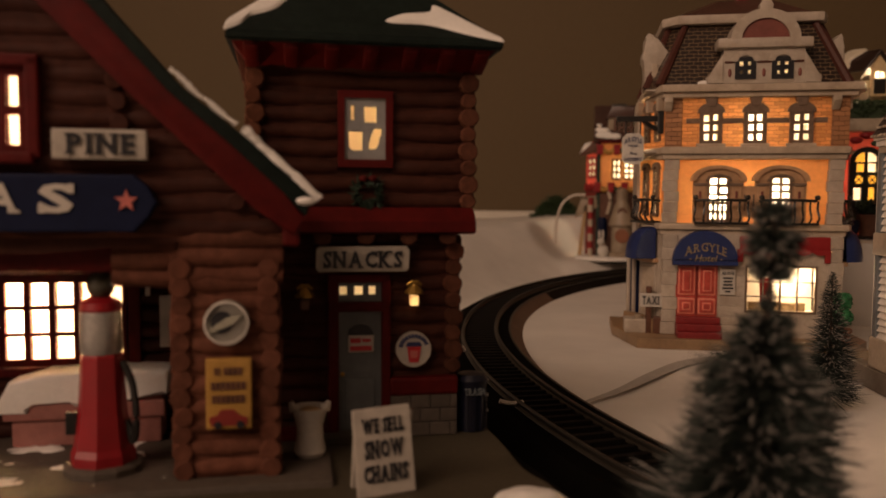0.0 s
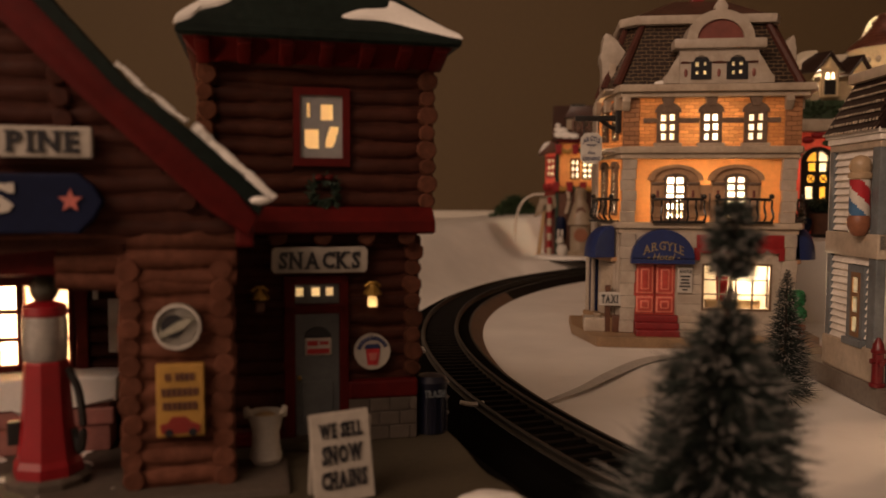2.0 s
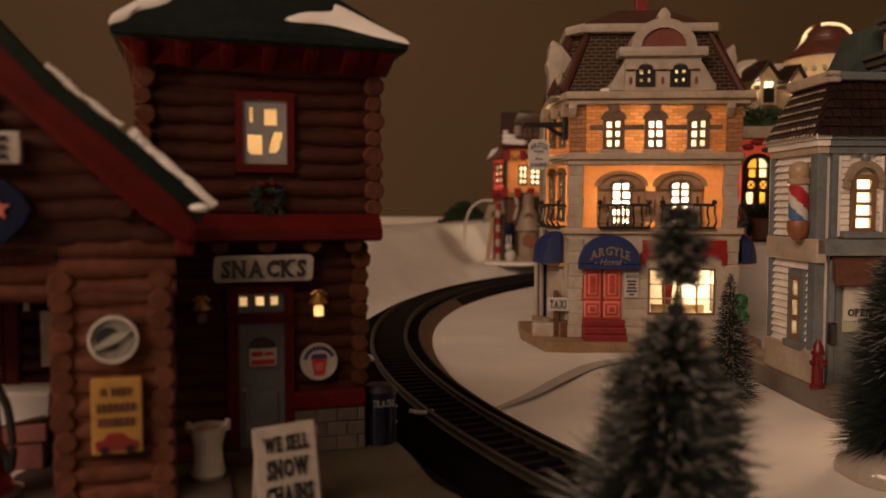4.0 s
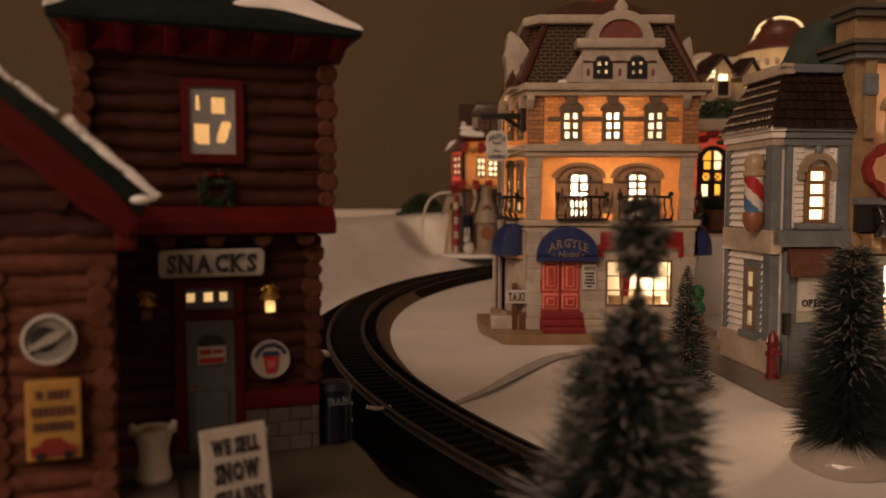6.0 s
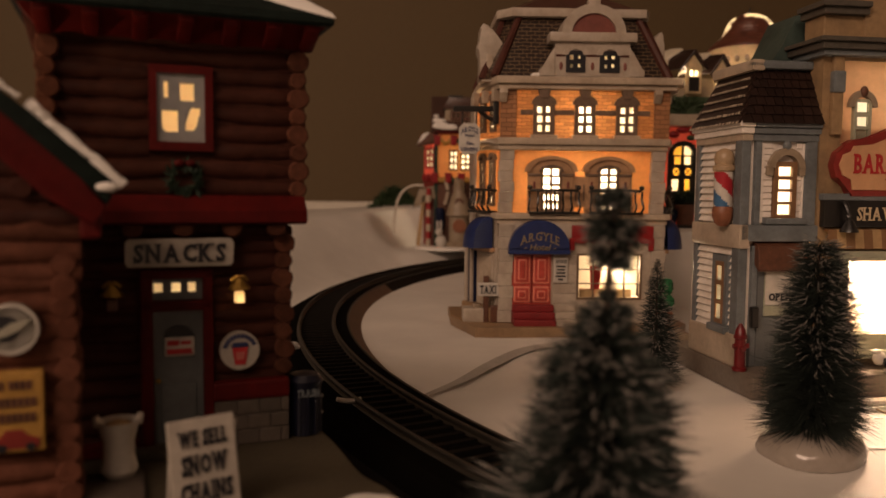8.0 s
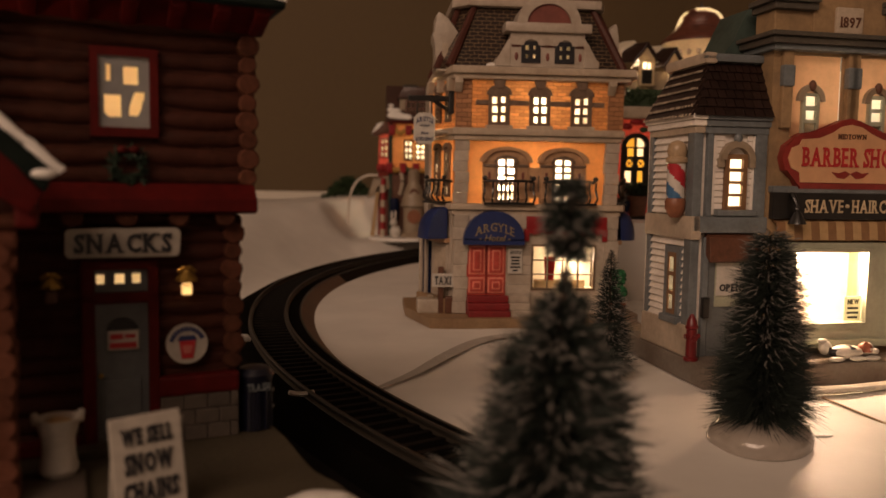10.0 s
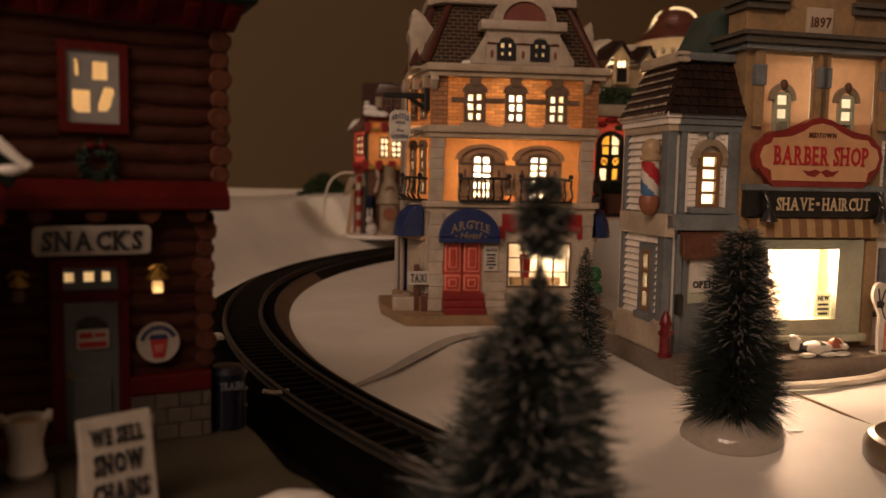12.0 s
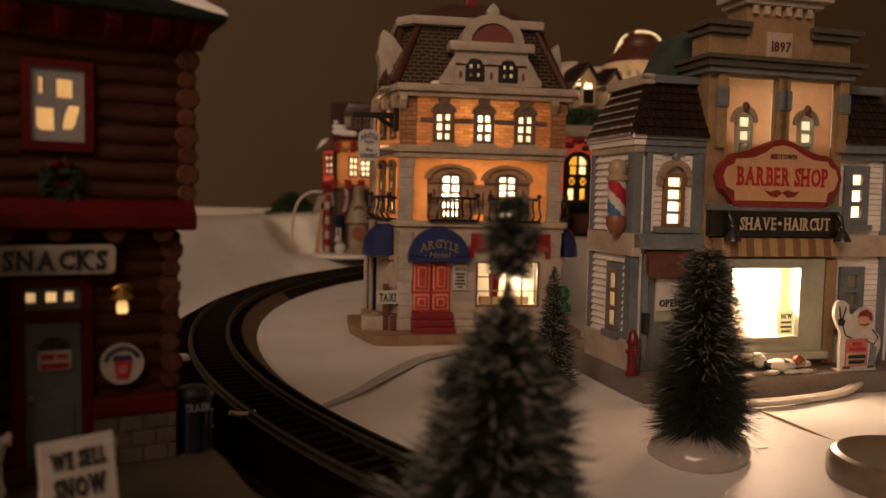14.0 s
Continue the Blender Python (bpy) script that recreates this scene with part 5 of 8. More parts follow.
# right wing
part("wall", pierced(bmesh.new(), 85.5, 114, 8, 92, [(91, 98.5, 63, 84), (91, 98.5, 22, 45)], 0.3, 1.6), CLAP, shop)
part("wall", boxed(112.5, 114, 1, 36, 8, 92), CLAP, shop)
for z0, z1 in ((62, 85.5), (21, 46)):
    w = lit_window(shop, 89.1, 100.5, z0, z1, 1, 3, 0.4, BLUE_TRIM, PANE, rim=3.2, bar=1.6, deep=1.8, shake=0.08)
    part("sill", boxed(87.9, 101.7, -2.8, 0.4, z0 - 1.6, z0 + 0.6, bevel=0.4), BLUE_TRIM, shop)
for i in range(14):
    for z0 in (60, 20):
        z = z0 + i * 2.1
        for x0, x1 in ((85.7, 88.9), (100.7, 110)):
            part("clapboard", boxed(x0, x1, -0.5, 0.4, z, z + 1.9, bevel=0.2), CLAP, shop)
part("corner_board", boxed(107.5, 111, -1.6, 1.5, 8, 89, bevel=0.4), BLUE_TRIM, shop)
part("belt_course", boxed(85.5, 116, -3, 1.5, 50, 58.4, bevel=0.8), LEDGE, shop, smooth=True)
for z0, z1, o in ((87.5, 90, 2.6), (90, 94.2, 4.6)):
    part("eave", boxed(85.5, 114 + o, -o, 2, z0, z1, bevel=0.5), BLUE_TRIM, shop)
rr = bmesh.new()
a = [rr.verts.new((*p, 94)) for p in [(85.5, -4.6), (118, -4.6), (118, 41), (85.5, 41)]]
b = [rr.verts.new((*p, 114)) for p in [(85.5, 6), (109, 6), (109, 35), (85.5, 35)]]
for i in range(4):
    rr.faces.new((a[i], a[(i + 1) % 4], b[(i + 1) % 4], b[i]))
rr.faces.new(b)
right_roof = part("roof", rr, ROOF_BROWN, shop)
for i in range(6):
    u0, u1 = i / 6, (i + 1) / 6
    for k in range(10):
        f0, f1 = 85.5 + (32 - 9 * u0) * k / 10, 85.5 + (32 - 9 * u0) * (k + 1) / 10
        bm = bmesh.new()
        prism(bm, [(f0 + 0.15, 0), (f1 - 0.15, 0), (f1 - 0.15, 1), (f0 + 0.15, 1)], 0, 1, "xz")
        for v in bm.verts:
            s, out = v.co.z, v.co.y
            v.co = Vector((v.co.x, -4.6 + 10.6 * (u0 + (u1 - u0) * s) - (1.2 if out and s < 0.5 else (0.3 if out else -0.3)), 94 + 20 * (u0 + (u1 - u0) * s) - (0.5 if s < 0.5 else 0)))
        part("shingle", bm, SHINGLE_DARK, right_roof)
part("roof_rim", boxed(85.5, 110.4, 3, 8, 113.6, 117, bevel=1.0), BLUE_TRIM, shop, smooth=True)


# ---- the log tower with the snack door ----
BEFORE = set(bpy.data.objects)
edge = [(-194, 92), (-61, 90), (-10, 143), (-2.7, 168.6), (-4.6, 178), (-10.7, 187), (-16.4, 202.3), (-20.5, 212.5), (-26.6, 223.8), (-45, 245), (-194, 262)]
edge_line = curve([Vector((x, y, 0)) for x, y in edge], 5)
paving = bmesh.new()
prism(paving, [(p.x, p.y) for p in edge_line], 6.0, 8.4, "xy", bevel=0.8)
tagged(new("pavement", mesh_of("pavement", paving, PAVING, True)), "grey-brown moulded paving under the log station", "paving", kind="structure")
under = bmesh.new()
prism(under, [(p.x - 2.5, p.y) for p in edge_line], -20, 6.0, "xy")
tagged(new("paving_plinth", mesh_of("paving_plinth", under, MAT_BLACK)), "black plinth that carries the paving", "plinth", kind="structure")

HOUSE_TURN = 20
tower = thing("log_tower", TOWER_AT, HOUSE_TURN, "red-brown log tower with snack door and green snowy roof", "house")


def log_row(parent, x0, x1, z, r, y, rnd, stuff=LOG, label=""):
    """One hewn log along the wall: bowed, swelling and thinning, with knife-cut flats."""
    bm = bmesh.new()
    n = max(4, int((x1 - x0) / 3.2))
    seg = 10
    swell, phase = rnd.uniform(0.04, 0.10), rnd.uniform(0, 6.28)
    rings = []
    for i in range(n + 1):
        x = x0 + (x1 - x0) * i / n
        k = r * (1 + swell * math.sin(phase + i * 0.9) + rnd.uniform(-0.05, 0.05)) * (0.86 if i in (0, n) else 1)
        dy, dz = rnd.uniform(-0.18, 0.18), 0.22 * math.sin(phase * 2 + i * 0.55)
        rings.append([bm.verts.new((x, y + dy + k * 0.92 * math.cos(6.28318 * j / seg), z + dz + k * math.sin(6.28318 * j / seg) + rnd.uniform(-0.09, 0.09))) for j in range(seg)])
    for p, q in zip(rings, rings[1:]):
        for j in range(seg):
            bm.faces.new((p[j], p[(j + 1) % seg], q[(j + 1) % seg], q[j]))
    bm.faces.new(rings[0][::-1])
    bm.faces.new(rings[-1])
    return part("log", bm, stuff, parent, label, True)


def log_end(parent, a, b, r, rnd, stuff=LOG_END):
    """A sawn log end with a worn rim and a shallow heart."""
    a, b = Vector(a), Vector(b)
    bm = bmesh.new()
    cyl(bm, a, b, r, r * 0.95, 11)
    for v in bm.verts:
        v.co += Vector((rnd.uniform(-0.14, 0.14), rnd.uniform(-0.14, 0.14), rnd.uniform(-0.14, 0.14)))
    bmesh.ops.bevel(bm, geom=[e for e in bm.edges if e.calc_face_angle(0) > 1.0], offset=0.35, segments=1, affect="EDGES")
    return part("log_end", bm, stuff, parent, smooth=True)


rnd = random.Random(5)
TW0, TW1, TWL = -32, 23.4, 19.6
HOLE_UP = (-8.6, 1.4, 79.6, 94.4)
part("wall", pierced(bmesh.new(), TW0, TW1, 62, 104, [HOLE_UP], -0.6, 3), LOG, tower)
part("wall", pierced(bmesh.new(), TW0, TWL, 8, 62, [(-10.2, 1.0, 43.4, 48.6)], -0.6, 3), LOG, tower)
part("wall", boxed(TW1 - 3.6, TW1 - 2, 3, 26, 8, 104), LOG, tower)
part("wall", boxed(TW0, TW0 + 1.6, 3, 26, 8, 104), LOG, tower)
part("wall", boxed(TW0, TW1 - 2, 24.5, 26, 8, 104), LOG, tower)
z = 69.0
while z < 103.5:
    spans = [(TW0 + 3, TW1 - 2)]
    if 77.4 < z < 97.2:
        spans = [(TW0 + 3, -10.4), (3.4, TW1 - 2)]
    for a, b in spans:
        log_row(tower, a, b, z, 2.3, 0.5, rnd)
    z += 4.25
z = 11
while z < 62:
    spans = [(TW0 + 3, TWL - 2)]
    if z < 50:
        spans = [(TW0 + 3, -12.9), (3.0 if z > 25 else 99, TWL - 2)]
    for a, b in spans:
        if b > a:
            log_row(tower, a, b, z, 2.2, 0.5, rnd)
    z += 4.05
# stacked log ends on the corners
for x, z0, z1 in ((TWL - 0.4, 24.6, 58), (TW1 - 0.4, 67, 103), (TW0 + 1.5, 67, 103), (TW0 + 1.5, 10, 58)):
    z, k = z0 + 2, 0
    while z < z1:
        r = 2.5 if k % 2 else 2.1
        u = x + rnd.uniform(-0.3, 0.3)
        log_end(tower, (u, -3.0 + rnd.uniform(-0.3, 0.3), z), (u, 5, z + rnd.uniform(-0.3, 0.3)), r, rnd)
        log_end(tower, (u - 2.3, 2.4, z + 2.1), (u + 2.3 + rnd.uniform(-0.3, 0.3), 2.4, z + 2.1), 2.0, rnd)
        z += 4.25
        k += 1
# stone footing beside the door, red band over it
for i in range(3):
    for k in range(4):
        x0 = 3.0 + k * 5.2 - (2.6 if i % 2 else 0)
        part("stone", boxed(max(3.0, x0), min(x0 + 5.05, 20.4), -2.5, 2, 8.5 + i * 3.6, 11.95 + i * 3.6, bevel=0.35), FOUNDATION, tower)
part("footing", boxed(2.6, 20.2, -2.0, 2, 8.2, 19.4), FOUNDATION, tower)
part("red_band", boxed(2.6, 20.6, -3.0, 2, 19.2, 23.9, bevel=0.9), BARN_RED, tower)
part("red_band", boxed(-30, -13, -2.8, 2, 8.6, 12, bevel=0.7), BARN_RED, tower)
part("door_step", boxed(-16, 5, -7.5, 1, 8.0, 10.4, bevel=0.8), PAVING, tower, "worn grey door step", True)
# mid eave with round log ends under it
part("mid_eave", prism(bmesh.new(), [(1.5, 67.6), (-3.4, 67.4), (-6.8, 64.0), (-6.9, 61.4), (-5.6, 60.8), (1.5, 62.4)], TW0 - 4, TW1 + 0.8, "yz", bevel=0.7), BARN_RED, tower, "dark red sloping eave", True)
for x in (-25.2, -14.4, -3.6, 7.2, 17.1):
    log_end(tower, (x, -5.6, 60.2), (x, 1.5, 60.2), 2.3, rnd)
# top eave: a soffit that widens upwards to the roof's lip, with rafter ends
soffit = bmesh.new()
lo = [soffit.verts.new((*p, 101.8)) for p in [(TW0 + 0.5, -1.2), (TW1 + 0.6, -1.2), (TW1 + 0.6, 27), (TW0 + 0.5, 27)]]
up_ = [soffit.verts.new((*p, 106.6)) for p in [(-35.6, -9.6), (28.2, -9.6), (28.2, 34), (-35.6, 34)]]
for i in range(4):
    soffit.faces.new((lo[i], lo[(i + 1) % 4], up_[(i + 1) % 4], up_[i]))
soffit.faces.new(lo)
soffit.faces.new(up_)
part("top_eave", soffit, BARN_RED, tower, "dark red boxed eave")
for x in (-32.6, -23.2, -13.6, -4.2, 5.4, 14.6, 23.2):
    bm = prism(bmesh.new(), [(-1.0, 101.4), (-7.4, 103.4), (-9.2, 105.0), (-9.2, 106.4), (-1.0, 106.4)], x, x + 3.4, "yz", bevel=0.6)
    part("rafter_end", bm, BARN_RED, tower, smooth=True)
part("corner_bracket", prism(bmesh.new(), [(TW0 + 1.5, 96.8), (TW0 - 1.6, 98.4), (-35.4, 106), (TW0 + 1.5, 106)], 2, 24, bevel=0.8), LOG, tower, smooth=True)
hip = bmesh.new()
lo = [(-36.6, -11), (29.6, -11), (29.6, 36), (-36.6, 36)]
a = [hip.verts.new((*p, 106.2)) for p in lo]
c = [hip.verts.new((*p, 108.2)) for p in lo]
b = [hip.verts.new((*p, 134)) for p in [(-7, 15), (-1, 15), (-1, 18), (-7, 18)]]
for p, q in ((a, c), (c, b)):
    for i in range(4):
        hip.faces.new((p[i], p[(i + 1) % 4], q[(i + 1) % 4], q[i]))
hip.faces.new(b)
hip.faces.new(a[::-1])
bmesh.ops.bevel(hip, geom=[e for e in hip.edges if all(v.co.z < 109 for v in e.verts)], offset=0.5, segments=2, affect="EDGES")
hip_roof = part("roof", hip, ROOF_GREEN, tower, "dark green hipped roof with snow")


def roof_snow(pts, lift=1.0):
    """A lobe of painted snow on the front slope of the tower roof."""
    bm = bmesh.new()
    slope = lambda y: 108.2 + (y + 11) * 25.8 / 26
    line = curve([Vector((x, y, 0)) for x, y in pts + pts[:1]], 4)[:-1]
    cx, cy = sum(p.x for p in line) / len(line), sum(p.y for p in line) / len(line)
    rings = [[bm.verts.new((p.x + (cx - p.x) * k, p.y + (cy - p.y) * k, slope(p.y + (cy - p.y) * k) + h)) for p in line] for k, h in ((0, 0.05), (0.05, lift * 0.75), (0.2, lift))]
    n = len(line)
    for p, q in zip(rings, rings[1:]):
        for i in range(n):
            bm.faces.new((p[i], p[(i + 1) % n], q[(i + 1) % n], q[i]))
    bm.faces.new(rings[-1])
    part("snow_patch", bm, SNOW_PAINT, hip_roof, "white painted snow", True)


roof_snow([(0.9, -6.5), (5.3, -4.6), (12.0, -3.6), (13.5, -1.2), (17, -3), (21, -5.6), (26.5, -9.2), (29.6, -11), (28.4, -11.2), (21, -9.6), (11.5, -7.2), (3.3, -7.0)])
roof_snow([(-36.8, -11.2), (-36.4, -9.2), (-33, -6), (-28, -1.5), (-24, 2), (-20, 2.5), (-24, -3), (-27, -5.2), (-31, -6.8), (-33, -9.2), (-35, -10.4)])
# upper window: red surround, grey window with four uneven lights
part("window_surround", pierced(bmesh.new(), -10.3, 3.4, 77.4, 96.4, [(-8.7, 1.6, 79.4, 94.6)], -2.4, 1.4), BARN_RED, tower, "dark red window surround")
cells = ((-7.1, -6.1, 89.2, 92.8), (-3.7, -0.6, 88.6, 92.6), (-7.6, -4.1, 81.6, 86.4), (-2.6, 0.7, 82.0, 87.2))
up = part("window", pierced(bmesh.new(), -8.8, 1.7, 79.3, 94.7, cells, -1.6, 0.6), WINDOW_GREY, tower, "grey painted window with four uneven lights")
for a_, b_, c_, d_ in cells:
    bm = bmesh.new()
    bm.faces.new([bm.verts.new(v) for v in ((a_ - 0.3, -0.4, c_ - 0.3), (b_ + 0.3, -0.4, c_ - 0.3), (b_ + 0.3, -0.4, d_ + 0.3), (a_ - 0.3, -0.4, d_ + 0.3))])
    part("pane", bm, PANE_GREY, up)
for tri in ([(-2.7, 83.2), (-2.7, 87.3), (-1.2, 87.3), (-1.9, 85.6)], [(0.8, 81.9), (-0.9, 81.9), (0.0, 83.4), (0.3, 85.2), (0.8, 85.6)], [(-7.7, 81.5), (-6.6, 81.5), (-7.7, 82.6)]):
    part("drip_of_paint", prism(bmesh.new(), tri, -1.5, -0.5), WINDOW_GREY, up)
# wreath
w = bmesh.new()
rw = random.Random(3)
for i in range(150):
    a = rw.uniform(0, 6.28)
    r = 3.2 + rw.uniform(-0.9, 0.9)
    p = Vector((-3.0 + r * math.cos(a), -3 + rw.uniform(-0.8, 0.8), 71.2 + r * math.sin(a)))
    d = Vector((rw.uniform(-1, 1), rw.uniform(-1, 0.2), rw.uniform(-1, 1))).normalized()
    cyl(w, p, p + 1.7 * d, 0.42, 0.05, 4)
wreath = tagged(part("wreath", w, WREATH, tower), "dark green wreath with a red bow", kind="stuff")
part("bow", ball(ball(bmesh.new(), (-4.2, -4, 74.6), (1.2, 0.7, 0.8), 8, 6), (-1.8, -4, 74.6), (1.2, 0.7, 0.8), 8, 6), BARN_RED, wreath)
# snack sign
sn = part("sign", prism(bmesh.new(), [(-15.9, 52.4), (-15.2, 51.4), (6.6, 51.4), (7.3, 52.2), (7.5, 56.8), (6.8, 57.7), (-15.0, 57.7), (-15.8, 57)], -5.0, -2.0, bevel=0.4), BOARD_WHITE, tower, "white snack sign with dark lettering")
serif_writing(sn, "SNACKS", 4.2, 19.6, -4.3, -5.3, 54.5, INK, bold=0.6)
# door, frame and transom with three small lights
for x0, x1, z0, z1 in ((-12.9, -10.2, 9, 50), (0.7, 3.0, 9, 50), (-12.9, 3.0, 41, 43.4), (-12.9, 3.0, 48.4, 50.6)):
    part("door_frame", boxed(x0, x1, -2.6, 1.6, z0, z1, bevel=0.5), BARN_RED, tower)
door = part("door", boxed(-10.3, 0.8, -0.8, 0.8, 9, 41.2), DOOR_GREY, tower, "slate-blue plank door")
part("door_panel", boxed(-8.8, -0.8, -1.3, -0.7, 12.4, 24, bevel=0.4), DOOR_GREY, door)
part("notice", boxed(-7.8, -1.2, -1.6, -0.7, 30.4, 35.0, bevel=0.5), SIGN_WHITE, door, "white notice with red bars")
for x0, x1, z0, z1 in ((-7.2, -4.6, 33.0, 34.2), (-4.2, -2.0, 33.2, 34.0), (-7.3, -1.8, 31.0, 32.2)):
    part("bar_of_writing", boxed(x0, x1, -1.9, -1.5, z0, z1), INK_RED, door)
part("dark_cap", arch(bmesh.new(), -4.6, 35.0, 0, 3.2, -1.7, -0.7, sq=0.8), INK, door)
part("door_knob", ball(bmesh.new(), (-9.2, -1.6, 25), 0.6, 8, 6), BRASS, door)
LIGHTS = ((-9.9, -7.9), (-6.1, -4.0), (-2.6, -0.7))
tr = part("transom", pierced(bmesh.new(), -10.4, 1.2, 43.2, 48.8, [(x0, x1, 45.2, 47.4) for x0, x1 in LIGHTS], -0.8, 0.8), DOOR_GREY, tower, "grey transom with three small lights")
for x0, x1 in LIGHTS:
    bm = bmesh.new()
    bm.faces.new([bm.verts.new(v) for v in ((x0 - 0.2, 0, 44.7), (x1 + 0.2, 0, 44.7), (x1 + 0.2, 0, 48), (x0 - 0.2, 0, 48))])
    part("pane", bm, PANE, tr)


def lantern(x, z, lit):
    l = part("lantern", lathe(bmesh.new(), [(0.5, z + 5.4), (1.0, z + 4.6), (2.3, z + 3.2), (2.4, z + 2.6), (1.2, z + 2.4)], (x, -4, 0), 8), BRASS, tower, "brass wall lantern")
    part("lantern_glass", boxed(x - 1.1, x + 1.1, -5.0, -3.0, z - 0.6, z + 2.0, bevel=0.4), PANE_GREY if lit else BROWN_WOOD, l)
    part("lantern_arm", boxed(x - 0.5, x + 0.5, -3, 1, z + 3, z + 4.2), BRASS, l)
    part("lantern_scroll", tube(bmesh.new(), curve([(x - 1.8, -4.2, z + 4.6), (x - 0.6, -4.6, z + 5.6), (x, -4.4, z + 5.2), (x + 0.6, -4.6, z + 5.6), (x + 1.8, -4.2, z + 4.6)], 4), 0.4, 6), BRASS, l)


lantern(8.7, 43.2, True)
lantern(-18.6, 42.6, False)
disc = part("drink_sign", cyl(bmesh.new(), (8.8, -3.4, 31.2), (8.8, -1.6, 31.2), 4.5, 4.5, 28), BOARD_WHITE, tower, "round white drink sign with red cup")
part("painted_cup", prism(bmesh.new(), [(7.6, 28.0), (10.0, 28.0), (10.6, 32.0), (7.0, 32.0)], -3.8, -3.3), INK_RED, disc)
part("painted_cup", prism(bmesh.new(), [(6.7, 32.1), (10.9, 32.1), (10.4, 33.2), (7.2, 33.2)], -3.8, -3.3), INK_BLUE, disc)
part("painted_cup", prism(bmesh.new(), [(8.0, 29.2), (9.6, 29.2), (9.9, 31.0), (7.7, 31.0)], -3.95, -3.7), STAR_PINK, disc)
for a in range(164, 15, -14):
    p = (8.8 + 3.5 * math.cos(radians(a)), 31.4 + 3.3 * math.sin(radians(a)))
    part("bar_of_writing", boxed(-0.36, 0.36, -3.6, -3.3, -0.5, 0.5), INK_BLUE, disc, m=mm(p[0], 0, p[1], 0, 90 - a, 0))
bulb(tower, -4, 12, 87, 0.0065, (1.0, 0.62, 0.3))
bulb(tower, -5, 9, 46.6, 0.0028, (1.0, 0.66, 0.34))
bulb(tower, 8.7, -4.0, 43.6, 0.00014, (1.0, 0.7, 0.38), 0.0008)
part("floor_slab", boxed(-31, 20, 3, 25, 64, 65), LOG, tower)

# ---- the log filling station in front ----
pine = thing("log_station", PINE_AT, HOUSE_TURN, "red-brown log filling station with porch and green gable", "house")
rnd = random.Random(8)
part("porch_floor", boxed(-110, 21, -6, 15, 4, 10.0, bevel=1.4), FOUNDATION, pine, "grey stone porch floor dusted with snow", True)
part("porch_floor", boxed(-110, 6, 14, 69, 4, 9.8, bevel=1.0), FOUNDATION, pine, smooth=True)
snow_floor = bmesh.new()
bmesh.ops.create_grid(snow_floor, x_segments=60, y_segments=30, size=1)
for v in snow_floor.verts:
    v.co = Vector((-60 + v.co.x * 50, 16 + v.co.y * 20, 0))
    v.co.z = 9.5 + 1.4 * noise.noise(v.co * 0.13) + 0.5 * noise.noise(v.co * 0.4)
part("snow_patch", snow_floor, SNOW_PAINT, pine, "thin trodden snow on the porch floor", True)
# the porch pillar: rounded log panels between rough corner posts
z = 12.0
while z < 52:
    log_row(pine, -9, 6.4, z, 2.35, 1.0, rnd, PILLAR_LOG)
    z += 4.4
part("pillar_core", boxed(-11, 8.4, -0.2, 9, 9, 56), PILLAR_LOG, pine)
for x in (-10.4, 7.7):
    z = 10.6
    while z < 54:
        u = x + rnd.uniform(-0.3, 0.3)
        log_end(pine, (u, -1.4 + rnd.uniform(-0.3, 0.3), z + 1.2), (u, 5, z + 1.2), 2.3, rnd, PILLAR_LOG)
        log_end(pine, (u - 2.2, 1.6, z + 3.2), (u + 2.2, 1.6, z + 3.2), 2.0, rnd, PILLAR_LOG)
        z += 3.9
# gable: its outlines bend outwards above the eaves
AXIS = -47
ROOF_TOP = [(-47, 135.5), (-23.4, 107.6), (-10, 92.4), (4, 81.2), (16.8, 69.6)]
ROOF_LOW = [(-47, 131.0), (-26.5, 107.0), (-11.2, 90.2), (-0.5, 81.0), (10.6, 70.8), (15.1, 65.9)]
RAKE_LOW = [(-47, 119.0), (-35.9, 107.1), (-18.8, 89.8), (-0.6, 72.6), (4.9, 67.4), (12.8, 61.8)]


def rake_at(z):
    """How far the gable reaches at a height."""
    for (x0, z0), (x1, z1) in zip(RAKE_LOW, RAKE_LOW[1:]):
        if z1 <= z <= z0:
            return x0 + (x1 - x0) * (z0 - z) / (z0 - z1)
    return AXIS


z = 63.4
while z < 117:
    reach = rake_at(z) + 2.4
    x0, x1 = 2 * AXIS - reach, reach
    for a, b in ([(x0, x1)] if not 75 < z < 97 else [(x0, -58), (-36.6, x1)]):
        if b > a + 2:
            log_row(pine, a, b, z, 2.4, 0.6, rnd)
    z += 4.4
for outline in ([(-107, 58), (-57.4, 58), (-57.4, 110), (-66, 98)], [(-37.4, 58), (9, 62), (-37.4, 108)], [(-57.4, 58), (-37.4, 58), (-37.4, 77), (-57.4, 77)], [(-57.4, 95.4), (-37.4, 95.4), (-37.4, 108), (-47, 118), (-57.4, 108)]):
    part("gable_wall", prism(bmesh.new(), outline, -0.9, 4), LOG, pine)
for x, zz, n in ((-22.5, 93, 4), (0.6, 73, 2)):
    for k in range(n):
        log_end(pine, (x + k * 0.5, -2.6, zz - k * 4.3), (x + k * 0.5, 2, zz - k * 4.3), 2.0, rnd, LOG)
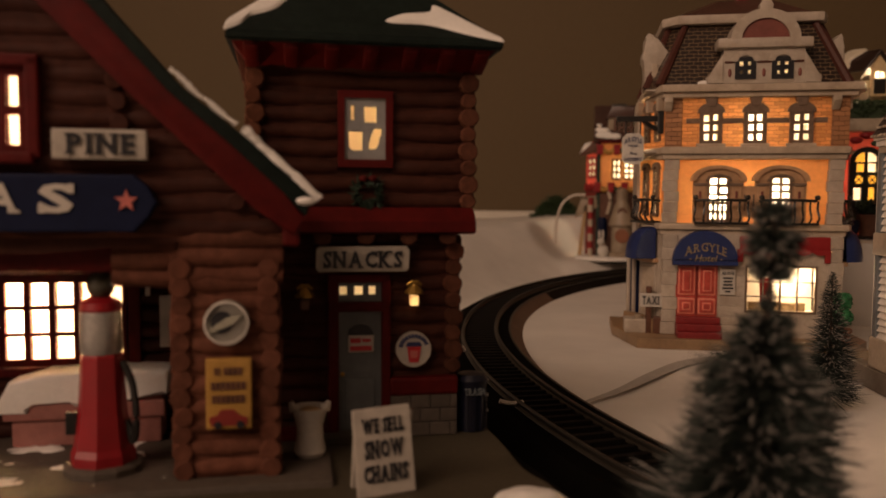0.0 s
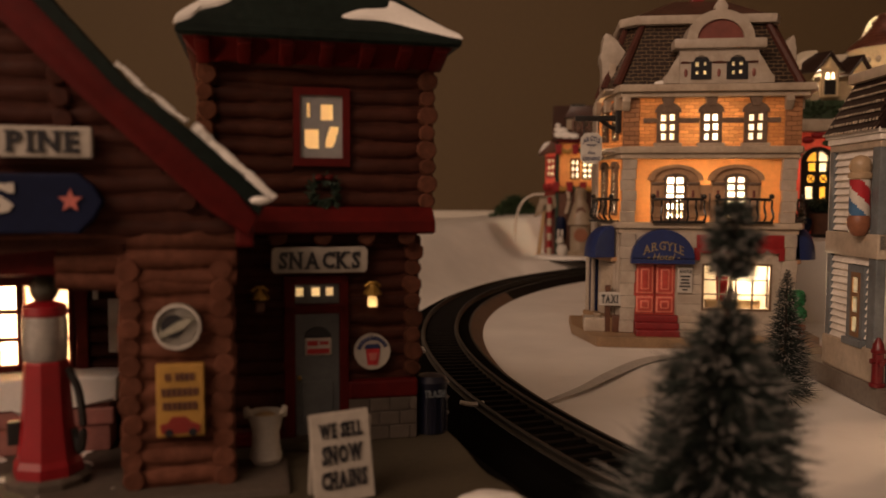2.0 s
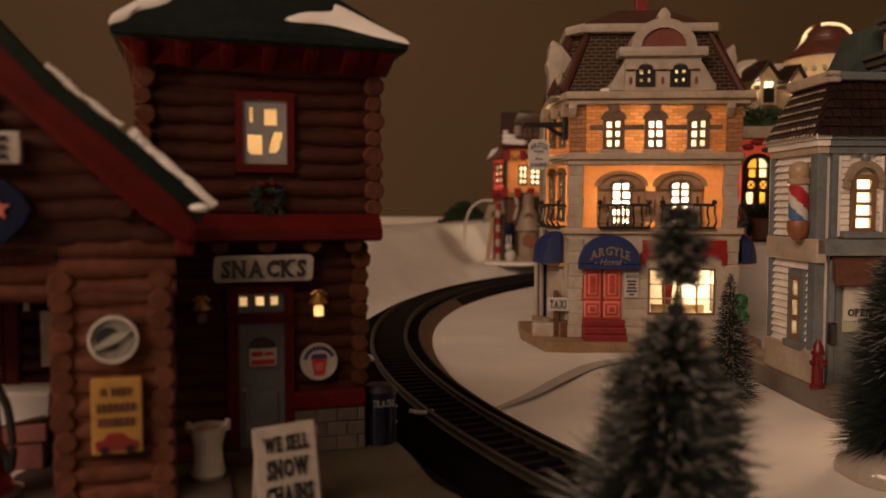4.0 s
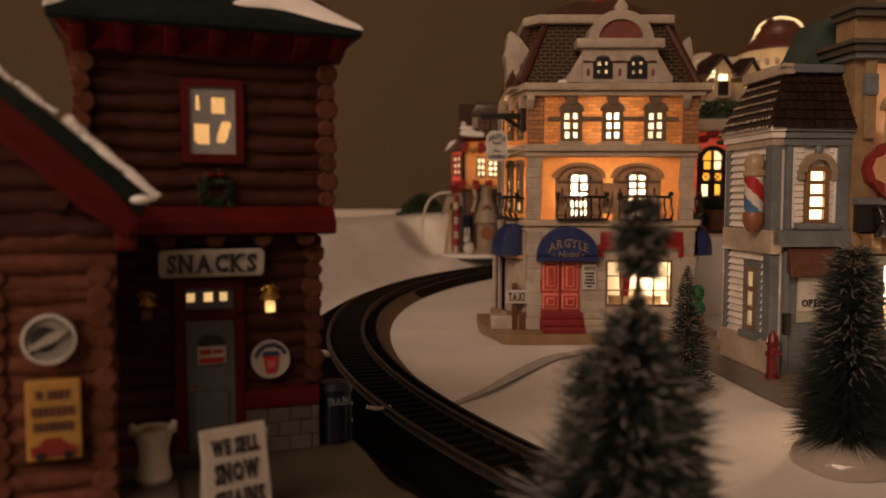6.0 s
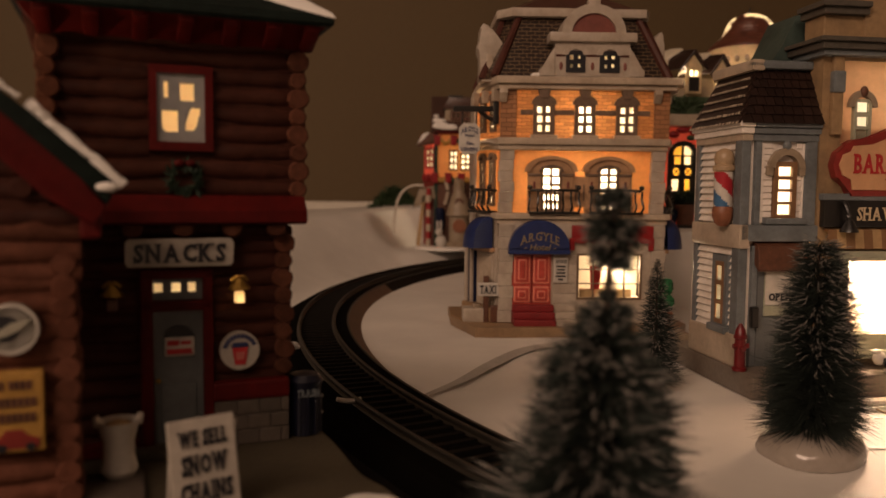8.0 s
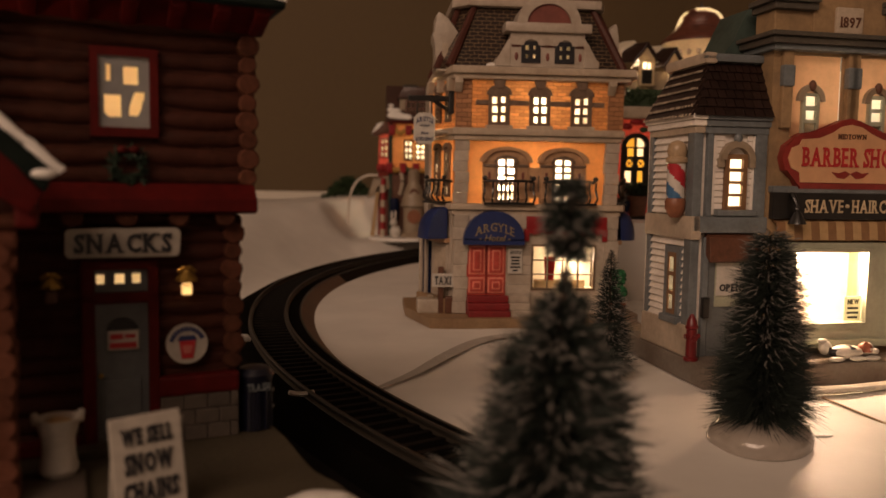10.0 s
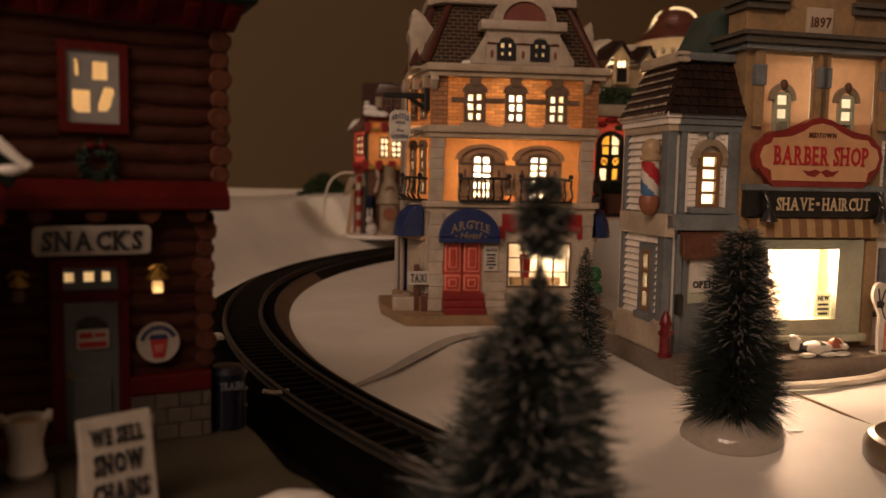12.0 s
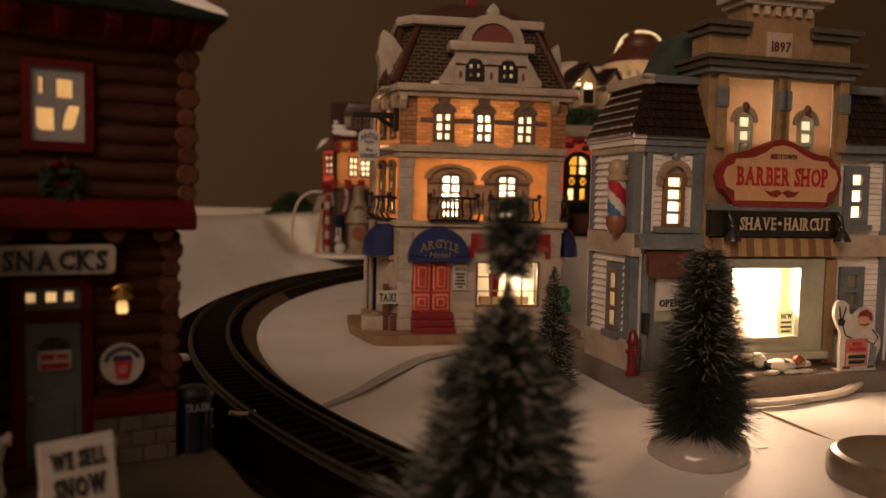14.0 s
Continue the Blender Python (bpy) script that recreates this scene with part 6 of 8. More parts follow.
# header over the porch: a dark board, then short logs above the pillar
part("porch_header", boxed(-108, -24.6, 3, 7, 53.8, 61, bevel=0.7), BARN_RED, pine, "dark red porch header board", True)
for i, (zz, r) in enumerate(((52.6, 2.2), (56.4, 2.4), (60.2, 2.3))):
    log_row(pine, -24.4, -11.5, zz, r, 2.4, rnd, PILLAR_LOG)
    log_row(pine, -11, 10.4, zz + 0.6, r, 0.8, rnd, PILLAR_LOG)
part("porch_beam", cyl(bmesh.new(), (-108, 1, 62), (11, 1, 62.4), 2.2, 2.2, 10), PILLAR_LOG, pine)
for s in (1, -1):
    # rake board, roof slab and snow on each side of the gable
    f = lambda pts: [(AXIS + s * (x - AXIS), z) for x, z in pts]
    part("rake_board", prism(bmesh.new(), f(ROOF_LOW + RAKE_LOW[::-1]), -6, -1.5, bevel=0.5), BARN_RED, pine, "dark red rake board", True)
    part("roof", prism(bmesh.new(), f(ROOF_TOP + ROOF_LOW[::-1]), -8, 14, bevel=0.6), ROOF_GREEN, pine, "dark green roof with snow", True)
    rs = random.Random(17)
    for pts, r in ((((18.0, 69.0), (14, 72.9), (9.5, 77.0), (5.0, 81.2), (3.0, 83.2)), 0.95), (((1.6, 84.0), (-3, 87.6), (-7, 91.0), (-11, 94.8)), 0.5)):
        snow = tube(bmesh.new(), curve([(AXIS + s * (x - AXIS), -7.0, z + 0.2) for x, z in pts], 7), r, 9)
        for v in snow.verts:
            v.co += Vector((rs.uniform(-0.2, 0.2), rs.uniform(-0.3, 0.3), rs.uniform(-0.2, 0.2) + 0.2 * math.sin(v.co.z * 1.3)))
        part("snow_patch", snow, SNOW_PAINT, pine, "snow along the roof edge", True)
part("snow_patch", ball(bmesh.new(), (15.2, -7.8, 69.0), (2.0, 1.2, 0.9)), SNOW_PAINT, pine, "lump of snow at the eave", True)
part("rafter_tail", boxed(10.4, 14.0, -5, 6, 59.6, 65, bevel=0.8), BARN_RED, pine)
part("roof_underside", prism(bmesh.new(), [(-107, 58), (8, 58), (8, 61), (-107, 61)], 7, 69), BROWN_WOOD, pine)
part("attic_back", boxed(-70, -24, 27, 28, 61, 100), BROWN_WOOD, pine)
# gable window
lit_window(pine, -57.0, -38.4, 77.6, 95.4, 4, 2, 1.0, BARN_RED, PANE, rim=2.0, bar=1.5, deep=3, shake=0.08)
part("sill", boxed(-58, -37.4, -4.6, 0.8, 76.0, 78.2, bevel=0.5), BARN_RED, pine)
for x0, x1, z0, z1 in ((-58.4, -56.2, 77, 97), (-39.0, -36.4, 77, 97), (-58.4, -36.4, 95, 97.4)):
    part("window_surround", boxed(x0, x1, -3.4, 0.8, z0, z1, bevel=0.5), BARN_RED, pine)
# signs
sg = part("sign", boxed(-33.8, -16.0, -5.0, -2.4, 77.0, 82.9, bevel=0.4), BOARD_WHITE, pine, "white name board with dark lettering")
serif_writing(sg, "PINE", 4.1, 13.0, -24.7, -5.3, 80.0, INK, bold=0.5)
gas = part("sign", prism(bmesh.new(), [(-72, 62.6), (-18.6, 62.6), (-15.8, 65.6), (-14.2, 68.6), (-15.8, 71.6), (-18.6, 74.0), (-72, 74.0), (-76, 68.3)], -5.4, -2.4, bevel=0.5), NAVY, pine, "navy board with white lettering and a star")
for letter, x in (("G", -52.6), ("A", -42.8), ("S", -32.9)):
    serif_writing(gas, letter, 5.8, 6.6, x, -5.7, 69.2, SIGN_WHITE, bold=0.5)
star = [(-19.9 + (2.3 if i % 2 == 0 else 0.95) * math.sin(math.pi * i / 5), 68.8 + (2.3 if i % 2 == 0 else 0.95) * math.cos(math.pi * i / 5)) for i in range(10)]
part("star", prism(bmesh.new(), star, -5.9, -5.2), STAR_PINK, gas)
ro = part("round_sign", cyl(bmesh.new(), (-1.1, -3.4, 43.6), (-1.1, -1.2, 43.6), 4.6, 4.6, 28), OLIVE, pine, "worn olive round sign with dark middle")
part("painted_ring", lathe(bmesh.new(), [(4.6, 0), (4.6, 0.5), (4.1, 0.6), (4.0, 0)], seg=28), SIGN_WHITE, ro, m=mm(-1.1, -3.4, 43.6, 90, 0, 0))
part("painted_disc", cyl(bmesh.new(), (-2.0, -3.7, 43.8), (-2.0, -3.2, 43.8), 2.3, 2.3, 22), INK, ro)
part("painted_bar", prism(bmesh.new(), [(-4.2, -0.5), (0.8, -0.5), (3.6, 0.5), (0.6, 1.3), (-3.6, 0.4)], -4.0, -3.3), OLIVE, ro, m=mm(-1.0, 0, 43.4, 0, -22, 0))
ye = part("notice_board", boxed(-5.4, 3.9, -3.4, -1.2, 21.2, 36.0, bevel=0.4), YELLOW, pine, "mustard notice board with dark writing")
for words, zz, h in (((1.3, 3.9), 33.5, 1.5), ((7.2,), 30.4, 1.6), ((6.8,), 27.6, 1.6)):
    x0 = -0.75 - (sum(words) + 0.6 * (len(words) - 1)) / 2
    for wd in words:
        n = max(2, round(wd / 1.0))
        for k in range(n):
            part("bar_of_writing", boxed(x0 + wd * k / n, x0 + wd * (k + 1) / n - 0.22, -3.7, -3.3, zz - h / 2, zz + h / 2), BROWN_WOOD, ye)
        x0 += wd + 0.6
part("painted_car", prism(bmesh.new(), [(-4.4, 22), (2.9, 22), (3.1, 23.6), (1.4, 24.2), (0.2, 25.4), (-2.4, 25.4), (-3.2, 24.2), (-4.8, 23.8)], -3.7, -3.3), MAROON, ye)
for x in (-3.0, 1.6):
    part("painted_wheel", cyl(bmesh.new(), (x, -3.85, 22.2), (x, -3.5, 22.2), 0.8, 0.8, 12), INK, ye)
# wall behind the porch with a wide lit window
COLS = [-91.6 + 5.75 * i for i in range(11)]
ROWS_P = (29.3, 35.9, 42.6)
part("porch_wall", pierced(bmesh.new(), -108, -8, 9.6, 58, [(-93, -29.6, 28.6, 49.4)], 39, 40.6), LOG, pine)
z = 11.5
while z < 57:
    for a, b in ([(-108, -8)] if not 26 < z < 52 else [(-26.4, -8)]):
        log_row(pine, a, b, z, 2.2, 38.4, rnd)
    z += 4.1
lw = part("window", pierced(bmesh.new(), -94, -28.8, 27.4, 50.6, [(x, x + 4.3, zz, zz + 5.7) for x in COLS for zz in ROWS_P], 36.6, 38.6), BARN_RED, pine, "wide red-framed window, brightly lit")
for x in COLS:
    for zz in ROWS_P:
        bm = bmesh.new()
        bm.faces.new([bm.verts.new(v) for v in ((x - 0.3, 38.2, zz - 0.3), (x + 4.6, 38.2, zz - 0.3), (x + 4.6, 38.2, zz + 6.0), (x - 0.3, 38.2, zz + 6.0))])
        part("pane", bm, PANE, lw)
part("sill", boxed(-95, -27.8, 34.6, 39, 25.4, 27.6, bevel=0.5), BARN_RED, lw)
part("window_head", boxed(-95, -27.8, 35.2, 39, 50.4, 52.8, bevel=0.5), BARN_RED, lw)
part("shutter", boxed(-28.4, -25.4, 35.8, 38.6, 25, 52, bevel=0.4), BARN_RED, pine)
for x0, x1, z0, z1 in ((-24.0, -22.8, 45, 50), (-20.6, -17.4, 32, 45)):
    part("notice", boxed(x0, x1, 34.6, 35.8, z0, z1, bevel=0.2), SIGN_WHITE, pine, "small pale notice on the porch wall")
part("room_back", boxed(-108, -10, 68, 69, 10, 58), INTERIOR, pine)
part("side_wall", boxed(-109, -107, 2, 69, 10, 72), LOG, pine)
part("side_wall", boxed(-12, -10, 40.6, 69, 10, 58), LOG, pine)
bulb(pine, -60, 54, 40, 0.30, (1.0, 0.66, 0.36), 0.004)
bulb(pine, -47, 14, 87, 0.06, (1.0, 0.66, 0.36))

crate = thing("snowy_crate", (-0.1265, 0.1765, 0.0098), HOUSE_TURN, "dusty red crate with a thick cap of snow", "crate")
part("crate_body", boxed(-5, 29, 0, 9, 0, 12, bevel=0.8), PINK_CRATE, crate, smooth=True)
part("crate_slat", boxed(-6.6, 30, -1, 0.4, 6.6, 10.6, bevel=0.5), PINK_CRATE, crate)
part("snow_cap", prism(bmesh.new(), [(-9, 8.4), (-1, 8.4), (-0.4, 11.6), (9, 12), (10, 9.4), (20, 9.4), (20.4, 12), (30.6, 12), (31, 18), (18, 18.4), (2, 17.8), (-5, 16)], -1.6, 9.4, bevel=0.9), SNOW_PAINT, crate, "thick snow", True)

pump = thing("fuel_pump", (-0.1012, 0.1655, 0.0100), HOUSE_TURN, "old red fuel pump with silver cylinder and glass top", "fuel pump")
part("pump_base", lathe(bmesh.new(), [(8.4, 0), (8.4, 1.4), (7.4, 2.0)], seg=12), FOUNDATION, pump)
part("pump_body", lathe(bmesh.new(), [(6.9, 2), (6.8, 4), (6.2, 5.4), (5.2, 13), (4.7, 20), (4.5, 25.3), (4.1, 25.8)], seg=8), PUMP_RED, pump)
part("pump_cylinder", lathe(bmesh.new(), [(4.1, 25.8), (4.4, 26.6), (4.4, 34.2), (4.2, 35)], seg=14), SILVER, pump, "worn silver cylinder", True)
part("pump_collar", lathe(bmesh.new(), [(4.1, 34.8), (4.5, 35.4), (4.2, 37.0), (2.0, 38)], seg=14), PUMP_RED, pump, smooth=True)
part("pump_globe", ball(bmesh.new(), (0, 0, 40.6), (2.9, 2.9, 3.2)), GLOBE, pump, "dull glass globe", True)
part("pump_hose", tube(bmesh.new(), curve([(4.4, -1, 24), (6.6, -2, 19), (7.4, -2.4, 11), (6.6, -2, 6.5), (5.2, -1, 11)], 6), 0.8, 8), IRON, pump, "black hose")
part("pump_crank", boxed(-7.6, -5, -1, 1, 8, 13, bevel=0.4), IRON, pump)

sack = thing("grain_sack", (-0.0600, 0.1828, 0.0100), HOUSE_TURN, "off-white open sack leaning on the porch", "sack")
part("sack_body", lathe(bmesh.new(), [(3.0, 0), (3.7, 1.2), (3.1, 4), (3.0, 7), (3.8, 10), (4.2, 11.5), (3.6, 11.2), (2.9, 9.6)], seg=16), SACK, sack, smooth=True)
part("sack_fill", ball(bmesh.new(), (0, 0.4, 9.8), (3.0, 3.0, 1.6)), BROWN_TAN, sack, "brown grain", True)
for x in (-3.6, 3.6):
    part("sack_ear", cyl(bmesh.new(), (x, 0, 10.6), (x * 1.2, 0, 12.6), 1.1, 0.6, 8), SACK, sack)

board = thing("sandwich_board", (-0.0376, 0.1662, 0.0084), 29, "white sandwich board with black lettering", "sign")
lean = Matrix.Rotation(radians(-2.3), 4, "Y") @ Matrix.Rotation(radians(-9), 4, "X")
face = part("face_board", boxed(-6.2, 6.2, -0.6, 0.6, 0, 18, bevel=0.3), BOARD_WHITE, board, m=lean)
part("back_board", boxed(-6.2, 6.2, -0.6, 0.6, 0, 17, bevel=0.3), BOARD_WHITE, board, m=mm(0, 6.4, 0, 12, 0, 0))
for words, zz, size, wide in (("WE SELL", 14.4, 3.0, 9.0), ("SNOW", 9.6, 3.7, 8.4), ("CHAINS", 4.6, 3.5, 9.4)):
    serif_writing(face, words, size, wide, 0, -0.8, zz, INK, bold=0.62)

can = thing("trash_can", (-0.0268, 0.2165, 0.0084), HOUSE_TURN, "navy ribbed trash can beside the log tower", "trash can")
part("can_body", lathe(bmesh.new(), [(3.7, 0), (3.9, 1), (4.1, 12), (4.3, 12.4), (4.3, 13.2)], seg=18), BIN_BLUE, can, smooth=True)
part("can_lid", lathe(bmesh.new(), [(4.4, 13), (4.5, 13.6), (3.4, 15), (0.6, 15.6)], seg=18), BIN_BLUE, can, smooth=True)
for a in range(0, 360, 30):
    part("can_rib", boxed(3.7, 4.3, -0.35, 0.35, 0.6, 9.4), BIN_BLUE, can, m=mm(0, 0, 0, 0, 0, a))
serif_writing(can, "TRASH", 1.8, 5.4, 0, -4.4, 11, BLUE_TRIM)
for zz in (5, 9.2, 13.2):
    part("can_clasp", ball(bmesh.new(), (4.2, -0.6, zz), 0.45, 8, 6), SILVER, can)

# the log station group is shrunk towards the camera's eye to fit its view
EYE_SCALE = Matrix.Translation((0.0003, 0.0145, 0.0693)) @ Matrix.Scale(0.87, 4) @ Matrix.Translation((-0.0003, -0.0145, -0.0693))
for o in [o for o in bpy.data.objects if o not in BEFORE and o.parent is None]:
    o.matrix_world = EYE_SCALE @ o.matrix_world


# ---- trees of wire and bristle ----
def bristle_tree(name, at, height, profile, count, label, seed, length, frost=0.35, trunk=1.0, droop=-0.15, gap=None, snowy=0.0, tiers=0):
    """Twisted wire with many stiff bristles; profile gives the half width at each share of the height."""
    t = thing(name, at, 0, label, "tree")
    r = random.Random(seed)
    zs = [p[0] for p in profile]

    def half(u):
        for (u0, w0), (u1, w1) in zip(profile, profile[1:]):
            if u0 <= u <= u1:
                return w0 + (w1 - w0) * (u - u0) / (u1 - u0)
        return 0
    part("trunk", cyl(bmesh.new(), (0, 0, 0), (0, 0, height * 0.98), trunk, trunk * 0.35, 8), TWIG, t)
    for kind, share in (("bristles", 1 - frost), ("frosted_bristles", frost)):
        verts, faces = [], []
        for k in range(int(count * share)):
            u = zs[0] + (zs[-1] - zs[0]) * (1 - math.sqrt(r.random()) if r.random() < 0.75 else r.random())
            if tiers:
                u = min(zs[-1], max(zs[0], (math.floor(u * tiers) + 0.5 + r.gauss(0, 0.17)) / tiers))
            if snowy and kind == "frosted_bristles" and r.random() < snowy:
                u, drift = r.uniform(0.5, 1.0), True
            else:
                drift = False
            if gap and gap[0] < u < gap[1] and r.random() < 0.93:
                continue
            a = r.gauss(4.0, 0.8) if drift else r.uniform(0, 6.28318)
            if tiers and r.random() < 0.8:
                ring_no = math.floor(u * tiers)
                a = (math.floor(a / 6.28318 * 9) + 0.5 + 0.37 * ring_no) / 9 * 6.28318 + r.gauss(0, 0.17)
            lump = 0.84 + 0.26 * noise.noise(Vector((math.cos(a) * 1.6, math.sin(a) * 1.6, u * 9 + seed))) + 0.30 * noise.noise(Vector((math.cos(a) * 4.2, math.sin(a) * 4.2, u * 24 + seed)))
            w = max(0.6, half(u)) * lump * r.uniform(0.72, 1.06)
            if kind == "frosted_bristles":
                s0 = w * r.uniform(0.45, 0.8)
            else:
                s0 = w * r.uniform(0.0, 0.45)
            d = Vector((math.cos(a), math.sin(a), droop + r.uniform(-0.42, 0.42)))
            base_p = Vector((0, 0, u * height)) + d * s0
            tip = Vector((0, 0, u * height)) + d * w + Vector((0, 0, r.uniform(-0.4, 0.4)))
            wd = length * (1.6 if drift else 1.25 if kind == "frosted_bristles" else 1.0)
            p = d.cross(Vector((0, 0, 1))).normalized() * wd
            q = Vector((0, 0, wd * 1.2))
            i = len(verts)
            mid = (base_p + tip) / 2 + Vector((r.uniform(-0.5, 0.5), r.uniform(-0.5, 0.5), r.uniform(-0.4, 0.4)))
            verts += [base_p + p * 0.6, base_p - p * 0.6, base_p + q * 0.6, mid + p, mid - p, mid + q, tip]
            faces += [(i, i + 1, i + 4, i + 3), (i + 1, i + 2, i + 5, i + 4), (i + 2, i, i + 3, i + 5), (i + 3, i + 4, i + 6), (i + 4, i + 5, i + 6), (i + 5, i + 3, i + 6)]
        me = bpy.data.meshes.new(kind)
        me.from_pydata([v * 0.001 for v in verts], [], faces)
        me.materials.append(FROST if kind == "frosted_bristles" else NEEDLE)
        ob = new(kind, me)
        ob.parent = t
        tagged(ob, "white flocked bristle tips" if kind == "frosted_bristles" else "", kind="stuff")
    return t


near_tree = bristle_tree("bottle_brush_tree", (0.0248, 0.130, 0), 70, [(0.06, 24), (0.2, 21), (0.36, 17), (0.58, 12.2), (0.66, 9.4), (0.74, 5.0), (0.785, 1.6), (0.82, 1.0), (0.85, 3.8), (0.90, 5.8), (0.96, 4.6), (1.0, 1.6)], 15000, "dark green bottle-brush fir with frosted tips", 4, 0.20, 0.15, 0.9, 0.0, (0.785, 0.835), 0.0, 17)
near_tree.matrix_world = pose(0.0248, 0.130, 0, 0, 3.0, 0)
part("tree_foot", lathe(bmesh.new(), [(11, 0), (10.4, 2.4), (7, 4.6), (2, 6), (0.8, 6.2)], seg=20), GLAZED_SNOW, near_tree, "white snow foot", True)
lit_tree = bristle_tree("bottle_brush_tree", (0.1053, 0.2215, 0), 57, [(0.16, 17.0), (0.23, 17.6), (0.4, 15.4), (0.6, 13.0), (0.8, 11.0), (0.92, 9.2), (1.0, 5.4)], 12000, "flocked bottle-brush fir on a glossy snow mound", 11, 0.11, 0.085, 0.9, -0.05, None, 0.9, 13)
foot = bmesh.new()
lathe(foot, [(13.6, 0), (13.9, 2.0), (13.0, 4.4), (9.6, 6.6), (5.0, 8.0), (1.0, 8.4)], seg=28)
for v in foot.verts:
    a = math.atan2(v.co.y, v.co.x)
    v.co.x *= 1 + 0.07 * math.sin(3 * a + 1)
    v.co.y *= 0.9 + 0.06 * math.sin(2 * a)
    v.co.z *= 1 + 0.12 * math.sin(4 * a + v.co.x)
part("tree_foot", foot, GLAZED_SNOW, lit_tree, "glossy moulded snow mound", True)
bristle_tree("bottle_brush_tree", (0.0852, 0.2930, 0), 46, [(0.08, 12.4), (0.25, 11), (0.5, 8.4), (0.75, 5.4), (0.92, 2.6), (1.0, 0.8)], 3600, "slim dark bottle-brush fir near the hotel", 21, 0.14, 0.22, 0.7, 0.05)

# ---- small things on the snow ----
fire = thing("fire_hydrant", (0.1132, 0.2878, 0.008), 6, "red moulded fire hydrant on the sidewalk corner", "hydrant")
part("hydrant_body", lathe(bmesh.new(), [(2.5, 0), (2.5, 1.0), (1.9, 1.4), (1.8, 11), (2.3, 11.4), (2.3, 12.2), (1.9, 12.6), (1.7, 14.2), (1.0, 15.4), (0.5, 16.4)], seg=14), HYDRANT_RED, fire, smooth=True)
for s in (-1, 1):
    part("hydrant_nozzle", cyl(bmesh.new(), (s * 1.2, -0.4, 8.6), (s * 2.7, -0.4, 8.6), 1.0, 0.9, 10), HYDRANT_RED, fire)
part("hydrant_nozzle", cyl(bmesh.new(), (0, -1.2, 8), (0, -2.7, 8), 1.1, 1.0, 10), HYDRANT_RED, fire)

topi = thing("potted_topiary", (0.1180, 0.3860, 0.0052), 0, "two-ball green topiary in a terracotta pot", "plant")
tl = bmesh.new()
rt = random.Random(6)
for cz, rr_ in ((13.2, 4.4), (20.2, 4.0)):
    ball(tl, (0, 0, cz), rr_ * 0.86, 12, 8)
    for k in range(120):
        d = Vector((rt.gauss(0, 1), rt.gauss(0, 1), rt.gauss(0, 1))).normalized()
        ball(tl, Vector((0, 0, cz)) + d * rr_ * 0.88, rt.uniform(0.5, 0.95), 5, 4)
part("foliage", tl, LEAF, topi)
part("pot", lathe(bmesh.new(), [(2.6, 0), (3.4, 6.2), (4.0, 6.4), (4.0, 8), (3.2, 8.2)], seg=16), TERRACOTTA, topi, smooth=True)
tagged(new("planter_step", mesh_of("planter_step", boxed(112, 127, 374, 388, 0, 5.2, bevel=0.7), KERB, True)), "grey-brown stone step under the topiary", "step")

dog = thing("dog_figurine", (0.168, 0.2865, 0.008), 6, "white and brown lying dog ornament on the sidewalk", "ornament")
db = bmesh.new()
ball(db, (2, 0, 3.0), (7.0, 3.0, 2.6))
ball(db, (9.6, -0.4, 4.2), (2.9, 2.3, 2.4))
ball(db, (12.6, -0.8, 3.2), (2.0, 1.5, 1.3))
ball(db, (-6, 0.6, 4.6), (2.4, 2.0, 2.6))
ball(db, (-7.4, 0.4, 7.0), (1.8, 1.2, 1.0))
for x, y in ((-3.5, -2.6), (5, -2.6), (11, -2.4)):
    ball(db, (x, y, 1.0), (3.4, 1.2, 1.0))
ball(db, (8.4, -1.9, 4.8), (1.6, 0.9, 2.2))
me = mesh_of("dog_figurine", db, SIGN_WHITE, True)
me.materials.append(paint("brown_ornament_patch", (0.22, 0.06, 0.03), 0.35, 0.1, 500, 0))
me.materials.append(INK)
for f in me.polygons:
    c = f.center * 1000
    if 6.6 < c.x < 10.2 and c.z > 3.2:
        f.material_index = 1
    elif (abs(c.x + 4.6) < 1.6 and 2.0 < c.z < 4.6) or (abs(c.x - 2.6) < 1.1 and c.z > 4.0):
        f.material_index = 2
keep = new("dog_figurine", me)
keep.matrix_world = dog.matrix_world
tagged(keep, dog["label"], "ornament")
bpy.data.objects.remove(dog)

cut = thing("cutout_sign", (0.2015, 0.2895, 0.008), 6, "white figure-shaped advertising cutout beside the window", "sign")
shape = [(-6.4, 0), (-6.8, 9), (-6.6, 14), (-8.8, 18.4), (-10, 22), (-9, 25.6), (-6.6, 26.6), (-3.8, 25), (-3.0, 21.6), (-0.6, 21.2), (1.0, 22.8), (4.4, 24.0), (7.4, 22.2), (8.2, 18.6), (7.8, 15.8), (11.0, 13.0), (11.6, 9), (10.0, 5), (9.6, 0)]
part("cutout_board", prism(bmesh.new(), [(p.x, p.y) for p in curve([Vector((x, y, 0)) for x, y in shape], 3)], -0.7, 0.7), SIGN_WHITE, cut, "white shaped board")
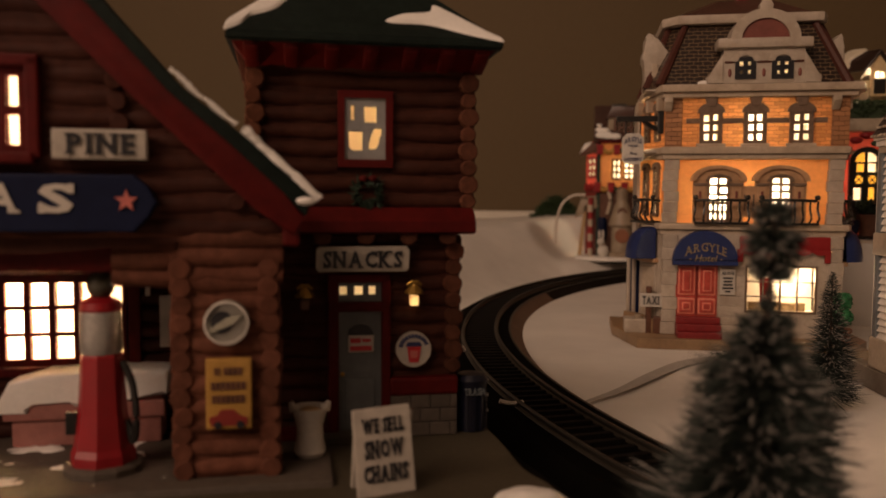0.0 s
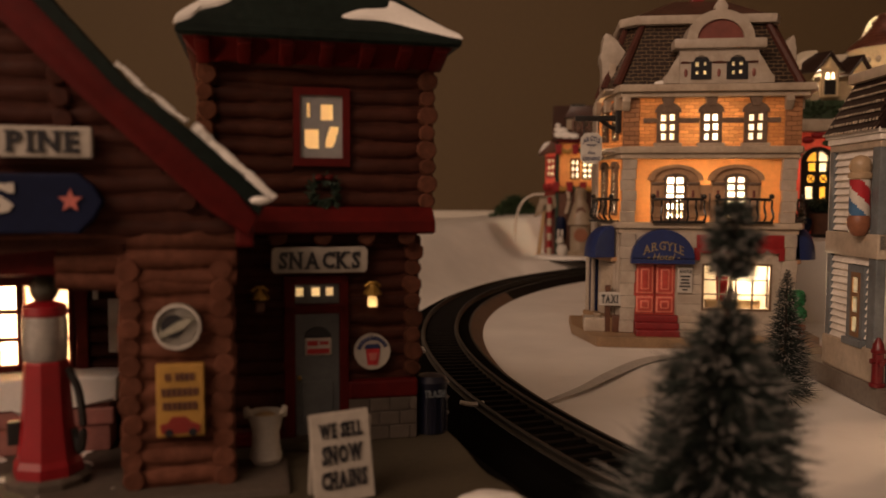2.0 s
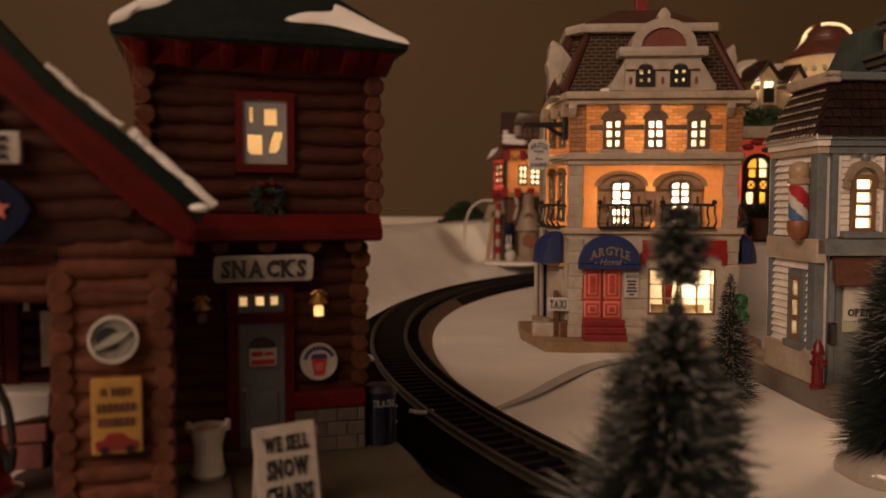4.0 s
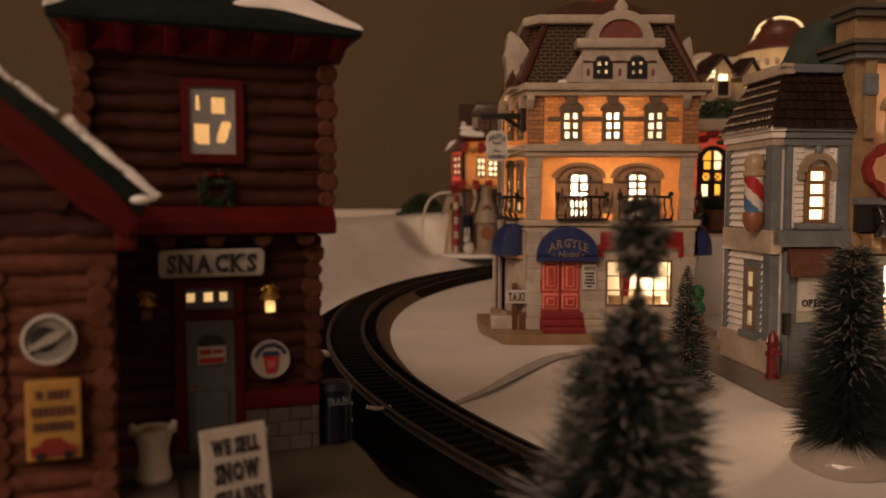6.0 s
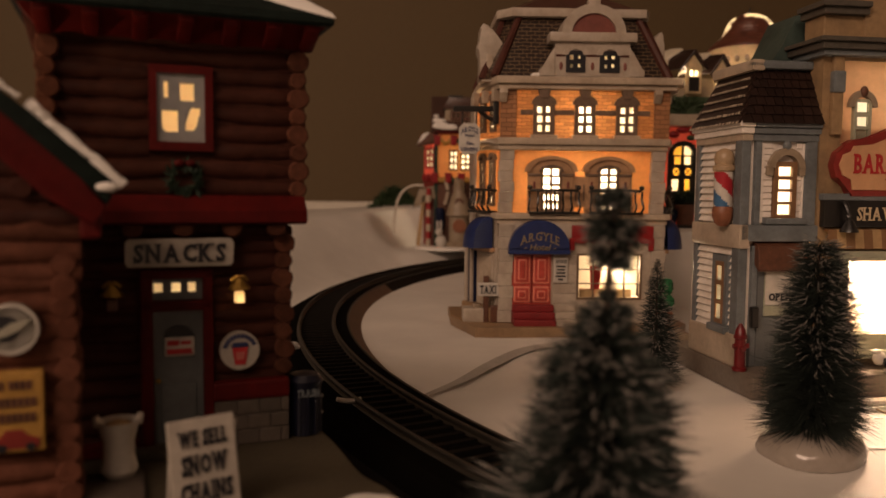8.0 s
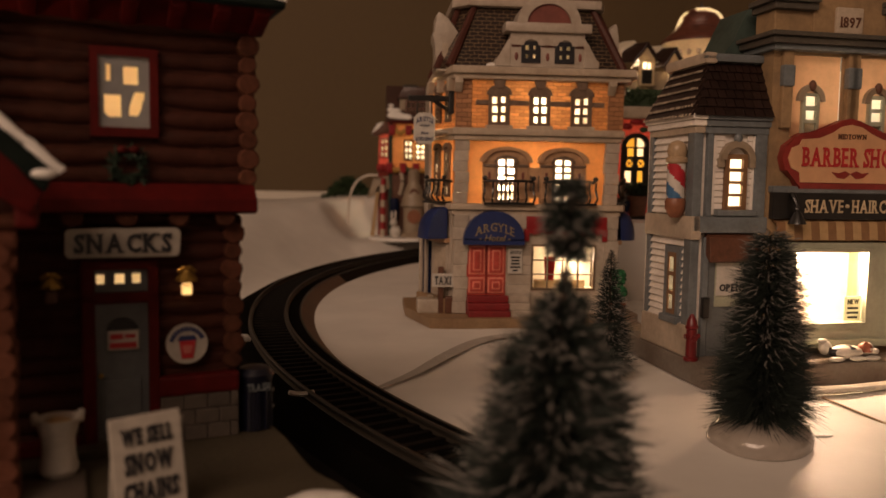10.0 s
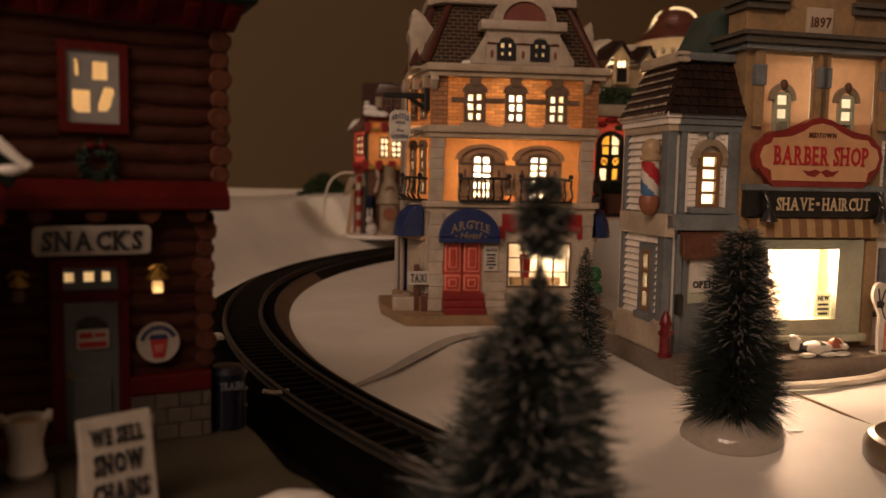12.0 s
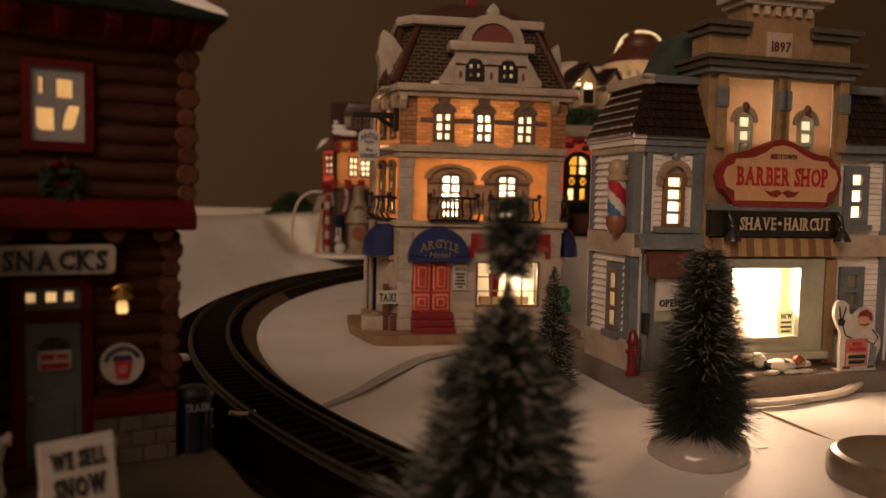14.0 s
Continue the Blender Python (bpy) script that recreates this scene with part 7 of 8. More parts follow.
for pts, stuff in (([(0.6, 20), (1.4, 22.2), (4.2, 23.2), (6.8, 21.6), (7.2, 18.8), (6.0, 18.6), (5.2, 20.4), (2, 20.6)], MAROON), ([(1.0, 17.0), (3.4, 15.8), (5.6, 16.8), (6.2, 19.0), (5.2, 20.4), (2.0, 20.4), (0.8, 18.8)], SIGN_PEACH),
                   ([(6.2, 2), (9.4, 2), (9.8, 8.6), (7, 10)], BLUE_TRIM), ([(-4.4, 1.6), (5.6, 1.8), (5.6, 12.2), (-4.4, 12)], STAR_PINK), ([(-3.8, 2.0), (5.2, 2.2), (5.2, 7.0), (-3.8, 6.8)], CREAM_TEXT), ([(-8.2, 17.4), (-5.8, 17.0), (-5.0, 19.0), (-6.6, 20.2), (-8.2, 19.6)], INK)):
    part("painted_shape", prism(bmesh.new(), pts, -1.0, -0.6), stuff, cut)
for i, (z, w) in enumerate(((9.6, 4.0), (7.6, 7.4), (4.8, 7.6), (2.8, 7.0))):
    part("bar_of_writing", boxed(0.7 - w / 2, 0.7 + w / 2, -1.3, -0.9, z, z + 1.2), INK_RED if i < 2 else INK, cut)
for line in ([(-6.2, 17.2), (-4.6, 13.4), (-2, 12.4)], [(-7.2, 20), (-8.0, 24.4)], [(-6.2, 20), (-5.0, 24.2)], [(7.4, 15.4), (10.2, 12.4), (8.4, 9.8), (4.6, 11.4)], [(1.6, 17.6), (3.6, 17.2), (5.6, 17.8)]):
    part("painted_line", tube(bmesh.new(), [(a, -0.9, b) for a, b in line], 0.28, 5), INK, cut)
for x in (-3.6, 7.6):
    part("painted_shoe", boxed(x - 1.6, x + 1.6, -1.0, -0.6, 0.9, 1.8), BROWN_WOOD, cut)
part("cutout_foot", boxed(-7, 9.6, -1.6, 3, 0, 0.8, bevel=0.3), SIGN_WHITE, cut)

cable = bmesh.new()
run = [(0.118, 0.2665), (0.1495, 0.2690), (0.167, 0.2725), (0.192, 0.2810), (0.212, 0.296), (0.226, 0.316), (0.25, 0.34), (0.30, 0.36)]
for o in (-1.1, 1.1):
    tube(cable, [p + Vector((0, o, 0)) for p in curve([Vector((x * 1000, y * 1000, 1.8 + max(0, (x - 0.19) * 140 if x < 0.24 else 6))) for x, y in run], 8)], 1.15, 8)
tagged(new("power_cable", mesh_of("power_cable", cable, CORD, True)), "white twin power cable along the sidewalk", "cable")
thin = tube(bmesh.new(), curve([Vector((p[0], p[1], 0.3)) for p in ((149.5, 266), (151, 250), (152.7, 228), (156, 205))], 6), 0.4, 6)
tagged(new("thin_wire", mesh_of("thin_wire", thin, TAN_CAP, True)), "thin brown line lying on the snow", "wire")

disc_base = thing("round_foot", (0.1495, 0.1950, 0), 0, "tan round glazed foot of an ornament", "ornament foot")
part("foot_body", lathe(bmesh.new(), [(19.5, 0), (20.4, 1.4), (20.4, 5.0), (19.4, 7.0), (18, 7.6), (16.5, 6.8), (2, 6.6)], seg=40), paint("tan_foot_glaze", (0.17, 0.12, 0.075), 0.35, 0.12, 400, 0.1, coat=0.2), disc_base, smooth=True)


def flake(x, y, z, r, seed):
    bm = bmesh.new()
    bmesh.ops.create_icosphere(bm, subdivisions=2, radius=1)
    rr = random.Random(seed)
    for v in bm.verts:
        v.co = Vector((v.co.x * r[0], v.co.y * r[1], max(-0.35, v.co.z) * r[2])) * rr.uniform(0.85, 1.1)
    ob = new("snow_lump", mesh_of("snow_lump", bm, SNOW_PAINT, True))
    ob.location = (x, y, z)
    return tagged(ob, "loose white lump of snow", "snow lump", "loose snow lumps")


flake(0.1255, 0.2385, 0.0004, (2.2, 1.5, 0.3), 1)
flake(0.1270, 0.2275, 0.0004, (2.6, 1.4, 0.25), 2)
flake(0.1440, 0.2560, 0.0004, (1.8, 1.0, 0.25), 3)
flake(-0.0375, 0.2640, 0.0205, (2.6, 1.6, 1.8), 4)
flake(-0.0395, 0.2650, 0.0192, (2.0, 1.4, 1.2), 14)
clip = tagged(new("plastic_clip", mesh_of("plastic_clip", tube(bmesh.new(), curve([(-3.6, 0, 0.8), (-2.4, 0.3, 0.4), (0, 0, 0.2), (2.4, 0.3, 0.5), (3.6, 0, 0.9)], 5), 0.75, 6), CORD, True)), "small white bent plastic clip on the roadbed", "clip")
clip.location = (-0.0189, 0.2530, 0.0062)
mound = bmesh.new()
bmesh.ops.create_icosphere(mound, subdivisions=4, radius=1)
for v in mound.verts:
    v.co = Vector((v.co.x * 7.5, v.co.y * 6, max(-0.2, v.co.z) * 3.0)) * (1 + 0.12 * noise.noise(v.co * 2.2))
md = new("snow_lump", mesh_of("snow_lump", mound, SNOW_PAINT, True))
md.location = (-0.0079, 0.1670, 0.0082)
md.matrix_world = EYE_SCALE @ md.matrix_basis
tagged(md, "white snow heap on the paving edge", "snow lump", "loose snow lumps")
# the shadow band across the snow, laid on as a flat strip of grey
crease = bmesh.new()
line = curve([Vector((x * 1000, y * 1000, 0)) for x, y in ((0.0035, 0.279), (0.0174, 0.3005), (0.0302, 0.326), (0.045, 0.352), (0.058, 0.3655), (0.075, 0.374))], 6)
lo_, hi_ = [], []
for i, p in enumerate(line):
    u = i / (len(line) - 1)
    d = (line[min(i + 1, len(line) - 1)] - line[max(i - 1, 0)]).normalized()
    n = Vector((-d.y, d.x, 0)) * (0.8 + 2.8 * math.sin(math.pi * min(1, u * 0.75)))
    lo_.append(crease.verts.new(p + n + Vector((0, 0, 1.3))))
    hi_.append(crease.verts.new(p - n + Vector((0, 0, 1.3))))
for i in range(len(line) - 1):
    crease.faces.new((lo_[i], lo_[i + 1], hi_[i + 1], hi_[i]))
tagged(new("sheet_crease", mesh_of("sheet_crease", crease, SHADE_GREY)), "grey strip painted as a shadow band on the snow", "crease", kind="structure")

# ---- the gift shop on the bank ----
gift = thing("gift_house", (0.008, 0.79, 0.0125), 0, "small lit orange house hung with red and green garlands", "house")
part("base", lathe(bmesh.new(), [(34, 0), (35.5, 1.2), (34, 3.2), (28, 4), (2, 4)], (26, 6, 0), 36), SNOW_PAINT, gift, "white disc base", True)
G_HOLES = [(24.4, 33.4, 77, 97), (35.2, 46, 77, 94)]
part("wall", pierced(bmesh.new(), 12, 72, 70, 116, G_HOLES, 0, 0), ORANGE_WALL, gift, "glowing orange porcelain wall")
part("wall", boxed(12, 72, -0.6, 0.6, 3, 70), BROWN_WOOD, gift, "dark brown ground storey")
for h in G_HOLES:
    lit_window(gift, *h, 2, 3, 0.4, BROWN_WOOD, PANE, rim=1.6, bar=1.7, deep=2, shake=0.1)
part("wall", boxed(12, 72, 39, 40, 3, 116), BALCONY_TAN, gift)
part("wall", boxed(71, 72, 0, 40, 3, 116), BALCONY_TAN, gift)
left = side(12, 0, 118) @ Matrix.Diagonal((1, -1, 1, 1))
part("wall", pierced(bmesh.new(), 0, 24, 70, 114, [(4, 18, 80, 98)], 0, 0), PINK_WALL, gift, "glowing red porcelain bay", m=left)
part("wall", boxed(0, 24, -0.4, 0.8, 3, 70), MAROON, gift, m=left)
lit_window(gift, 3, 19, 79, 99, 2, 3, 0.4, BERRY, PANE, m=left, rim=1.8, bar=2.4, deep=2, shake=0.1)
part("corner_post", boxed(10, 13.6, -1.6, 1.4, 3, 114, bevel=0.6), WREATH, gift)
# steep roof with its glowing gable end
part("roof", prism(bmesh.new(), [(-4.5, 115.5), (19, 150), (44, 115), (42, 112.6), (19, 145), (-2.6, 112.8)], 7.4, 76, "yz", bevel=0.8), ROOF_BROWN, gift, "dark brown snowy roof", True)
part("gable_wall", prism(bmesh.new(), [(0, 113), (38, 113), (19, 143)], 10.2, 11.4, "yz"), ORANGE_WALL, gift, "glowing orange gable end")
part("gable_window", boxed(9.0, 10.4, 7, 13, 117, 128, bevel=0.5), BERRY, gift)
part("eave_board", prism(bmesh.new(), [(10, 112), (12, 116), (72, 116), (74, 112)], -4, 0, bevel=0.8), BARN_RED, gift)
snow = bmesh.new()
for k, (x, yy, zz, r) in enumerate(((14, -2.0, 119.4, 6), (20, -2.4, 118.6, 6.4), (27, -2.6, 118.0, 5.4), (12.5, 1.5, 125, 4.4), (17, 0.8, 124, 4.6), (12, 3.6, 129.5, 2.8))):
    ball(snow, (x, yy, zz), (r, 2.2, r * 0.62), 12, 8)
part("snow_patch", snow, SNOW_PAINT, gift, "snow on the roof", True)
part("dormer", pierced(bmesh.new(), 20, 56, 116, 139, [(26, 35, 119.5, 134), (36.6, 46.6, 119.5, 134)], 2, 2), KERB, gift, "tan dormer")
for x in (25.6, 36.2):
    lit_window(gift, x, x + 10.4, 119, 134.4, 2, 2, 1.8, BROWN_WOOD, PANE, rim=1.8, bar=1.8, deep=2)
part("dormer_roof", prism(bmesh.new(), [(18, 136), (24, 147), (52, 147), (58, 136)], -1, 14, bevel=1), ROOF_BROWN, gift, smooth=True)
part("chimney", boxed(24, 38, 14, 24, 140, 151, bevel=0.8), IRON, gift)
for z0, x0, x1, n in ((106, 13, 60, 3), (70, 11, 62, 4)):
    for i in range(n):
        a, b = x0 + (x1 - x0) * i / n, x0 + (x1 - x0) * (i + 1) / n
        part("garland", tube(bmesh.new(), curve([(a, -2, z0 + 2), ((a + b) / 2, -4, z0 - 3), (b, -2, z0 + 2)], 5), 2.1, 7), GARLAND if i % 2 else YELLOW, gift, "swagged garland", True)
        part("bow", prism(bmesh.new(), [(a - 2.6, z0 - 5), (a + 2.6, z0 - 5), (a + 3.4, z0 + 4.6), (a - 3.4, z0 + 4.6)], -5.6, -1, bevel=1), BERRY, gift, "red bow")
for k in range(3):
    part("bow", ball(bmesh.new(), (4 + k * 8, -2, 70), (3.2, 2, 4), 10, 7), BERRY, gift, smooth=True, m=left)
part("bay_roof", prism(bmesh.new(), [(-6, 101), (-1, 111), (9, 114), (13, 103)], 0, 26, bevel=1.4), BROWN_WOOD, gift, "brown bay roof", True)
part("snow_patch", prism(bmesh.new(), [(-6.4, 102.4), (-1.4, 111.8), (5, 113.8), (3, 110), (-1, 106)], -0.6, 20, bevel=0.8), SNOW_PAINT, gift, "snow on the bay roof", True)
part("porch_roof", prism(bmesh.new(), [(-10, 40), (-4, 60), (10, 62), (12, 50)], -2, 24, bevel=1.4), KERB, gift, smooth=True)
for i in range(8):
    part("pole_band", cyl(bmesh.new(), (5, -3, 4 + i * 7), (5, -3, 11 + i * 7), 2.4, 2.4, 10), BERRY if i % 2 else LEDGE, gift)
part("post", prism(bmesh.new(), [(-7, 4), (-3, 4), (2, 52), (-1, 54)], -2, 1, bevel=0.6), BROWN_TAN, gift)
part("bell_booth", lathe(bmesh.new(), [(12, 3), (12, 7), (9.6, 9), (9.4, 32), (12.4, 34), (11.4, 38), (7.4, 52), (5.2, 56), (5.6, 60), (5.2, 67), (3, 69)], (34, -10, 0), 16), KERB, gift, "tan bell-shaped booth", True)
part("booth_window", cyl(bmesh.new(), (34, -20.6, 24), (34, -16, 24), 6.4, 6.4, 18), TERRACOTTA, gift)
part("booth_window", cyl(bmesh.new(), (34, -18.6, 46), (34, -14, 46), 4.4, 4.4, 16), BROWN_WOOD, gift)
rab = bmesh.new()
ball(rab, (17, -12, 9), (5.6, 4, 6.4))
ball(rab, (15, -14, 18), (3.6, 3, 3.8))
for x in (13.4, 16.8):
    ball(rab, (x, -14, 25), (1.2, 1, 4.4))
part("rabbit_ornament", rab, SIGN_WHITE, gift, "white moulded rabbit", True)
part("barrel", lathe(bmesh.new(), [(4, 20), (4.6, 24), (4.6, 36), (3.6, 41)], (16, -4, 0), 12), NAVY, gift)
for x, z0, z1 in ((21, 44, 68), (46, 30, 68), (50, 8, 40)):
    part("painted_strip", tube(bmesh.new(), curve([(x, -3, z0), (x + 2.6, -4, (z0 + z1) / 2), (x + 0.6, -3, z1)], 5), 2.0, 8), LEDGE, gift, smooth=True)
bulb(gift, 36, 16, 88, 0.055, (1.0, 0.8, 0.52))
bulb(gift, 37, 18, 127, 0.05, (1.0, 0.8, 0.52))
part("floor_slab", boxed(14, 70, 2, 39, 114, 115), BALCONY_TAN, gift)
arc = thing("arched_wire_lamp", (-0.0200, 0.782, 0.028), 0, "white wire arch standing on the snow bank", "wire arch")
part("arch_wire", tube(bmesh.new(), curve([(0, 0, 0), (1, 0, 22), (6, 0, 38), (16, 0, 46), (28, 0, 47)], 6), 1.2, 8), CORD, arc, smooth=True)

# ---- the red shop on the terrace, with its roof tower ----
red = thing("corner_shop", (0.18, 0.53, 0.047), 0, "red-fronted lit shop with green garland roof and dormers", "house")
part("base", boxed(-36, 90, -8, 90, 0, 2.4, bevel=0.6), IRON, red, "dark moulded base", True)
part("wall", pierced(bmesh.new(), -34, 40, 2, 68, [(-16, 1, 13, 54), (-27, -22, 18, 52)], 0, 0), PINK_WALL, red, "red porcelain shop front")
part("wall", boxed(-35, -34, 0, 80, 2, 84), BALCONY_TAN, red)
part("wall", boxed(39, 40, 0, 80, 2, 84), BALCONY_TAN, red)
dr = part("shop_door", pierced(bmesh.new(), -17.2, 2.2, 11, 47, [(-14.4, -10.0, 24, 31.4), (-6.0, -2.4, 24, 31.4), (-13.6, -9.2, 34, 38.6), (-6.0, -1.6, 34, 38.6), (-13, -8.6, 41, 46), (-6.6, -2.0, 41, 46)], -2.4, -0.4), IRON, red, "black arched door with coloured panes")
part("door_head", arch(bmesh.new(), -7.5, 46.9, 6.6, 9.7, -2.8, -0.3, sq=0.95), IRON, red)
part("door_head", boxed(-8.1, -6.9, -2.4, -0.4, 46, 54), IRON, red)
for x0, x1, z0, z1, stuff in ((-14.8, -9.6, 23.6, 31.8, PANE), (-6.4, -2.0, 23.6, 31.8, PANE_YELLOW), (-14, -8.8, 33.6, 39, PANE_YELLOW), (-6.4, -1.2, 33.6, 39, PANE_YELLOW), (-13.6, -8.2, 40.6, 52.6, PANE_YELLOW), (-6.9, -1.6, 40.6, 52.6, PANE)):
    bm = bmesh.new()
    bm.faces.new([bm.verts.new(v) for v in ((x0, -0.8, z0), (x1, -0.8, z0), (x1, -0.8, z1), (x0, -0.8, z1))])
    part("pane", bm, stuff, dr)
for x in (-11.4, -3.8):
    for sgn in (-1, 1):
        part("lattice", boxed(-3.4, 3.4, -1.8, -1.4, -0.35, 0.35), IRON, dr, m=mm(x, 0, 36.3, 0, sgn * 46, 0))
bm = bmesh.new()
bm.faces.new([bm.verts.new(v) for v in ((-27, -0.2, 18), (-22, -0.2, 18), (-22, -0.2, 52), (-27, -0.2, 52))])
part("pane", bm, PANE_YELLOW, red)
part("eave", boxed(-24, 44, -6, 84, 65, 73, bevel=2.2), LEDGE, red, "cream eave", True)
gar = bmesh.new()
rg = random.Random(14)
for k in range(320):
    p = Vector((rg.uniform(-22, 30), rg.uniform(-7, 6), 74 + rg.uniform(0, 9)))
    d = Vector((rg.uniform(-1, 1), rg.uniform(-1, 0.3), rg.uniform(-0.4, 1))).normalized()
    cyl(gar, p, p + 4 * d, 1.0, 0.1, 4)
prism(gar, [(-22, 73), (34, 73), (30, 84), (-17, 84)], -4, 60)
part("garland", gar, GARLAND, red, "dark green garland along the eave")
for x, zz, r in ((-14, 60, 3.6), (-8, 63, 4.4), (0, 62, 4.4), (8, 60, 3.6)):
    part("bow", ball(bmesh.new(), (x, -3, zz), (r, 2.4, 2.2)), BERRY, red, "red bow", True)
part("holly", ball(ball(bmesh.new(), (-3, -3.6, 58), (3, 1.2, 1.8)), (-19, -3, 52), (1.6, 1.2, 4)), GARLAND, red, smooth=True)
ln = part("lantern", boxed(-24, -20, -5, -1, 46, 55, bevel=0.6), IRON, red, "black hanging lantern")
part("lantern_top", lathe(bmesh.new(), [(3.2, 55), (1, 58), (0.6, 62)], (-22, -3, 0), 8), IRON, ln)
for n, (x0, x1, z0) in enumerate(((-24, -14, 4), (-14, 4, 14))):
    shrub = bmesh.new()
    for k in range(90):
        p = Vector((rg.uniform(x0, x1), rg.uniform(-7, -3), z0 + rg.uniform(2, 9)))
        d = Vector((rg.uniform(-1, 1), rg.uniform(-1, 0.3), rg.uniform(-0.3, 1))).normalized()
        cyl(shrub, p, p + 3.0 * d, 0.9, 0.1, 4)
    part("shrub", shrub, WREATH, red, "dark clipped shrub")
part("shrub_tub", lathe(bmesh.new(), [(5, 2.4), (6.4, 12), (6.8, 15)], (-6, -5, 0), 14), BROWN_WOOD, red, smooth=True)
part("shrub_tub", lathe(bmesh.new(), [(4.6, 2.4), (6.0, 9), (5.6, 12)], (-17, -5, 0), 14), NAVY, red, smooth=True)
part("attic", prism(bmesh.new(), [(-20, 84), (34, 84), (30, 97), (-18, 97)], 6, 60), KERB, red)


def slope(name, pts, stuff, parent, thick=1.6, label=""):
    """A slab of roof through four corners."""
    bm = bmesh.new()
    v = [Vector(p) for p in pts]
    n = (v[1] - v[0]).cross(v[3] - v[0]).normalized() * thick
    a, b = [bm.verts.new(p) for p in v], [bm.verts.new(p - n) for p in v]
    for i in range(4):
        bm.faces.new((a[i], a[(i + 1) % 4], b[(i + 1) % 4], b[i]))
    bm.faces.new(a)
    bm.faces.new(b[::-1])
    bmesh.ops.bevel(bm, geom=bm.edges[:], offset=0.4, segments=1, affect="EDGES")
    return part(name, bm, stuff, parent, label)


for x, z, w in ((-1.2, 112.0, 8.0), (17.4, 109.4, 6.6)):
    dm = part("dormer", pierced(bmesh.new(), x - w * 0.62, x + w * 0.62, z - 25, z - 9, [(x - 2.6, x - 0.4, z - 14.4, z - 10.6), (x + 0.4, x + 2.6, z - 14.4, z - 10.6)], 0, 2), LIT_CREAM, red, "cream dormer with small lit panes")
    part("dormer_gable", prism(bmesh.new(), [(x - w * 0.8, z - 9), (x + w * 0.8, z - 9), (x, z)], -0.4, 2), LIT_CREAM, dm)
    bm = bmesh.new()
    bm.faces.new([bm.verts.new(v) for v in ((x - 3.4, 0.8, z - 15), (x + 3.4, 0.8, z - 15), (x + 3.4, 0.8, z - 10), (x - 3.4, 0.8, z - 10))])
    part("pane", bm, PANE, dm)
    part("dormer_door", boxed(x - 3.4, x + 3.4, -0.8, 0.2, z - 24, z - 15, bevel=0.4), IRON, dm)
    slope("dormer_roof", [(x, -2.4, z + 2.6), (x - 11, 22, z + 4.4), (x - 11 - w * 1.5, 22, z - 9), (x - w * 1.25, -2.4, z - 10)], SHINGLE_DARK, dm)
    slope("dormer_roof", [(x, -2.4, z + 2.6), (x + w * 1.1, -2.4, z - 10), (x + w * 0.4, 22, z - 9), (x - 11, 22, z + 4.4)], SHINGLE_DARK, dm)
    front, back = (Vector((x, -2.4, z + 2.6)), Vector((x - w * 1.25, -2.4, z - 10))), (Vector((x - 11, 22, z + 4.4)), Vector((x - 11 - w * 1.5, 22, z - 9)))
    drift = bmesh.new()
    rows = []
    for i in range(9):
        v = i / 8
        inner = 0.52 + 0.10 * math.sin(7 * v + x) + 0.10 * v
        p, q = front[0].lerp(front[1], v), back[0].lerp(back[1], v)
        rows.append([drift.verts.new(p.lerp(q, u) + Vector((-0.5, -0.6, 1.0)) * h) for u, h in ((inner, 0.1), (inner + 0.06, 1.3), (0.85, 1.6), (1.04, 1.0), (1.06, -0.4))])
    for a, b in zip(rows, rows[1:]):
        for k in range(4):
            drift.faces.new((a[k], a[k + 1], b[k + 1], b[k]))
    part("snow_patch", drift, LIT_SNOW, dm, "snow on the far half of the dormer roof", True)
# domed roof tower
cx, cy = 50.4, 40
part("dome_drum", lathe(bmesh.new(), [(15, 84), (15, 108), (19, 110)], (cx, cy, 0), 24), PINK_WALL, red, "red drum under the dome", True)
part("dome_frieze", lathe(bmesh.new(), [(19.6, 106.4), (20.6, 109), (21.6, 112), (22.8, 116), (25.4, 119), (26.2, 121), (25, 122.4)], (cx, cy, 0), 36), LIT_CREAM, red, "cream dome cornice", True)
for i in range(22):
    a = 6.28318 * i / 22
    part("dentil", ball(bmesh.new(), (cx + 22.4 * math.cos(a), cy + 22.4 * math.sin(a), 113.4), (1.7, 1.7, 2.2), 8, 6), LEDGE, red, smooth=True)
dome_line = curve([Vector((r, z, 0)) for r, z in ((27, 121.2), (26.8, 122.6), (24.6, 125), (21.2, 128), (18.2, 131), (16.6, 134.4), (15.4, 138), (13.2, 141.6), (9.2, 144.4), (5, 145.8), (1, 146.2))], 5)
dome = part("dome", lathe(bmesh.new(), [(v.x + 0.16 * math.sin(v.y * 2.6), v.y) for v in dome_line], (cx, cy, 0), 110), DOME_BROWN, red, "red-brown ribbed dome with snow", True)
dome.data.materials.append(LIT_SNOW)
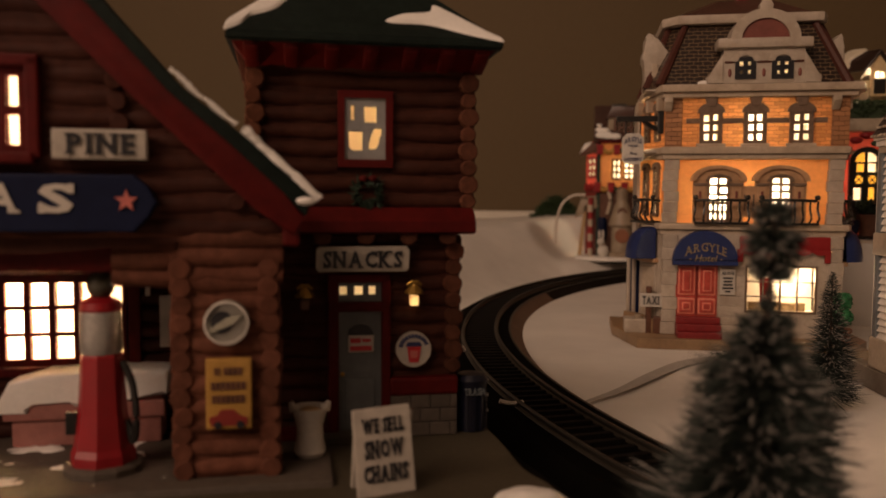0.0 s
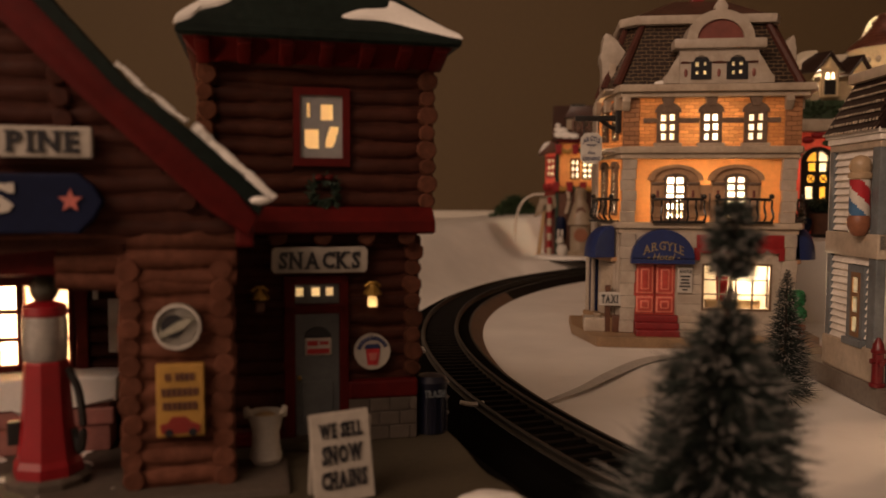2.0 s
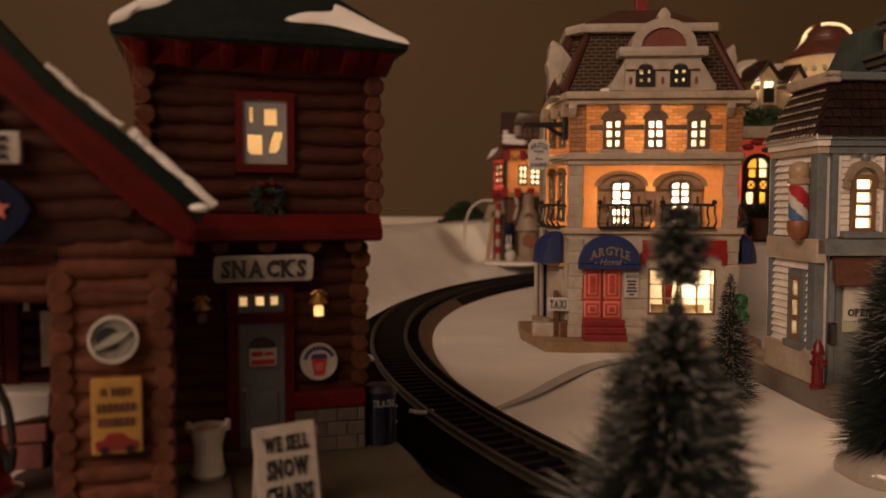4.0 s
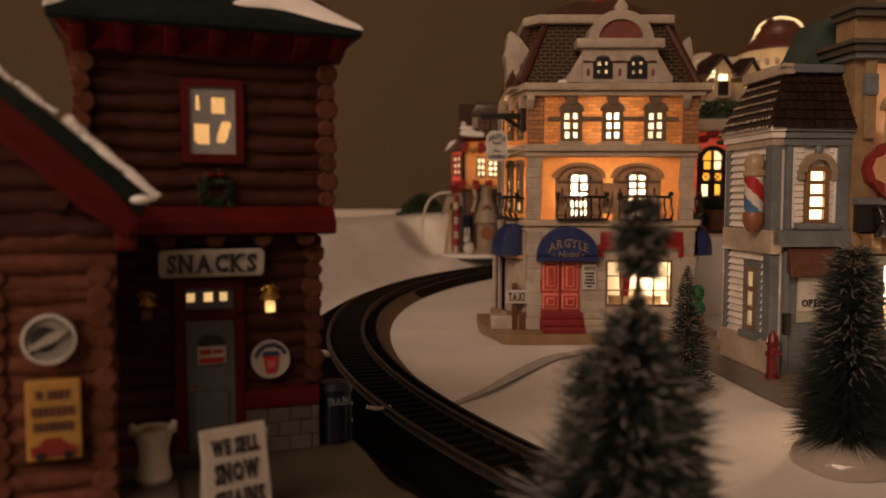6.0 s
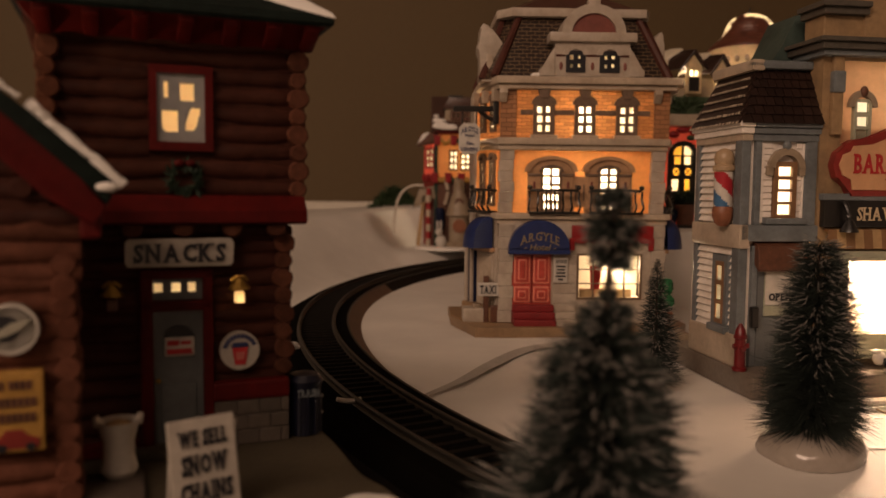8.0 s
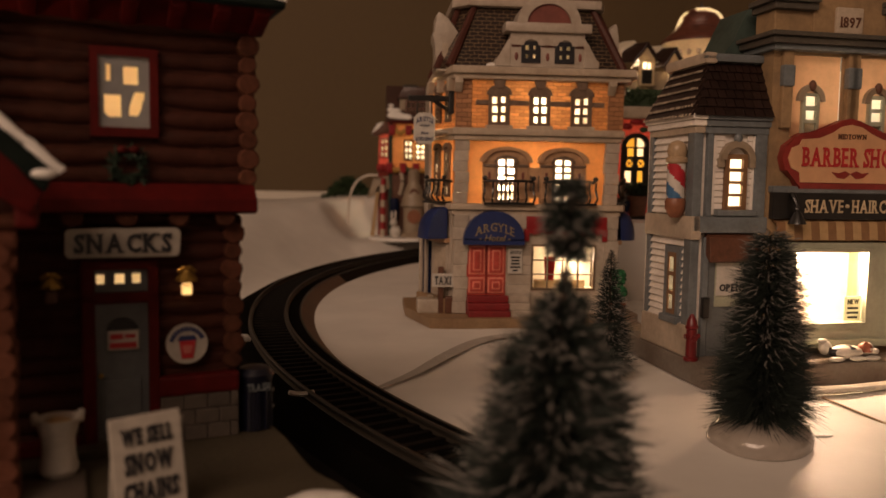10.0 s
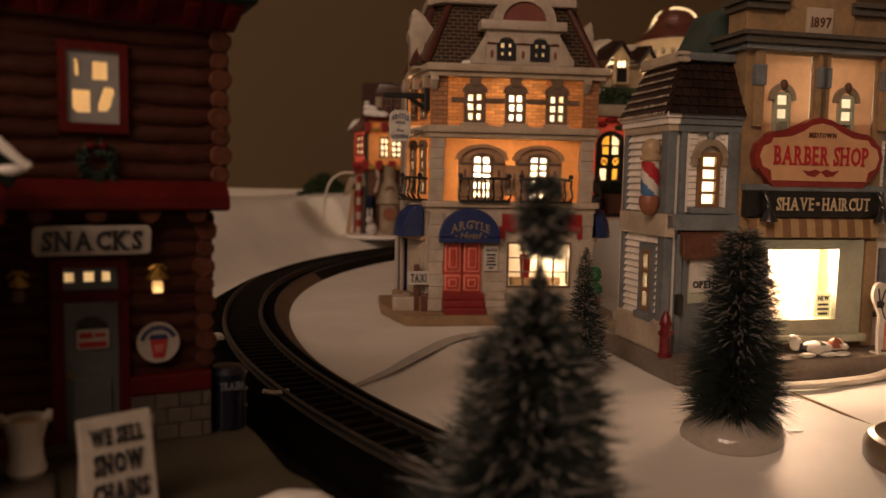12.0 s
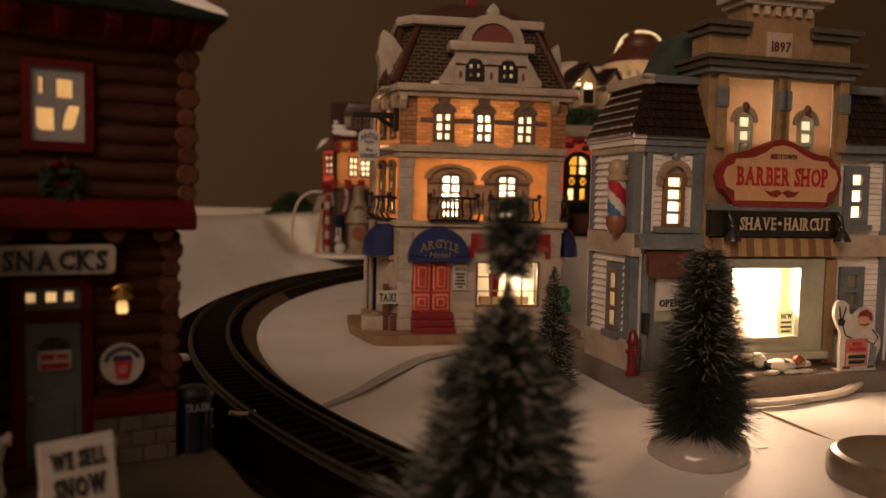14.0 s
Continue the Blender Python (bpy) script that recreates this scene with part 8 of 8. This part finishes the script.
for f in dome.data.polygons:
    c = f.center * 1000
    across = (0.92 * (c.x - cx) - 0.39 * (c.y - cy)) / 15.8 + 0.10 * noise.noise(Vector((c.x * 0.25, c.y * 0.25, c.z * 0.5))) + 0.05 * noise.noise(c * 0.9)
    low_edge = 142.4 - 2.4 * max(0.0, across) - 11.0 * max(0.0, across - 0.45) ** 1.3
    if (across < -0.42 - 0.04 * (146 - c.z) and c.z > 128.6) or (across > -0.22 and c.z > low_edge):
        f.material_index = 1
part("dome_finial", lathe(bmesh.new(), [(1.6, 145), (1.8, 147), (0.7, 148.4), (0.3, 151)], (cx, cy, 0), 10), IRON, red)
bulb(red, -6, 22, 36, 0.06, (1.0, 0.74, 0.44))
bulb(red, -4, 9, 102, 0.03, (1.0, 0.78, 0.5))
bulb(red, 13, 9, 99, 0.022, (1.0, 0.78, 0.5))
bulb(red, cx, cy, 133, 0.032, (1.0, 0.78, 0.5))
bulb(red, cx, cy, 116, 0.04, (1.0, 0.78, 0.5))

# garland bush at the foot of the wall
bush = bmesh.new()
rb = random.Random(31)
for k in range(700):
    a, u = rb.uniform(0, 6.28), rb.random()
    p = Vector((34 * math.cos(a) * math.sqrt(u) * (1 - 0.1 * rb.random()), 22 * math.sin(a) * math.sqrt(u), 30 * (1 - u) * rb.uniform(0.75, 1.05)))
    d = Vector((rb.uniform(-1, 1), rb.uniform(-1, 1), rb.uniform(-0.2, 1))).normalized()
    cyl(bush, p, p + 7 * d, 1.3, 0.15, 4)
bt = thing("garland_bush", (-0.0265, 1.02, 0.043), 0, "dark green artificial bush on the snow bank", "bush")
part("crown", bush, GARLAND, bt)
part("stem", cyl(bmesh.new(), (0, 0, -6), (0, 0, 14), 3, 2, 8), TWIG, bt)
# unseen box added on the wall behind the viewer to carry the area light
rl = thing("wall_lamp", (-0.55, -1.4, 0.95), 0, "unseen white box added to hold the area light", "lamp")
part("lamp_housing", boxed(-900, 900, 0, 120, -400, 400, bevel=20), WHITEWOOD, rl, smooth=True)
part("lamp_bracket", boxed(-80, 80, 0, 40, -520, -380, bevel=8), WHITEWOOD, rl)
